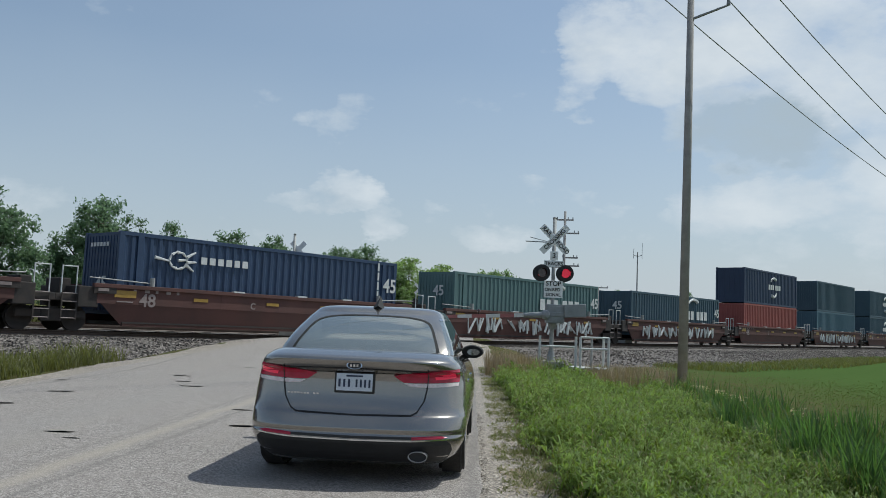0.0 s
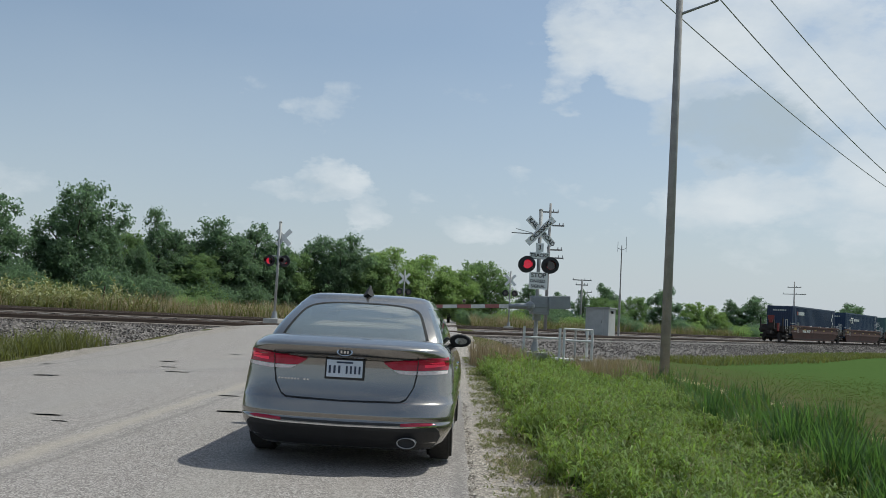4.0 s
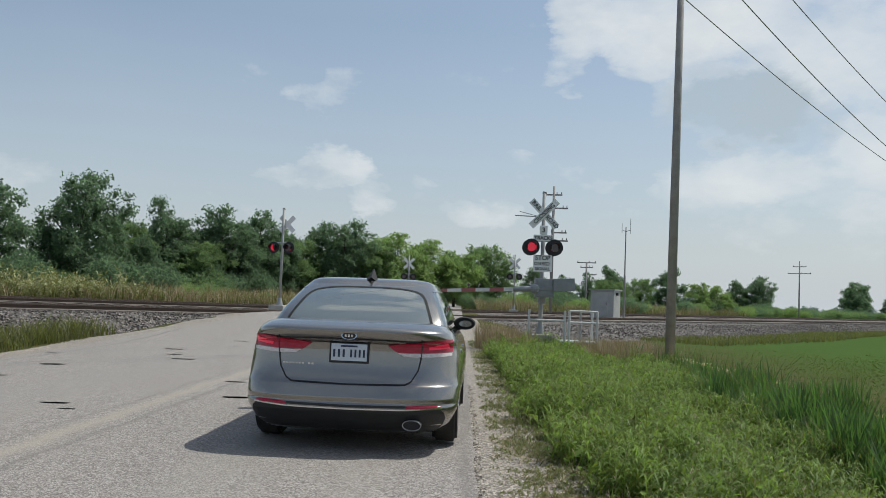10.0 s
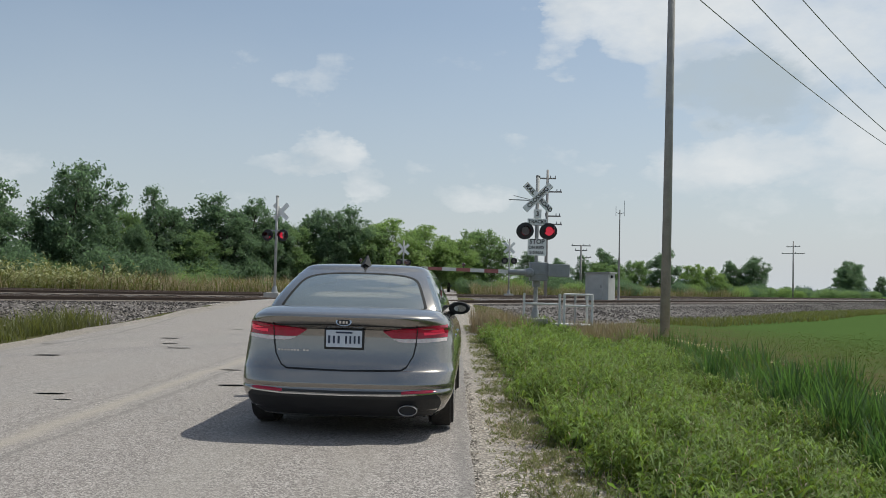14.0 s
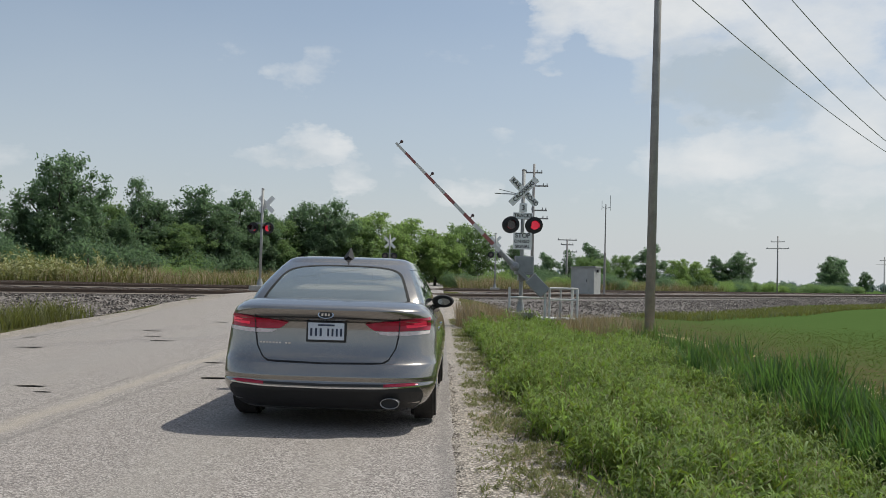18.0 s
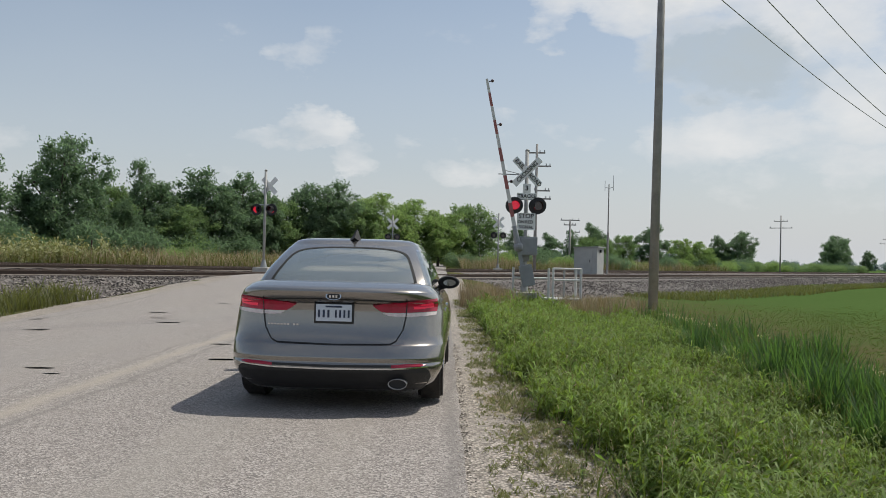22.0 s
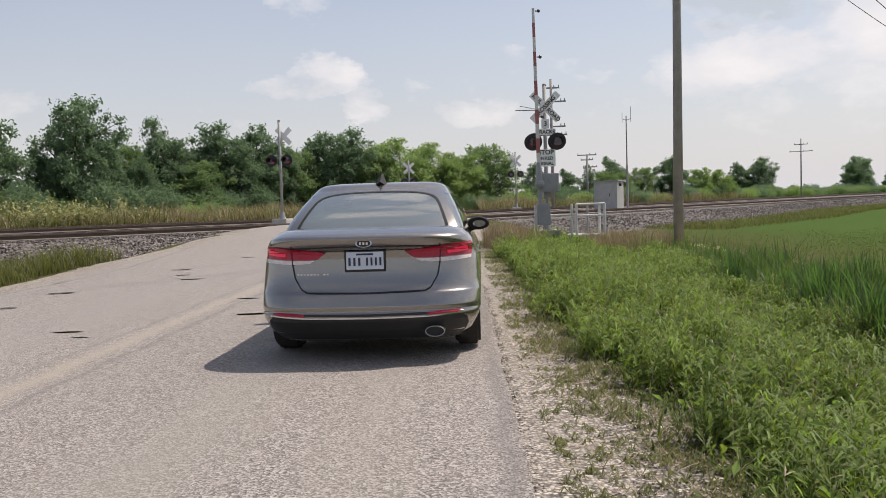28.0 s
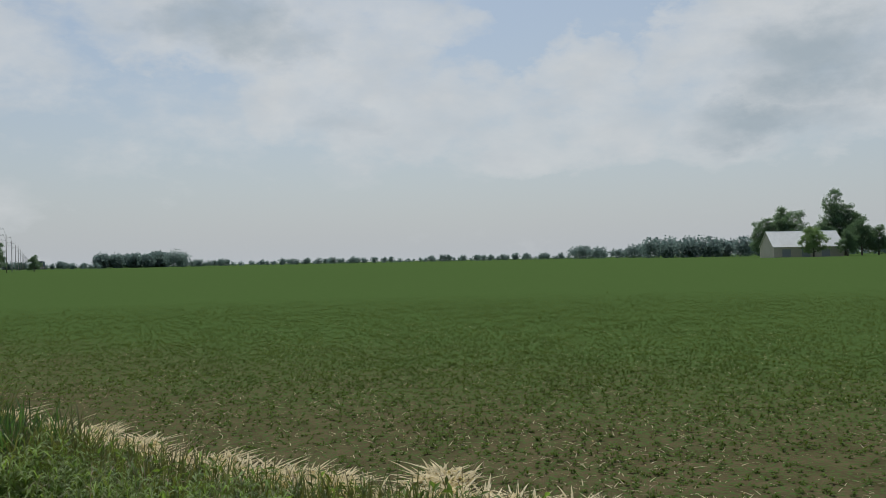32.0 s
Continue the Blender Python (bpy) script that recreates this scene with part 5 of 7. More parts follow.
# ---- the container train ----
CAR_BROWN = paint("oxide_red_wagon", (0.105, 0.046, 0.038), 0.8, second=(0.070, 0.036, 0.031), scale=1.2, fine=30, bump=0.15, third=(0.085, 0.045, 0.038))
CAR_GRIME = paint("grimy_wagon_end", (0.035, 0.03, 0.028), 0.85, second=(0.06, 0.045, 0.038), scale=3, fine=40, bump=0.2)
YELLOW = paint("yellow_reflector", (0.36, 0.22, 0.04), 0.5, scale=8)
WHITE_MARK = paint("white_marking", (0.62, 0.63, 0.62), 0.6, second=(0.50, 0.51, 0.50), scale=7)
FADED = paint("faded_stencil", (0.30, 0.25, 0.235), 0.7, second=(0.20, 0.15, 0.14), scale=3)
FLAG_RED = paint("red_marker", (0.22, 0.035, 0.03), 0.5, scale=8)
STEELS = {
    "blue": paint("blue_container_paint", (0.024, 0.050, 0.108), 0.55, second=(0.019, 0.041, 0.090), scale=0.9, fine=20, bump=0.06, third=(0.036, 0.060, 0.108)),
    "navy": paint("navy_container_paint", (0.026, 0.045, 0.095), 0.55, second=(0.022, 0.036, 0.075), scale=0.9, fine=20, bump=0.06),
    "green": paint("grey_green_container_paint", (0.095, 0.165, 0.165), 0.6, second=(0.075, 0.135, 0.14), scale=0.9, fine=20, bump=0.06, third=(0.13, 0.19, 0.185)),
    "slate": paint("slate_container_paint", (0.045, 0.085, 0.115), 0.6, second=(0.036, 0.068, 0.095), scale=0.9, fine=20, bump=0.06),
    "red": paint("red_container_paint", (0.30, 0.075, 0.06), 0.6, second=(0.25, 0.06, 0.05), scale=0.9, fine=20, bump=0.06),
    "teal": paint("teal_container_paint", (0.070, 0.135, 0.175), 0.6, second=(0.055, 0.11, 0.15), scale=0.9, fine=20, bump=0.06),
}
MOVING = []


def corrugated(bm, length, height, y, out, ribs, z0):
    """A side wall with trapezoid corrugations, along x."""
    pitch = length / ribs
    xs = []
    for i in range(ribs):
        o = -length / 2 + i * pitch
        xs += [(o, 0.0), (o + pitch * 0.28, 0.0), (o + pitch * 0.42, 0.045), (o + pitch * 0.80, 0.045), (o + pitch * 0.94, 0.0)]
    xs.append((length / 2, 0.0))
    low = [bm.verts.new((x, y - out * d, z0 + 0.10)) for x, d in xs]
    top = [bm.verts.new((x, y - out * d, z0 + height - 0.10)) for x, d in xs]
    for i in range(len(xs) - 1):
        f = (low[i], low[i + 1], top[i + 1], top[i])
        bm.faces.new(f if out < 0 else f[::-1])


def marks(name, parent, material, pieces, y, tilt=0.0):
    """Plain raised shapes x0, z0, x1, z1 on a side at y."""
    for x0, z0, x1, z1 in pieces:
        part(name, box(bmesh.new(), (x0, y - 0.012, z0), (x1, y + 0.004, z1)), material, parent)


def container(length, colour, number="", brand=None, height=2.9):
    c = thing("shipping_container", Matrix.Identity(4), f"{colour_words[colour]} corrugated steel shipping container", "container", "containers on the train")
    steel = STEELS[colour]
    bm = bmesh.new()
    w = 1.2
    ribs = 38 if length > 13 else 34
    corrugated(bm, length - 0.3, height, -w, -1, ribs, 0)
    part("side_wall", bm, steel, c)
    bm = bmesh.new()
    corrugated(bm, length - 0.3, height, w, 1, ribs, 0)
    part("side_wall", bm, steel, c)
    part("roof_panel", box(bmesh.new(), (-length / 2 + 0.05, -w, height - 0.11), (length / 2 - 0.05, w, height - 0.03)), steel, c)
    part("floor_panel", box(bmesh.new(), (-length / 2 + 0.05, -w, 0.02), (length / 2 - 0.05, w, 0.12)), steel, c)
    for x in (-1, 1):
        for y in (-1, 1):
            part("corner_post", box(bmesh.new(), (x * (length / 2 - 0.09) - 0.09, y * 1.15 - 0.07, 0), (x * (length / 2 - 0.09) + 0.09, y * 1.15 + 0.07, height), bevel=0.01), steel, c)
    for y in (-1, 1):
        for z in (0.0, height - 0.14):
            part("side_rail", box(bmesh.new(), (-length / 2 + 0.18, y * 1.16 - 0.055, z), (length / 2 - 0.18, y * 1.16 + 0.055, z + 0.14), bevel=0.008), steel, c)
    for x in (-1, 1):
        bm = bmesh.new()
        box(bm, (x * (length / 2 - 0.06) - 0.02, -1.1, 0.05), (x * (length / 2 - 0.06) + 0.02, 1.1, height - 0.05))
        part("end_wall", bm, steel, c)
        for k in range(10):
            bm = bmesh.new()
            box(bm, (x * (length / 2 - 0.04) - 0.02, -1.0 + k * 0.21, 0.15), (x * (length / 2 - 0.04) + 0.02, -0.9 + k * 0.21, height - 0.15))
            part("end_rib", bm, steel, c)
    if length > 13:
        # posts where the forty-foot castings sit
        for x in (-6.05, 6.05):
            for y in (-1, 1):
                part("inner_post", box(bmesh.new(), (x - 0.11, y * 1.17 - 0.05, 0), (x + 0.11, y * 1.17 + 0.05, height), bevel=0.01), steel, c)
    if number:
        letters(number, 0.72, c, "size_number", WHITE_MARK, pose(-length / 2 - 0.035, -0.2, height * (0.36 if brand == "creature" else 0.66), 90, 0, -90))
        letters(number, 0.85, c, "size_number", WHITE_MARK, pose(length / 2 - 0.45, -1.245, height * 0.62, 90))
    if brand in ("creature", "square"):
        for k in range(6):
            part("brand_bar", box(bmesh.new(), (-length / 2 - 0.075, -0.62 + k * 0.22, height - 0.52), (-length / 2 - 0.06, -0.48 + k * 0.22, height - 0.38)), WHITE_MARK, c)
    if brand == "creature":
        for k in range(9):
            a = k * 0.7
            part("emblem", rod(bmesh.new(), (-4.55 - 0.36 * math.cos(a), -1.245, 2.05 + 0.30 * math.sin(a)), (-4.55 - 0.40 * math.cos(a + 0.75), -1.245, 2.05 + 0.34 * math.sin(a + 0.75)), 0.06, 0.02, 6), WHITE_MARK, c)
        for k, (x0, z0, x1, z1) in enumerate(((-5.5, 2.1, -4.9, 2.0), (-4.2, 2.2, -3.85, 2.4), (-4.2, 2.0, -3.8, 2.05), (-4.2, 1.9, -3.9, 1.7), (-4.55, 2.05, -4.2, 2.1))):
            part("emblem", rod(bmesh.new(), (x0, -1.245, z0), (x1, -1.245, z1), 0.06, 0.03, 6), WHITE_MARK, c)
        marks("brand_bar", c, WHITE_MARK, [(-3.6 + i * 0.37, 2.0, -3.35 + i * 0.37, 2.26) for i in range(6)], -1.245)
        marks("code_bar", c, WHITE_MARK, [(5.6, 1.2 + i * 0.42, 5.7, 1.55 + i * 0.42) for i in range(4)], -1.245)
    if brand == "square":
        marks("brand_mark", c, FLAG_RED, [(-5.65, 2.05, -5.32, 2.38)], -1.245)
        marks("brand_bar", c, WHITE_MARK, [(-5.2 + i * 0.36, 2.05, -4.93 + i * 0.36, 2.38) for i in range(5)], -1.245)
        marks("code_bar", c, WHITE_MARK, [(5.55 + 0.3 * (i % 2), 0.9 + i * 0.42, 5.75 + 0.3 * (i % 2), 1.22 + i * 0.42) for i in range(4)], -1.245)
    if brand in ("arc", "arcs"):
        size, x0, z0 = (0.9, 0.6, 1.25) if brand == "arc" else (0.62, -0.9, 1.35)
        marks("brand_bar", c, WHITE_MARK, [(x0 + i * 0.72 * size + (0.35 * size if i > 2 else 0), z0, x0 + (i * 0.72 + 0.52) * size + (0.35 * size if i > 2 else 0), z0 + 0.68 * size) for i in range(6)], -1.245)
        for k, (cz, flipped) in enumerate(((z0 + 0.85 * size, 1), (z0 - 0.2 * size, -1))):
            bm = bmesh.new()
            for i in range(7):
                a = 0.3 + i * 0.28
                r = 1.1 * size
                rod(bm, (x0 + 1.9 * size - flipped * r * math.cos(a), -1.25, cz + flipped * r * math.sin(a) * 0.7), (x0 + 1.9 * size - flipped * r * math.cos(a + 0.28), -1.25, cz + flipped * r * math.sin(a + 0.28) * 0.7), 0.05 + 0.015 * i, None, 6)
            part("brand_arc", bm, WHITE_MARK, c)
            if brand == "arc":
                break
    return c


colour_words = {"blue": "deep blue", "navy": "dark navy", "green": "faded grey-green", "slate": "dark slate-blue", "red": "dull red", "teal": "faded teal-blue"}


def truck(parent, x):
    t = new("truck")
    t.parent, t.matrix_basis = parent, pose(x, 0, 0)
    bm = bmesh.new()
    for y in (-1, 1):
        box(bm, (-1.15, y * 1.0 - 0.07, 0.42), (1.15, y * 1.0 + 0.07, 0.66), bevel=0.03)
        box(bm, (-0.35, y * 1.0 - 0.09, 0.30), (0.35, y * 1.0 + 0.09, 0.72), bevel=0.03)
    box(bm, (-0.25, -1.0, 0.45), (0.25, 1.0, 0.78), bevel=0.02)
    part("side_frame", bm, CAR_GRIME, t)
    for ax in (-0.9, 0.9):
        for y in (-0.72, 0.72):
            bm = bmesh.new()
            disc(bm, Matrix.Translation((ax, y, 0.42)) @ pose(0, 0, 0, 90), 0.42, 0.12, 28)
            disc(bm, Matrix.Translation((ax, y - math.copysign(0.05, y), 0.42)) @ pose(0, 0, 0, 90), 0.45, 0.03, 28)
            part("wheel", bm, CAR_GRIME, t)
        part("axle", rod(bmesh.new(), (ax, -0.7, 0.42), (ax, 0.7, 0.42), 0.08), CAR_GRIME, t)


UNIT = 17.9


def well_car(tail=False, scrawl=0, seed=0):
    """One well of the train; x forward, z from the rail head, origin at its middle."""
    rng = random.Random(seed)
    c = thing("well_wagon", Matrix.Identity(4), "rust-red steel well wagon carrying containers" + (" with white graffiti along its side" if scrawl else ""), "rail wagon", "wagons of the train")
    for y in (-1, 1):
        bm = bmesh.new()
        outline = [(-7.6, 1.55), (-7.6, 0.95), (-6.6, 0.24), (6.6, 0.24), (7.6, 0.95), (7.6, 1.55)]
        sheet(bm, [(x, z) for x, z in outline if z > 0.5], 0.10, Matrix.Translation((0, y * 1.34, 0)))
        part("side_sill", bm, CAR_BROWN, c)
        bm = bmesh.new()
        sheet(bm, [(-7.45, 0.95), (-6.6, 0.22), (6.6, 0.22), (7.45, 0.95)], 0.06, Matrix.Translation((0, y * 1.355, 0.95)) @ Matrix.Rotation(y * radians(-11), 4, "X") @ Matrix.Translation((0, 0, -0.95)))
        part("lower_side", bm, CAR_BROWN, c)
        part("top_chord", box(bmesh.new(), (-7.75, y * 1.37 - 0.09, 1.48), (7.75, y * 1.37 + 0.09, 1.62), bevel=0.015), CAR_BROWN, c)
        part("bottom_chord", box(bmesh.new(), (-6.6, y * 1.23 - 0.07, 0.20), (6.6, y * 1.23 + 0.07, 0.32), bevel=0.015), CAR_BROWN, c)
        for i in range(5):
            x = -5.4 + i * 2.7
            part("side_seam", box(bmesh.new(), (x - 0.012, y * 1.388 - 0.008, 0.95), (x + 0.012, y * 1.388 + 0.008, 1.48)), CAR_BROWN, c)
    part("well_floor", box(bmesh.new(), (-6.6, -1.3, 0.24), (6.6, 1.3, 0.36)), CAR_GRIME, c)
    for e in (-1, 1):
        bm = bmesh.new()
        box(bm, (e * 8.2 - 0.75, -1.25, 0.98), (e * 8.2 + 0.75, 1.25, 1.22), bevel=0.03)
        box(bm, (e * 7.9 - 0.35, -1.38, 0.80), (e * 7.9 + 0.35, 1.38, 1.50), bevel=0.03)
        part("end_platform", bm, CAR_GRIME, c)
        bm = bmesh.new()
        rod(bm, (e * 8.75, -1.2, 1.2), (e * 8.75, -1.2, 2.15), 0.022)
        rod(bm, (e * 8.25, -1.2, 1.2), (e * 8.25, -1.2, 2.15), 0.022)
        rod(bm, (e * 8.75, -1.2, 2.12), (e * 8.25, -1.2, 2.12), 0.018)
        part("handrail", bm, WHITE_MARK, c)
        for k in range(4):
            part("ladder_rung", rod(bmesh.new(), (e * 8.75, -1.30, 0.42 + k * 0.27), (e * 8.25, -1.30, 0.42 + k * 0.27), 0.016, sides=6), FADED, c)
        for u in (8.25, 8.75):
            part("ladder_rail", box(bmesh.new(), (e * u - 0.025, -1.31, 0.35), (e * u + 0.025, -1.28, 1.25)), CAR_GRIME, c)
        part("end_board", box(bmesh.new(), (e * 7.35 - 0.40, -1.44, 1.28), (e * 7.35 + 0.40, -1.40, 1.54), bevel=0.01), CAR_GRIME, c)
        part("stencil_bar", box(bmesh.new(), (e * 7.35 - 0.26, -1.452, 1.36), (e * 7.35 + 0.12, -1.436, 1.46)), FADED, c)
        part("brake_gear", box(bmesh.new(), (e * 8.3 - 0.2, -0.5, 1.2), (e * 8.3 + 0.2, 0.5, 1.75), bevel=0.04), CAR_GRIME, c)
        bm = bmesh.new()
        rod(bm, (e * 7.9, -1.36, 1.80), (e * 5.6, -1.36, 1.72), 0.022)
        rod(bm, (e * 5.6, -1.36, 1.60), (e * 5.6, -1.36, 1.92), 0.09)
        part("guide", bm, GALV, c)
    truck(c, -8.95 + (0.95 if tail else 0))
    # yellow reflectors and white stencils
    for x in (-7.0, -3.9, -0.6, 2.2, 5.0):
        part("reflector", box(bmesh.new(), (x, -1.41, 1.18), (x + (0.8 if x < -6 else 0.6), -1.385, 1.30 if x > -6 else 1.42)), YELLOW, c)
    if not scrawl:
        letters("48", 0.62, c, "size_number", FADED, pose(-5.75, -1.40, 1.10, 90, 0, 0), thick=0.004)
        for k in range(5):
            part("stencil_bar", box(bmesh.new(), (-6.3 + k * 0.42, -1.405, 1.38), (-6.2 + k * 0.42 + 0.08 * (k % 2), -1.39, 1.48)), FADED, c)
        if tail:
            marks("brand_bar", c, WHITE_MARK, [(-4.30 + i * 0.26, 0.97, -4.12 + i * 0.26, 1.22) for i in range(4)], -1.395)
            letters("240137", 0.40, c, "wagon_number", WHITE_MARK, pose(-2.55, -1.40, 1.09, 90, 0, 0), thick=0.004)
        part("stencil_bar", box(bmesh.new(), (-6.9, -1.405, 1.02), (-6.3, -1.39, 1.06)), FADED, c)
        letters("B" if tail else "C", 0.34, c, "end_letter", FADED, pose(-1.25, -1.40, 1.12, 90, 0, 0), thick=0.004)
    else:
        # looping white graffiti
        x = -5.6
        while x < 5.8:
            wide, tall = rng.uniform(0.35, 0.8), rng.uniform(0.6, 1.0)
            bm = bmesh.new()
            spots = [(x + wide * rng.uniform(-0.5, 0.5), 0.88 + tall * 0.5 * (-1) ** k * rng.uniform(0.5, 1)) for k in range(rng.randint(3, 6))]
            for (xa, za), (xb, zb) in zip(spots, spots[1:]):
                rod(bm, (xa, -1.40, za), (xb, -1.40, zb), rng.uniform(0.03, 0.07), rng.uniform(0.03, 0.06), 5)
            part("graffiti", bm, WHITE_MARK, c)
            x += wide * 0.85
    for x in (-2.2, 0.9, 3.4):
        part("lift_plate", box(bmesh.new(), (x, -1.46, 1.60), (x + 0.5, -1.30, 1.66)), WHITE_MARK, c)
    if tail:
        truck_end = box(bmesh.new(), (-9.9, -0.18, 0.70), (-8.9, 0.18, 0.98), bevel=0.03)
        part("coupler", truck_end, CAR_GRIME, c)
        part("end_marker", box(bmesh.new(), (-9.5, -0.2, 1.75), (-9.3, 0.1, 2.1), bevel=0.04), FLAG_RED, c, "red end-of-train marker")
        part("marker_post", box(bmesh.new(), (-9.25, -0.3, 1.2), (-9.0, 0.3, 2.0), bevel=0.03), CAR_GRIME, c)
        part("tail_reflector", box(bmesh.new(), (-9.75, -0.9, 1.0), (-9.6, -0.75, 1.75)), FLAG_RED, c)
        part("end_flag", box(bmesh.new(), (-9.42, -0.35, 2.05), (-9.36, 0.25, 2.45), bevel=0.01), FLAG_RED, c, "red flag on the end of the train")
        part("hose", rod(bmesh.new(), (-9.8, 0.3, 0.9), (-9.95, 0.3, 0.35), 0.03), CAR_GRIME, c)
        for k in range(3):
            part("end_post", box(bmesh.new(), (-9.10, -1.1 + k * 1.05, 0.9), (-8.98, -1.0 + k * 1.05, 2.2)), CAR_GRIME, c)
    return c


# tail first: containers stacked from the well upwards
CONSIST = (
    ((13.72, "navy", "", "square"),),
    ((13.72, "blue", "45", "creature"),),
    ((13.72, "green", "45", "arc"),),
    ((13.72, "slate", "45", "arc"),),
    ((12.19, "red", "", None), (12.19, "navy", "", "arcs")),
    ((12.19, "teal", "", None), (12.19, "slate", "", None)),
    ((12.19, "slate", "", "arcs"), (12.19, "slate", "", "arcs")),
    ((12.19, "navy", "", None), (12.19, "teal", "", None)),
)
TAIL_AT_ONE, SPEED = -10.65, 22.2      # metres along the railway at one second, metres a second
for i, stack in enumerate(CONSIST):
    wagon = well_car(i == 0, i in (2, 3, 5), i)
    MOVING.append((wagon, i * UNIT, 0.0))
    z = 0.58
    for length, colour, number, brand in stack:
        box_ = container(length, colour, number, brand)
        MOVING.append((box_, i * UNIT, z))
        z += 2.93

# ---- planting ----
oak = make_tree(1, 10.0, 9.0, LEAF_DARK, 13000, 0.15)
elm = make_tree(2, 9.0, 7.0, LEAF_DARK, 10500, 0.14)
ash = make_tree(3, 9.0, 8.5, LEAF, 11000, 0.14, label="leafy broad tree with mid-green crown")
pale = make_tree(4, 7.5, 8.0, LEAF_PALE, 11000, 0.13, 0.05, label="rounded tree with pale yellow-green leaves")
thin = make_tree(5, 9.0, 5.0, LEAF_DARK, 5000, 0.13, label="narrow tree with ragged open crown")
shrub = make_bush(11, 3.0, 5.0, LEAF_DARK, 3000, 0.11)
green_shrub = make_bush(12, 3.0, 5.0, LEAF, 3000, 0.11)
pale_shrub = make_bush(13, 2.6, 5.0, LEAF_PALE, 3000, 0.10, "pale green leafy shrub")
MODELS = {"oak": (oak, 10.0), "elm": (elm, 9.0), "ash": (ash, 9.0), "pale": (pale, 7.5), "thin": (thin, 9.0), "shrub": (shrub, 3.0), "green": (green_shrub, 3.0), "pales": (pale_shrub, 2.6)}
rng = random.Random(21)
PLANTED = (
    ("oak", -32.7, 62.4, 9.8), ("elm", -29.6, 73.0, 5.4), ("elm", -25.0, 77.5, 6.6), ("ash", -20.8, 80.5, 6.8), ("elm", -15.2, 86.0, 7.6), ("ash", -9.5, 92.0, 7.6), ("oak", -27.3, 68.0, 10.2), ("elm", -31.0, 70.4, 6.0), ("ash", -26.2, 74.1, 7.4), ("thin", -23.3, 76.0, 9.2), ("elm", -22.2, 77.5, 7.2), ("elm", -23.8, 72.2, 5.6), ("ash", -20.1, 76.2, 5.8),
    ("oak", -18.9, 80.0, 8.8), ("elm", -16.4, 81.9, 8.9), ("elm", -14.5, 83.9, 8.0), ("ash", -13.0, 85.5, 7.0), ("elm", -11.2, 87.9, 8.6), ("oak", -8.5, 87.8, 8.8), ("ash", -6.2, 89.9, 7.4), ("pale", -3.6, 91.8, 7.8), ("pale", 0.0, 94.8, 7.4),
    ("pale", 2.7, 94.8, 6.3), ("ash", 6.9, 99.6, 8.2), ("pale", 4.4, 97, 5.0),
    ("elm", -40.0, 63.0, 8.0), ("ash", -42.0, 60.0, 9.0),
    ("elm", 30.9, 149.4, 7.3), ("ash", 36.3, 149.4, 5.9), ("elm", 38.6, 139.3, 7.0), ("pale", 40.4, 129.4, 4.5), ("pale", 43.5, 131.0, 4.2), ("elm", 59.8, 169.0, 6.4), ("oak", 64.0, 168.9, 7.2), ("oak", 112.4, 228.2, 8.6),
    ("oak", 115.6, 234.6, 9.2), ("elm", 122.3, 230.4, 5.5), ("elm", 152.7, 258.6, 6.3), ("oak", 173.1, 269.4, 7.0), ("elm", 186.0, 273.1, 9.3), ("oak", 192.0, 268.5, 11.5), ("oak", 196.0, 266.5, 10.0), ("elm", 263.3, 330.9, 7.0),
    ("oak", 403, 33.5, 20), ("oak", 396, 42, 15.5), ("thin", 420, 16.3, 27.5), ("oak", 424, 12.0, 21.0), ("oak", 412, 20, 14), ("ash", 355.7, 21, 11.7), ("oak", 408, 5.3, 14.2), ("elm", 411, -1.1, 12.0), ("elm", 366, 9.6, 9.5), ("ash", 419, -11, 13.0),
    ("shrub", 24.0, 105.0, 2.5), ("shrub", 15.0, 104.0, 3.4), ("elm", 13.0, 108.0, 5.5), ("elm", 17.5, 112.0, 4.8), ("thin", 21.5, 118.0, 5.5), ("ash", 24.5, 122.0, 5.2), ("ash", 28.0, 128.0, 5.0),
)
for kind, x, y, top in PLANTED:
    model, tall = MODELS[kind]
    plant(model, x, y, (top * (0.92 if x < 30 else 1.02) + 0.3) / tall, rng.uniform(0, 6.28), rng.uniform(0.9, 1.1) if kind != "thin" else 0.9)
# understorey in front of the left-hand wood
for i in range(30):
    s = -46 + i * 2.0
    n = 33 + rng.uniform(-1.5, 2.5) + max(0, (s + 10) * 0.1)
    p = on_rail(s, n)
    if road_left(p.y) - 3 < p.x < road_right(p.y) + 3:
        continue
    kind = rng.choice(("shrub", "green", "green", "shrub", "pales"))
    plant(MODELS[kind][0], p.x, p.y, rng.uniform(0.9, 1.5), rng.uniform(0, 6.28))
# low bushes standing forward into the dry grass
for i in range(16):
    p = on_rail(-40 + i * 3.1 + rng.uniform(-1, 1), 27.5 + rng.uniform(-2.0, 2.5))
    if not road_left(p.y) - 3 < p.x < road_right(p.y) + 3:
        plant(MODELS[rng.choice(("green", "pales", "green"))][0], p.x, p.y, rng.uniform(0.42, 0.72), rng.uniform(0, 6.28))
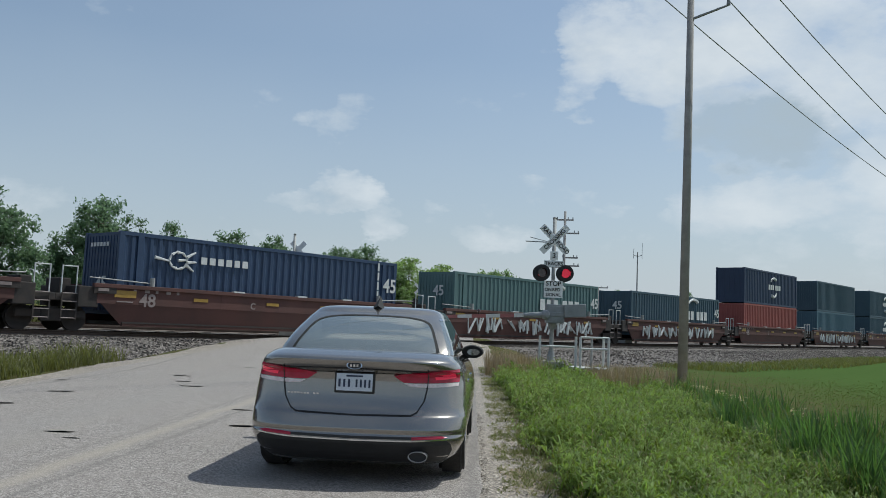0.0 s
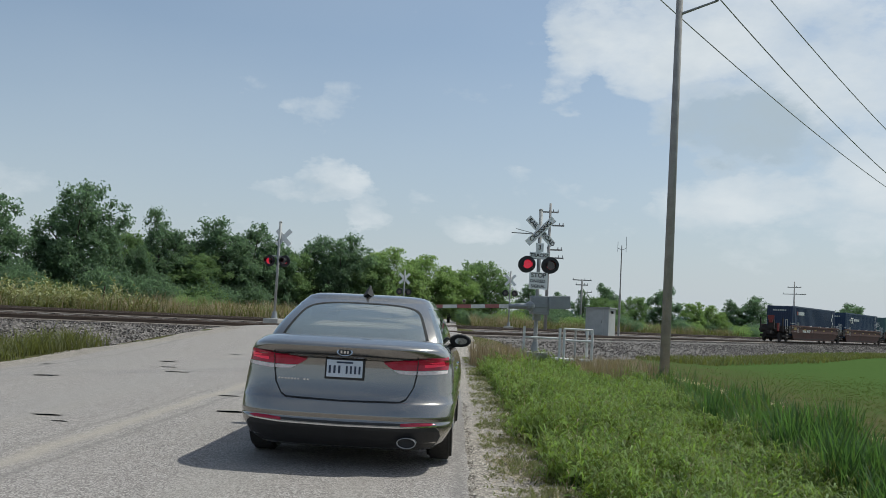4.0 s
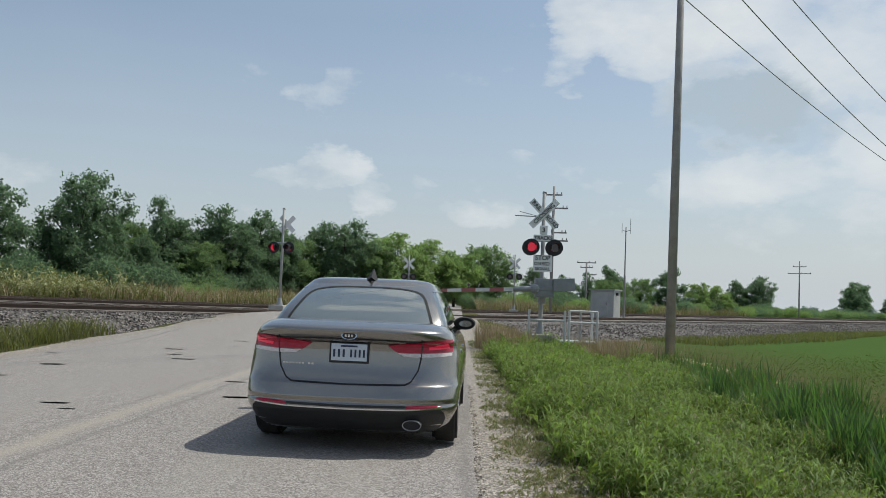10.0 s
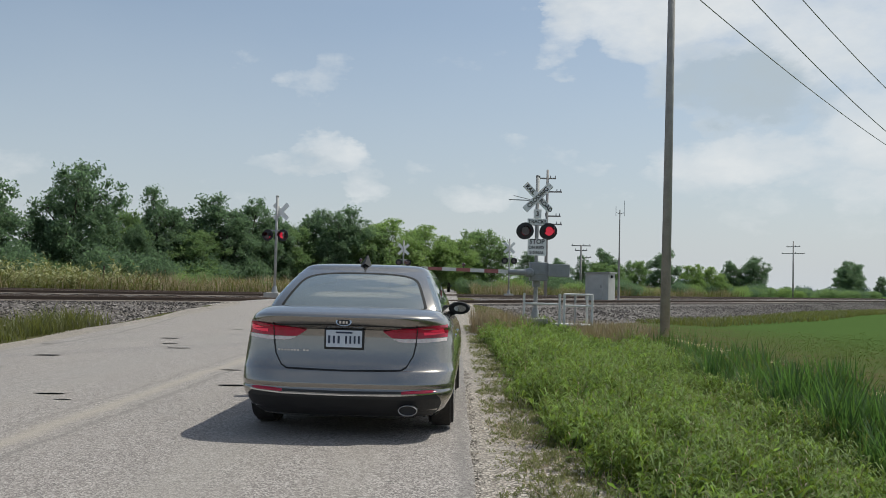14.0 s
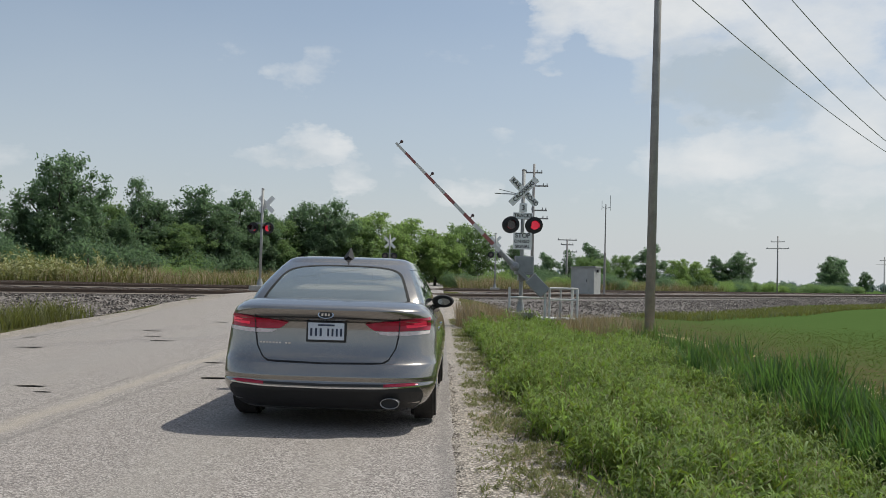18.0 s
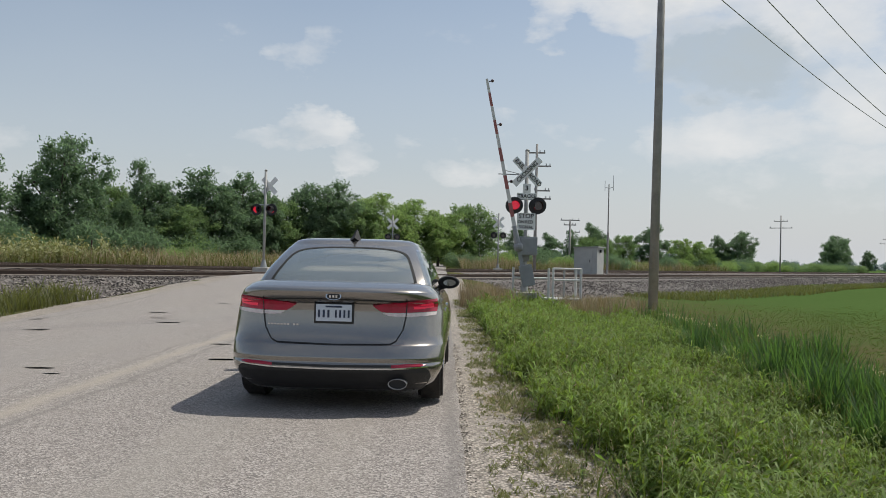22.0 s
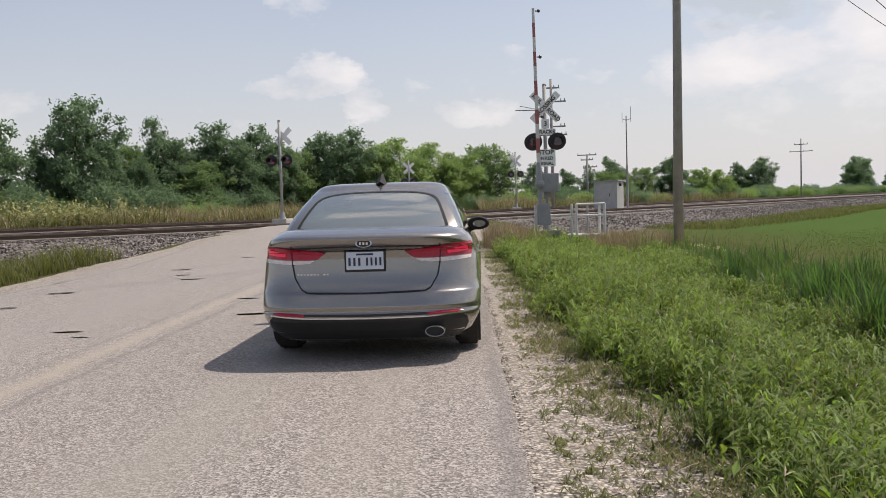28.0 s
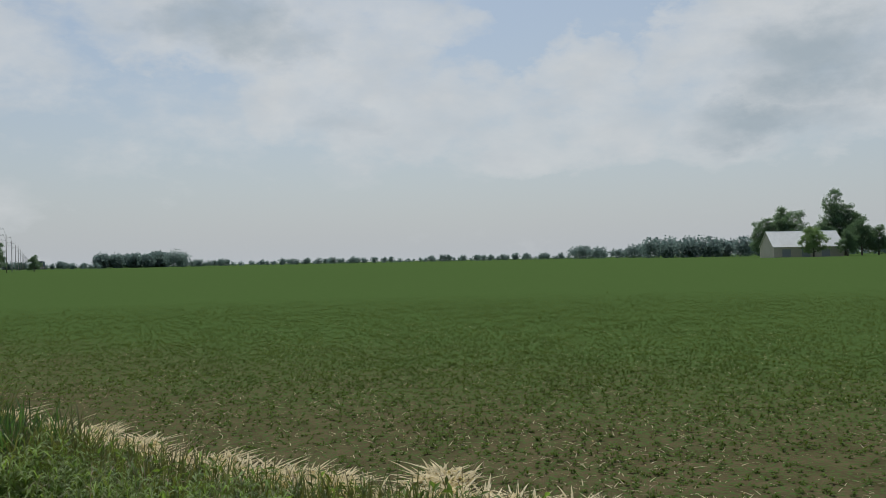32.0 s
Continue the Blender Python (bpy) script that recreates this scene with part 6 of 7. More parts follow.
# hedge beyond the tracks on the other side of the road
for i in range(46):
    s = 34 + i * 3.2
    n = 24 + rng.uniform(-1.5, 3)
    p = on_rail(s, n)
    plant(MODELS[rng.choice(("shrub", "green", "green", "pales"))][0], p.x, p.y, rng.uniform(0.55, 0.95), rng.uniform(0, 6.28))
for ob in (oak, elm, ash, pale, thin, shrub, green_shrub, pale_shrub):
    spot = {"tree": (-60, 70), "bush": (-52, 66)}[ob.name.split(".")[0]]
    k = rng.uniform(-6, 6)
    ob.matrix_basis = Matrix.Translation((spot[0] + k, spot[1] + k * 0.4, 0.0))


def blades(name, spots, height, width, material, label, category, bend=0.45, seed=1, uneven=0.0, lump=0.8):
    """Grass blades: spots is an array of x, y, z; each blade a bent tapering ribbon."""
    r = np.random.default_rng(seed)
    n = len(spots)
    h = height * r.uniform(0.55, 1.15, n)
    if uneven:
        h = h * np.array([1 + uneven * (noise.noise((x * lump, y * lump, seed)) + 0.6 * noise.noise((x * lump * 2.7, y * lump * 2.7, seed))) for x, y, _ in spots]).clip(0.25, 2.0)
    a = r.uniform(0, 2 * np.pi, n)
    lean = bend * r.uniform(0.2, 1.3, n) * h
    wx, wy = np.cos(a + np.pi / 2) * width * r.uniform(0.6, 1.3, n), np.sin(a + np.pi / 2) * width * r.uniform(0.6, 1.3, n)
    dx, dy = np.cos(a), np.sin(a)
    rows = []
    for t, taper in ((0.0, 0.8), (0.5, 1.0), (0.82, 0.6)):
        x, y, z = spots[:, 0] + dx * lean * t ** 2, spots[:, 1] + dy * lean * t ** 2, spots[:, 2] + h * (t - 0.12 * t * t * bend)
        rows += [np.stack([x - wx * taper, y - wy * taper, z], 1), np.stack([x + wx * taper, y + wy * taper, z], 1)]
    rows.append(np.stack([spots[:, 0] + dx * lean, spots[:, 1] + dy * lean, spots[:, 2] + h * (1 - 0.12 * bend)], 1))
    verts = np.stack(rows, 1).reshape(-1, 3)
    o = np.arange(n)[:, None] * 7
    quads = np.concatenate([o + np.array([[0, 1, 3, 2]]), o + np.array([[2, 3, 5, 4]])])
    tris = o + np.array([[4, 5, 6]])
    loops = np.concatenate([quads.ravel(), tris.ravel()])
    starts = np.concatenate([np.arange(len(quads)) * 4, len(quads) * 4 + np.arange(n) * 3])
    me = bpy.data.meshes.new(name)
    me.vertices.add(len(verts))
    me.vertices.foreach_set("co", verts.ravel())
    me.loops.add(len(loops))
    me.loops.foreach_set("vertex_index", loops)
    me.polygons.add(len(starts))
    me.polygons.foreach_set("loop_start", starts)
    me.update(calc_edges=True)
    me.validate()
    me.materials.append(material)
    return tagged(new(name, me), label, category, kind="stuff")


def scatter(count, x0, x1, y0, y1, keep, seed, near_y=None):
    r = random.Random(seed)
    out = []
    while len(out) < count:
        x, y = r.uniform(x0, x1), r.uniform(y0, y1)
        if near_y:
            y = y0 + (y1 - y0) * r.random() ** near_y
        if keep(x, y, r):
            out.append((x, y, ground_z(x, y) - 0.02))
    return np.array(out)


GRASS = leafy("verge_grass_leaf", (0.115, 0.170, 0.042), (0.062, 0.108, 0.028), 1.2, 0.6, 0.4)
SEDGE = leafy("dark_sedge", (0.074, 0.140, 0.050), (0.048, 0.098, 0.036), 1.2, 0.45, 0.4)
DRY = leafy("dry_grass_leaf", (0.40, 0.325, 0.240), (0.29, 0.245, 0.180), 0.5, 0.5, 0.12, 0.8)
OLIVE = leafy("olive_grass", (0.130, 0.140, 0.058), (0.095, 0.108, 0.045), 1.0, 0.45, 0.35)
WEED = leafy("weed_leaf", (0.215, 0.300, 0.085), (0.075, 0.130, 0.036), 2.5, 0.8, 0.40, tint=(1.8, 2.0, 1.1))
# undergrowth coloured dark, standing in for shade in the gaps between plants
SHADE_GRASS = leafy("shade_dark_undergrowth", (0.055, 0.085, 0.026), (0.036, 0.058, 0.018), 1.6, 0.5, 0.25)
STRAW = leafy("bleached_straw", (0.66, 0.58, 0.42), (0.52, 0.45, 0.31), 2, 0.35, 0.25, 0.8)
SOY = leafy("soybean_leaf", (0.098, 0.140, 0.038), (0.058, 0.096, 0.023), 1.0, 0.55, 0.25, 0.9, 0.05)


def verge_edge(y):
    """Where the field begins, metres east."""
    return 5.35 + 0.17 * (min(max(y, 4), 12) - 4) + 0.09 * max(0, y - 12) + 0.35 * noise.noise((0, y * 0.4, 5))


def grass_edge(y):
    return road_right(y) + 0.70 + 0.36 * near(y, 9.5, 4) + 0.3 * noise.noise((0, y * 0.35, 7.0)) + 0.18 * noise.noise((0, y * 1.6, 2.0))


def in_verge(x, y, r):
    edge = grass_edge(y)
    if rail_sn(x, y)[1] > toe(rail_sn(x, y)[0]) - 0.2:
        return False
    if y > 24.3 and x < road_right(y) + 2.0:
        return False
    inner = x - edge
    if inner < 0:
        return inner > -0.22 and x > road_right(y) + 0.12 and r.random() < 0.22 * max(0, noise.noise((x * 2.2, y * 2.2, 4)) + 0.25)
    return x < verge_edge(y) and r.random() < min(1, 0.35 + inner * 1.2)


blades("verge_grass", scatter(30000, 0.3, 8.0, 1.0, 31, in_verge, 5, 1.5), 0.24, 0.0062, GRASS, "thick green roadside grass and weeds", "grass", 1.0, 5, 0.9)
blades("verge_grass_low", scatter(36000, 0.3, 8.0, 1.0, 31, in_verge, 6, 1.5), 0.15, 0.0080, SHADE_GRASS, "short verge undergrowth coloured dark for the shade between stems", "grass", 1.4, 6)


blades("verge_grass_behind", scatter(16000, 0.3, 6.5, -9.0, 1.0, in_verge, 73), 0.26, 0.0085, GRASS, "roadside grass running back along the verge", "grass", 1.1, 73)


def verge_weeds():
    """Broad weed leaves at all angles among the grass."""
    r = random.Random(44)
    verts, faces = [], []
    for x, y, z in scatter(15000, 0.4, 7.5, 1.0, 30, in_verge, 45, 1.5):
        h, k = r.uniform(0.10, 0.36), r.uniform(0.016, 0.036) * (1 + y * 0.02)
        for _ in range(2):
            q = Euler((r.uniform(-1.0, 1.0), r.uniform(-1.0, 1.0), r.uniform(0, 6.3))).to_matrix()
            c = Vector((x + r.uniform(-0.05, 0.05), y + r.uniform(-0.05, 0.05), z + h * r.uniform(0.6, 1.1)))
            o = len(verts)
            verts += [tuple(c + q @ Vector(v) * k) for v in ((-1.5, 0, 0), (-0.3, -0.5, 0.15), (1.6, 0, -0.2), (-0.3, 0.5, 0.15))]
            faces.append((o, o + 1, o + 2, o + 3))
    tagged(raw("verge_weeds", verts, faces, WEED), "broad-leaved green weeds in the verge", "weeds", kind="stuff")


verge_weeds()


def in_sedge(x, y, r):
    middle = verge_edge(y) - 1.15
    return abs(x - middle) < 0.75 + 0.25 * noise.noise((0, y * 0.5, 1)) and x < verge_edge(y) - 0.1 and r.random() < 1 - 0.93 * near(y, 14, 21)


blades("sedge", scatter(13000, 3.0, 9.5, 6.6, 27, in_sedge, 7, 1.2), 0.62, 0.0105, SEDGE, "tall dark green sedge along the ditch", "grass", 0.4, 7, 0.75, 1.1)


blades("sedge_mix", scatter(7000, 3.0, 9.5, 6.2, 27, in_sedge, 71, 1.2), 0.55, 0.006, OLIVE, "olive grass mixed into the ditch sedge", "grass", 0.6, 71, 0.7, 1.1)


def in_dry(x, y, r):
    d = min(math.hypot((x - 5.8) * 1.5, (y - 27.0) * 0.7), math.hypot(x - 2.3, (y - 25.8) * 0.7) * 2.0)
    return d < 1.9 and rail_sn(x, y)[1] < -3.2


blades("dry_grass", scatter(5600, 1.2, 10, 23, 31, in_dry, 8), 0.80, 0.007, DRY, "dry tan seed-head grass by the pole", "grass", 0.35, 8)


def in_toe(x, y, r):
    s, n = rail_sn(x, y)
    return toe(s) - 4.5 < n < toe(s) + 0.3 and 4 < s < 95 and x > verge_edge(y) - 1.5 and r.random() < 0.5 + 0.5 * noise.noise((x * 0.25, y * 0.25, 0))


blades("field_margin_grass", scatter(15000, 5, 75, 27, 115, in_toe, 9), 0.32, 0.016, OLIVE, "rough olive grass along the foot of the ballast", "grass", 0.6, 9)


def in_left(x, y, r):
    s, n = rail_sn(x, y)
    return x < min(-8.9, road_left(y) - 1.15) - 0.3 * noise.noise((0, y, 3)) and n < toe(s) - 0.9 + 1.6 * near(x, -10.5, -13)


blades("left_verge_grass", scatter(14000, -26, -8, 14, 34, in_left, 10), 0.55, 0.010, OLIVE, "olive green grass between the road and the tracks", "grass", 0.7, 10, 0.8)


def in_prairie(x, y, r):
    s, n = rail_sn(x, y)
    return 20.5 < n < 34 and not road_left(y) - 1.5 < x < road_right(y) + 1.5


def in_tan(x, y, r):
    return in_prairie(x, y, r) and r.random() < 0.4 + 1.2 * (noise.noise((x * 0.16, y * 0.16, 8)) + 0.35)


blades("prairie_grass", scatter(30000, -60, 60, 35, 130, in_tan, 11), 1.25, 0.015, DRY, "tan prairie grass beyond the tracks", "grass", 0.6, 11, 0.7, 0.35)
blades("prairie_weeds", scatter(20000, -60, 60, 35, 130, in_prairie, 12), 1.1, 0.020, OLIVE, "olive weeds among the tan grass", "grass", 0.7, 12, 0.8, 0.3)


def stalks(name, spots, height, leaf, wide, leaves, material, label, category, seed, droop=0.5, grow=0.0):
    """Leafy stems: each spot carries a thin stem with drooping leaves set round it."""
    r = np.random.default_rng(seed)
    n = len(spots)
    h = height * r.uniform(0.5, 1.2, n) * np.array([0.95 + 0.75 * noise.noise((x * 1.1, y * 1.1, seed)) for x, y, _ in spots])
    # plants farther along stand in broader tufts
    g = 1 + grow * np.clip(spots[:, 1] - 4, 0, 22)
    la, lean = r.uniform(0, 2 * np.pi, n), r.uniform(0, 0.38, n) * h
    top = spots + np.stack([np.cos(la) * lean, np.sin(la) * lean, h], 1)
    side = np.stack([-np.sin(la), np.cos(la), np.zeros(n)], 1) * 0.0022
    verts, quads, tris = [np.concatenate([spots - side, spots + side, top + side * 0.5, top - side * 0.5], 1).reshape(-1, 3)], [np.arange(n)[:, None] * 4 + np.array([[0, 1, 2, 3]])], []
    base = 4 * n
    for i in range(leaves):
        t = r.uniform(0.25, 1.0, n)[:, None]
        p = spots + (top - spots) * t
        a, L = i * 2.4 + la + r.uniform(-0.6, 0.6, n), (leaf * g * r.uniform(0.55, 1.3, n))[:, None]
        out, across = np.stack([np.cos(a), np.sin(a), np.zeros(n)], 1), np.stack([-np.sin(a), np.cos(a), r.uniform(-0.5, 0.5, n)], 1) * (wide * g * r.uniform(0.6, 1.3, n))[:, None]
        up = r.uniform(0.2, 1.25, n)[:, None] * np.array([[0, 0, 1.0]])
        mid, tip = p + (out * 0.5 + up * 0.55) * L, p + (out + up * (1 - droop) - np.array([[0, 0, droop * 0.35]])) * L
        verts.append(np.concatenate([p - across * 0.4, p + across * 0.4, mid + across, mid - across, tip], 1).reshape(-1, 3))
        o = base + np.arange(n)[:, None] * 5
        quads.append(o + np.array([[0, 1, 2, 3]]))
        tris.append(o + np.array([[3, 2, 4]]))
        base += 5 * n
    verts, quads, tris = np.concatenate(verts), np.concatenate(quads), np.concatenate(tris)
    loops = np.concatenate([quads.ravel(), tris.ravel()])
    starts = np.concatenate([np.arange(len(quads)) * 4, len(quads) * 4 + np.arange(len(tris)) * 3])
    me = bpy.data.meshes.new(name)
    me.vertices.add(len(verts))
    me.vertices.foreach_set("co", verts.ravel())
    me.loops.add(len(loops))
    me.loops.foreach_set("vertex_index", loops)
    me.polygons.add(len(starts))
    me.polygons.foreach_set("loop_start", starts)
    me.update(calc_edges=True)
    me.validate()
    me.materials.append(material)
    return tagged(new(name, me), label, category, kind="stuff")


def on_gravel(x, y, r):
    return road_right(y) + 0.15 < x < grass_edge(y) + 0.15 and r.random() < 0.1 + 1.3 * max(0, noise.noise((x * 1.7, y * 1.7, 9)) + 0.15) + 0.4 * near(x, grass_edge(y) - 0.4, grass_edge(y))


def in_clumps(x, y, r):
    """Inside the verge, gathered in clumps with open gaps between them."""
    thick = noise.noise((x * 1.9, y * 1.3, 3.0)) + 0.7 * noise.noise((x * 4.7, y * 3.6, 8.0))
    return x < verge_edge(y) - 0.7 - 0.8 * near(y, 5.5, 8) and r.random() < 0.34 + 1.3 * thick and in_verge(x, y, r)


stalks("verge_stalks", scatter(15500, 0.3, 9.0, 1.0, 31, in_clumps, 61, 1.45), 0.42, 0.088, 0.0066, 12, WEED, "leafy green stems filling the roadside verge", "weeds", 61, grow=0.045)
stalks("verge_dark_stalks", scatter(9000, 0.3, 9.0, 1.0, 31, in_verge, 62, 1.35), 0.26, 0.11, 0.0055, 7, GRASS, "darker green leafy undergrowth in the verge", "weeds", 62)
stalks("dry_stalks", scatter(4200, 0.3, 9.0, 1.0, 31, in_verge, 63, 1.2), 0.42, 0.05, 0.004, 3, DRY, "thin dry tan stems in the verge", "weeds", 63, 0.2)
stalks("gravel_weeds", scatter(5200, 0.2, 2.8, 1.5, 30, on_gravel, 64, 1.5), 0.05, 0.06, 0.005, 7, OLIVE, "small sparse weeds rooted in the gravel shoulder", "weeds", 64, 0.7)
blades("thatch", scatter(8000, 0.2, 2.8, 1.5, 30, on_gravel, 65, 1.5), 0.08, 0.004, DRY, "short dry grass and thatch on the gravel", "grass", 2.2, 65)


def in_flowers(x, y, r):
    s, n = rail_sn(x, y)
    return 21 < n < 26.5 and -14.5 < s < -5.5 and r.random() < 0.3 + noise.noise((x * 0.3, y * 0.3, 1))


YELLOW = leafy("yellow_flower_heads", (0.34, 0.35, 0.19), (0.21, 0.24, 0.11), 1.5, 0.5, 0.15)
stalks("flowering_weeds", scatter(750, -34, -8, 35, 66, in_flowers, 66), 1.5, 0.30, 0.05, 5, YELLOW, "weeds with yellow-green flower heads beyond the tracks", "weeds", 66, 0.3)
stalks("prairie_leaves", scatter(1800, -60, 40, 35, 110, in_prairie, 67), 0.9, 0.28, 0.035, 5, OLIVE, "leafy olive weeds beyond the tracks", "weeds", 67, 0.5)


def in_crop(x, y, r):
    if x < verge_edge(y) + 0.7 or rail_sn(x, y)[1] > toe(rail_sn(x, y)[0]) - 3.5:
        return False
    far = math.hypot(x, y)
    row = abs(((x * 0.78 - y * 0.62) / 0.38) % 1 - 0.5)
    return r.random() < (0.6 + 0.4 * (row < 0.33)) * min(1, (14 / far) ** 1.5) * (1 - near(far, 30, 47)) * (0.45 + 0.55 * near(x - verge_edge(y), 1.5, 7))


stalks("soybean_plants", scatter(60000, 6, 48, -6, 50, in_crop, 13), 0.045, 0.042, 0.011, 4, SOY, "young green soybean plants thinly covering the soil", "crop", 13, 0.6)


def in_straw(x, y, r):
    d = x - verge_edge(y) - 0.15
    return abs(d) < 0.75 * (0.6 + 1.2 * noise.noise((x * 1.5, y * 1.5, 0)))


blades("straw_litter", scatter(22000, 5, 11, 0.5, 30, in_straw, 14, 1.8), 0.15, 0.012, STRAW, "bleached straw lying along the field edge", "straw", 2.4, 14)
blades("field_litter", scatter(9000, 5.5, 22, 0, 16, lambda x, y, r: x > verge_edge(y) + 0.3 and r.random() < (8 / math.hypot(x, y)) ** 1.5, 72), 0.05, 0.004, STRAW, "short bleached straw scattered over the soil", "straw", 2.6, 72)
blades("field_edge_weeds", scatter(3600, 4.6, 7.0, 0.5, 9, lambda x, y, r: -0.9 < x - verge_edge(y) < -0.05, 15), 0.40, 0.005, OLIVE, "olive weeds at the field edge", "grass", 0.5, 15)


def gravel_spots():
    r = random.Random(17)
    verts, faces = [], []
    base = [(1, 0, 0), (-0.5, 0.85, 0.1), (-0.6, -0.8, 0), (0.1, 0.05, 0.7)]
    for _ in range(15000):
        y = 1.5 + 13 * r.random() ** 1.6
        x = road_right(y) - 0.05 + r.random() ** 1.2 * 1.25
        inside = min(x, road_right(y))
        z = max(ground_z(x, y) + 0.010, road_z(inside, y) - 0.036 - 0.3 * (min(1, max(0, (x - road_right(y)) / 0.6))) ** 2)
        k, q = r.uniform(0.006, 0.017), Euler((r.uniform(-0.5, 0.5), r.uniform(-0.5, 0.5), r.uniform(0, 6.3))).to_matrix()
        o = len(verts)
        verts += [tuple(Vector((x, y, z)) + q @ Vector(b) * k) for b in base]
        faces += [(o, o + 1, o + 3), (o + 1, o + 2, o + 3), (o + 2, o, o + 3)]
    tagged(raw("shoulder_stones", verts, faces, GRAVEL), "loose pale limestone chips on the shoulder", "stones", kind="stuff")


gravel_spots()

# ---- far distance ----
# distance haze is mixed into this leaf colour, bluer than the near trees
HAZED_LEAF = leafy("hazed_distant_wood", (0.150, 0.190, 0.185), (0.13, 0.168, 0.165), 0.02, 0.2, 0.5, tint=(1.7, 1.9, 1.8))


def far_wood(name, az0, az1, dist, low, high, depth, count, size, seed, label):
    """A distant stand of trees between two bearings."""
    r = random.Random(seed)
    blobs = []
    k = max(3, int((az1 - az0) * dist / 57 / (size * 2.2)))
    for i in range(k):
        a, d = radians(az0 + (az1 - az0) * (i + r.random()) / k), dist + r.uniform(0, depth)
        h = r.uniform(low, high)
        blobs.append((math.sin(a) * d, math.cos(a) * d, h * 0.5 - 0.3, h * 0.6, h * 0.6, h * 0.5))
    me = leaf_mesh(r, blobs, count * 4, size * 0.42, name, HAZED_LEAF, 0.2)
    return tagged(new(name, me), label, "woodland", kind="stuff")


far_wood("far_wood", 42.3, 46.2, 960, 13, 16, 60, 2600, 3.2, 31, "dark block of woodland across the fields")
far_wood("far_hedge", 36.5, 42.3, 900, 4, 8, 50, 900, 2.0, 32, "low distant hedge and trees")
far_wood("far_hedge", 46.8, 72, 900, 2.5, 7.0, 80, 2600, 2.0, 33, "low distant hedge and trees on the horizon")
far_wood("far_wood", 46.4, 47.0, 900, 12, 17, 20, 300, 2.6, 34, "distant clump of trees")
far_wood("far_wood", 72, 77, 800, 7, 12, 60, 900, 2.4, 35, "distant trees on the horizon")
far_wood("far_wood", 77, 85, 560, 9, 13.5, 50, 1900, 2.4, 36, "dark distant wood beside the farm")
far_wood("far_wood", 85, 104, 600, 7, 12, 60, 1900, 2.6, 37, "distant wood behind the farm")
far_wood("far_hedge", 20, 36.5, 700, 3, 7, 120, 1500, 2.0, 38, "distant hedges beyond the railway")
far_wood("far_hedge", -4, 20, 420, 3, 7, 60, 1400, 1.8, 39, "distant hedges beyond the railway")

BARN_ROOF = paint("white_metal_roof", (0.70, 0.70, 0.68), 0.5, 0.1, second=(0.60, 0.60, 0.58), scale=0.4, fine=10, bump=0.05)
BARN_WALL = paint("tan_metal_siding", (0.52, 0.46, 0.36), 0.6, second=(0.45, 0.40, 0.31), scale=0.4, fine=10, bump=0.05)


def barn(at, turn, long, wide, eave, ridge, label):
    b = thing("barn", pose(*at, 0, 0, turn), label, "barn")
    bm = bmesh.new()
    sheet(bm, [(-wide / 2, -0.4), (wide / 2, -0.4), (wide / 2, eave), (0, ridge - 0.15), (-wide / 2, eave)], long)
    part("wall", bm, BARN_WALL, b)
    slope = math.atan2(ridge - eave, wide / 2)
    run = math.hypot(ridge - eave, wide / 2) + 0.6
    for side in (-1, 1):
        panel = part("roof", box(bmesh.new(), (-run / 2, -long / 2 - 0.4, -0.06), (run / 2, long / 2 + 0.4, 0.06)), BARN_ROOF, b)
        panel.matrix_basis = pose(side * (wide / 4 + 0.12), 0, (eave + ridge) / 2 - 0.02, 0, 0, 0) @ Matrix.Rotation(side * slope, 4, "Y")
    for k in range(3):
        part("door", box(bmesh.new(), (-wide / 2 - 0.08, -long * 0.3 + k * long * 0.28, 0), (-wide / 2 - 0.01, -long * 0.3 + k * long * 0.28 + 3.2, eave * 0.75)), GREY_STEEL, b)


barn((371.0, 26.5, -0.3), 26, 27, 15, 4.0, 10.0, "tan barn with a pale metal roof across the field")
barn((640.0, 120.0, -0.3), 10, 14, 9, 3.5, 7.0, "small distant white-roofed farm building")

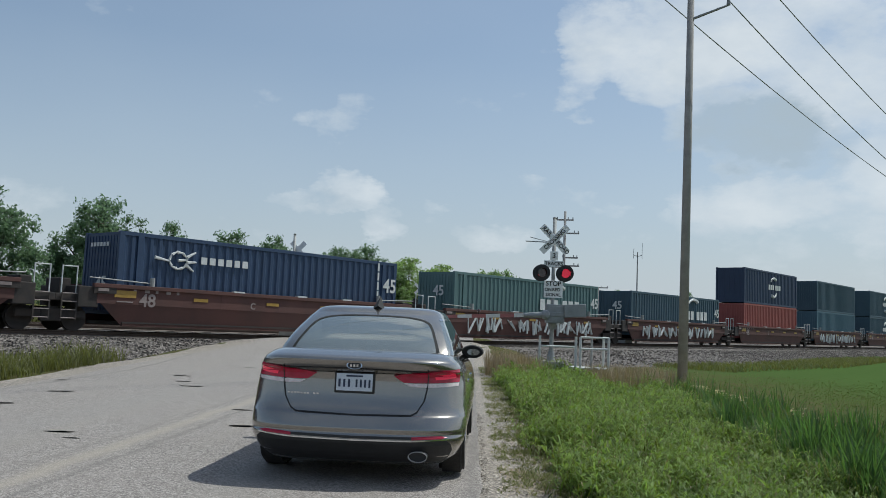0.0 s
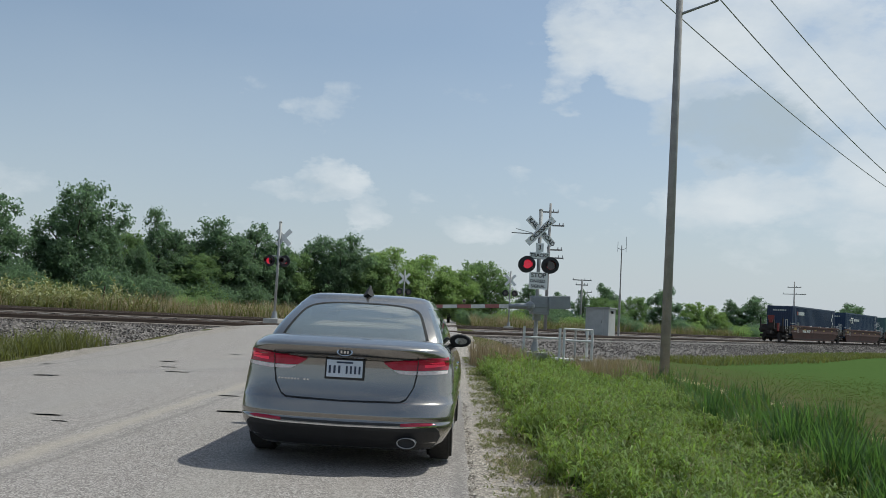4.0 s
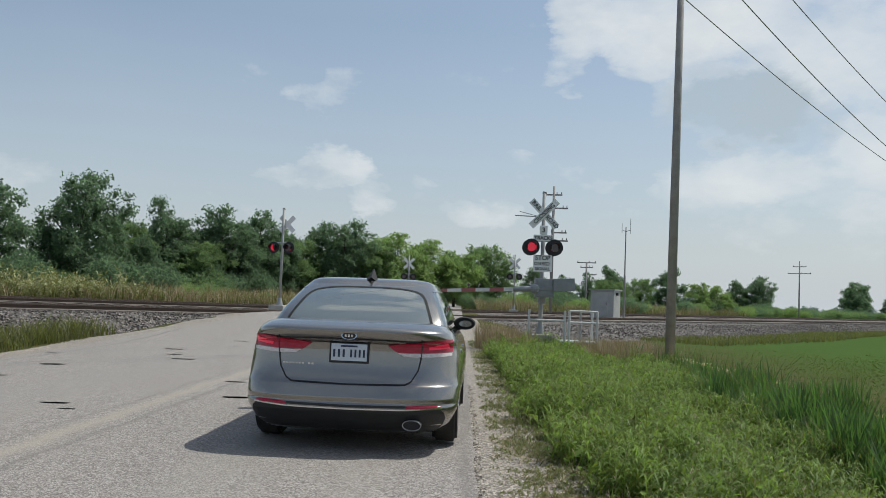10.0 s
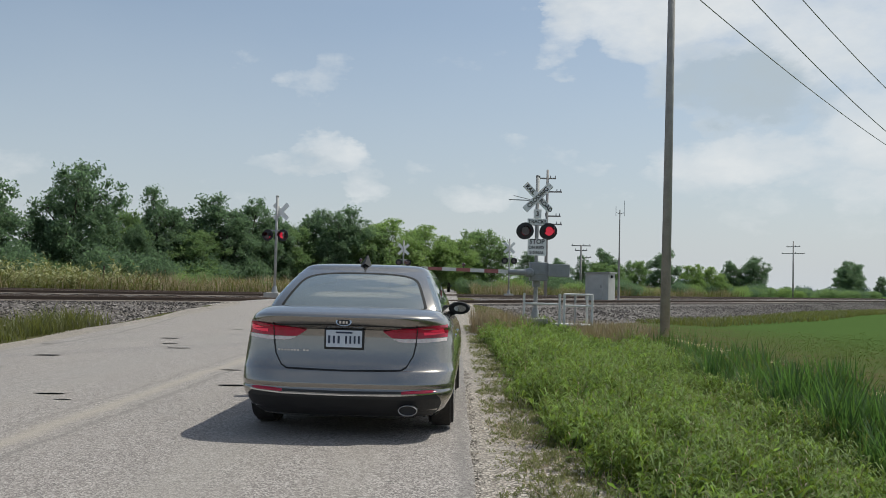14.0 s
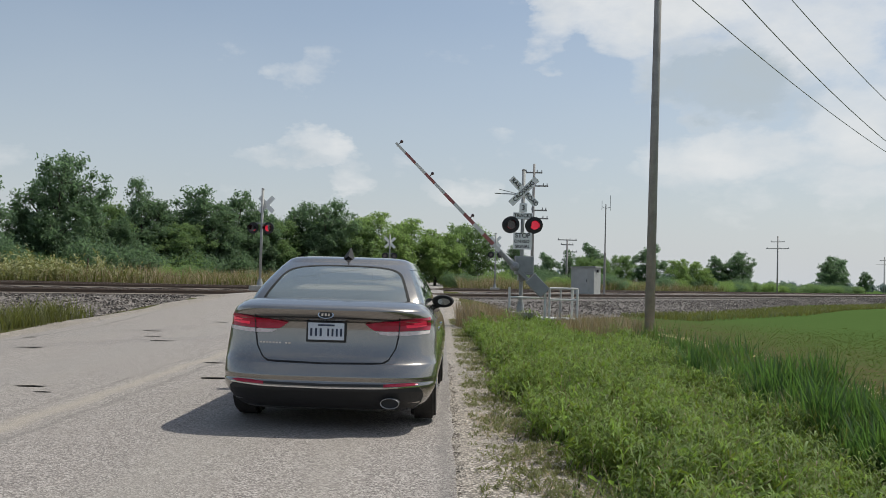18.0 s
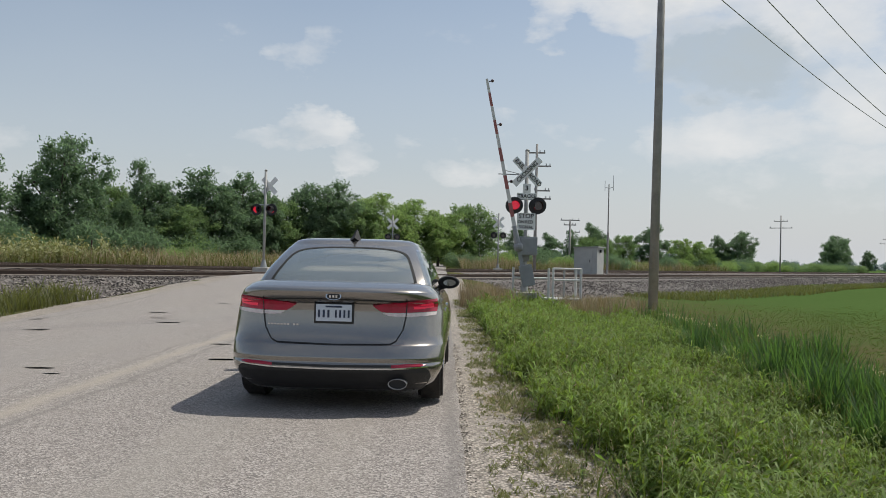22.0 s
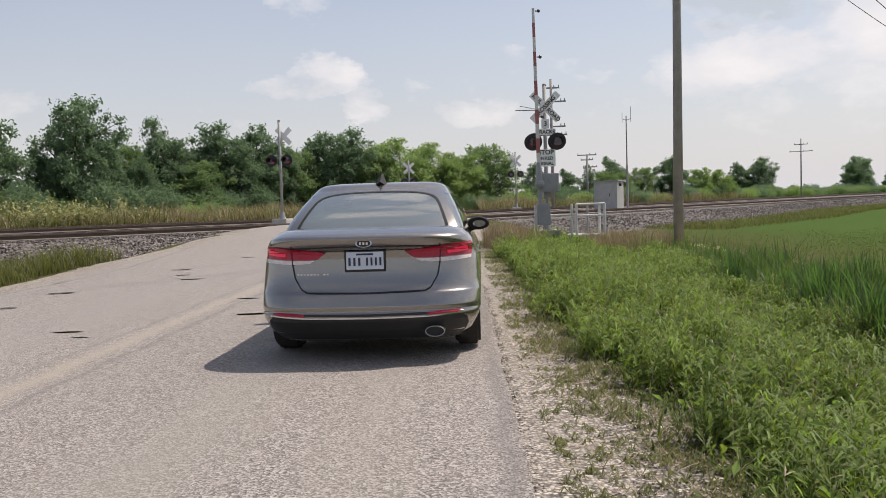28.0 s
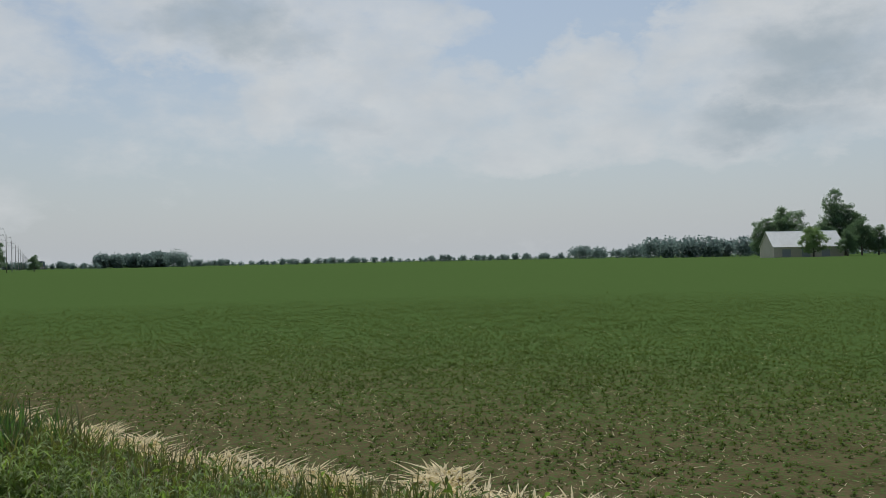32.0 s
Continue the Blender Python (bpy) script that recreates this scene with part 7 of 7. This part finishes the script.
# ---- what moves ----
def flash_rows(shutter, side):
    """The lamps take turns; the added shutter stands open while its lamp shows. Both stay shut once the gate is up."""
    home = shutter.matrix_basis.copy()
    flips, t = [], 0.53
    while t < 22.8:
        flips.append(t)
        t += 0.75
    shut = side == 0
    rows = [(0.0, home @ (pose(0, 0, 0) if shut else pose(0.145, -0.10, 0, 0, 0, 88)))]
    for t in flips:
        rows.append((t, home @ (pose(0, 0, 0) if shut else pose(0.145, -0.10, 0, 0, 0, 88))))
        shut = not shut
        rows.append((t + 0.1, home @ (pose(0, 0, 0) if shut else pose(0.145, -0.10, 0, 0, 0, 88))))
    if not shut:
        rows.append((22.85, home @ pose(0.145, -0.10, 0, 0, 0, 88)))
    rows.append((22.95, home))
    rows.append((32.0, home))
    return rows


def motions():
    times = [0, 0.1, 0.2, 0.5] + list(range(1, 32)) + [31.8, 31.9, 32.0]
    for ob, ahead, lift in MOVING:
        rows = []
        for t in times:
            s = TAIL_AT_ONE + ahead + SPEED * (t - 1)
            tilt = math.degrees(math.atan2(rail_z(s + 2) - rail_z(s - 2), 4))
            p = on_rail(s, TRACKS[0], lift)
            rows.append((t, Matrix.Translation(p) @ pose(0, 0, 0, 0, 0, 90 - math.degrees(RAIL_TURN)) @ pose(0, 0, 0, 0, -tilt, 0)))
        walk(ob, rows)
    angles = ((0, -3.2), (0.2, -3.2), (13.4, -3.2), (13.7, -2.2), (14.5, 8.5), (15.0, 15), (15.5, 23), (16, 27.5), (16.5, 32), (17, 36.3), (17.5, 40.3), (18, 44.5), (18.5, 48.5), (19, 53.3), (19.5, 57.4), (20, 61.3), (20.5, 64.3), (21, 68.2), (21.5, 72.7),
              (22, 78), (22.5, 83), (22.9, 87), (23.3, 89), (24, 89.2), (32, 89.2))
    home = GATE_ARM.matrix_basis.copy()
    walk(GATE_ARM, [(t, home @ pose(0, 0, 0, 0, a, 0)) for t, a in angles])
    for shutter, side in SHUTTERS:
        walk(shutter, flash_rows(shutter, side))


motions()
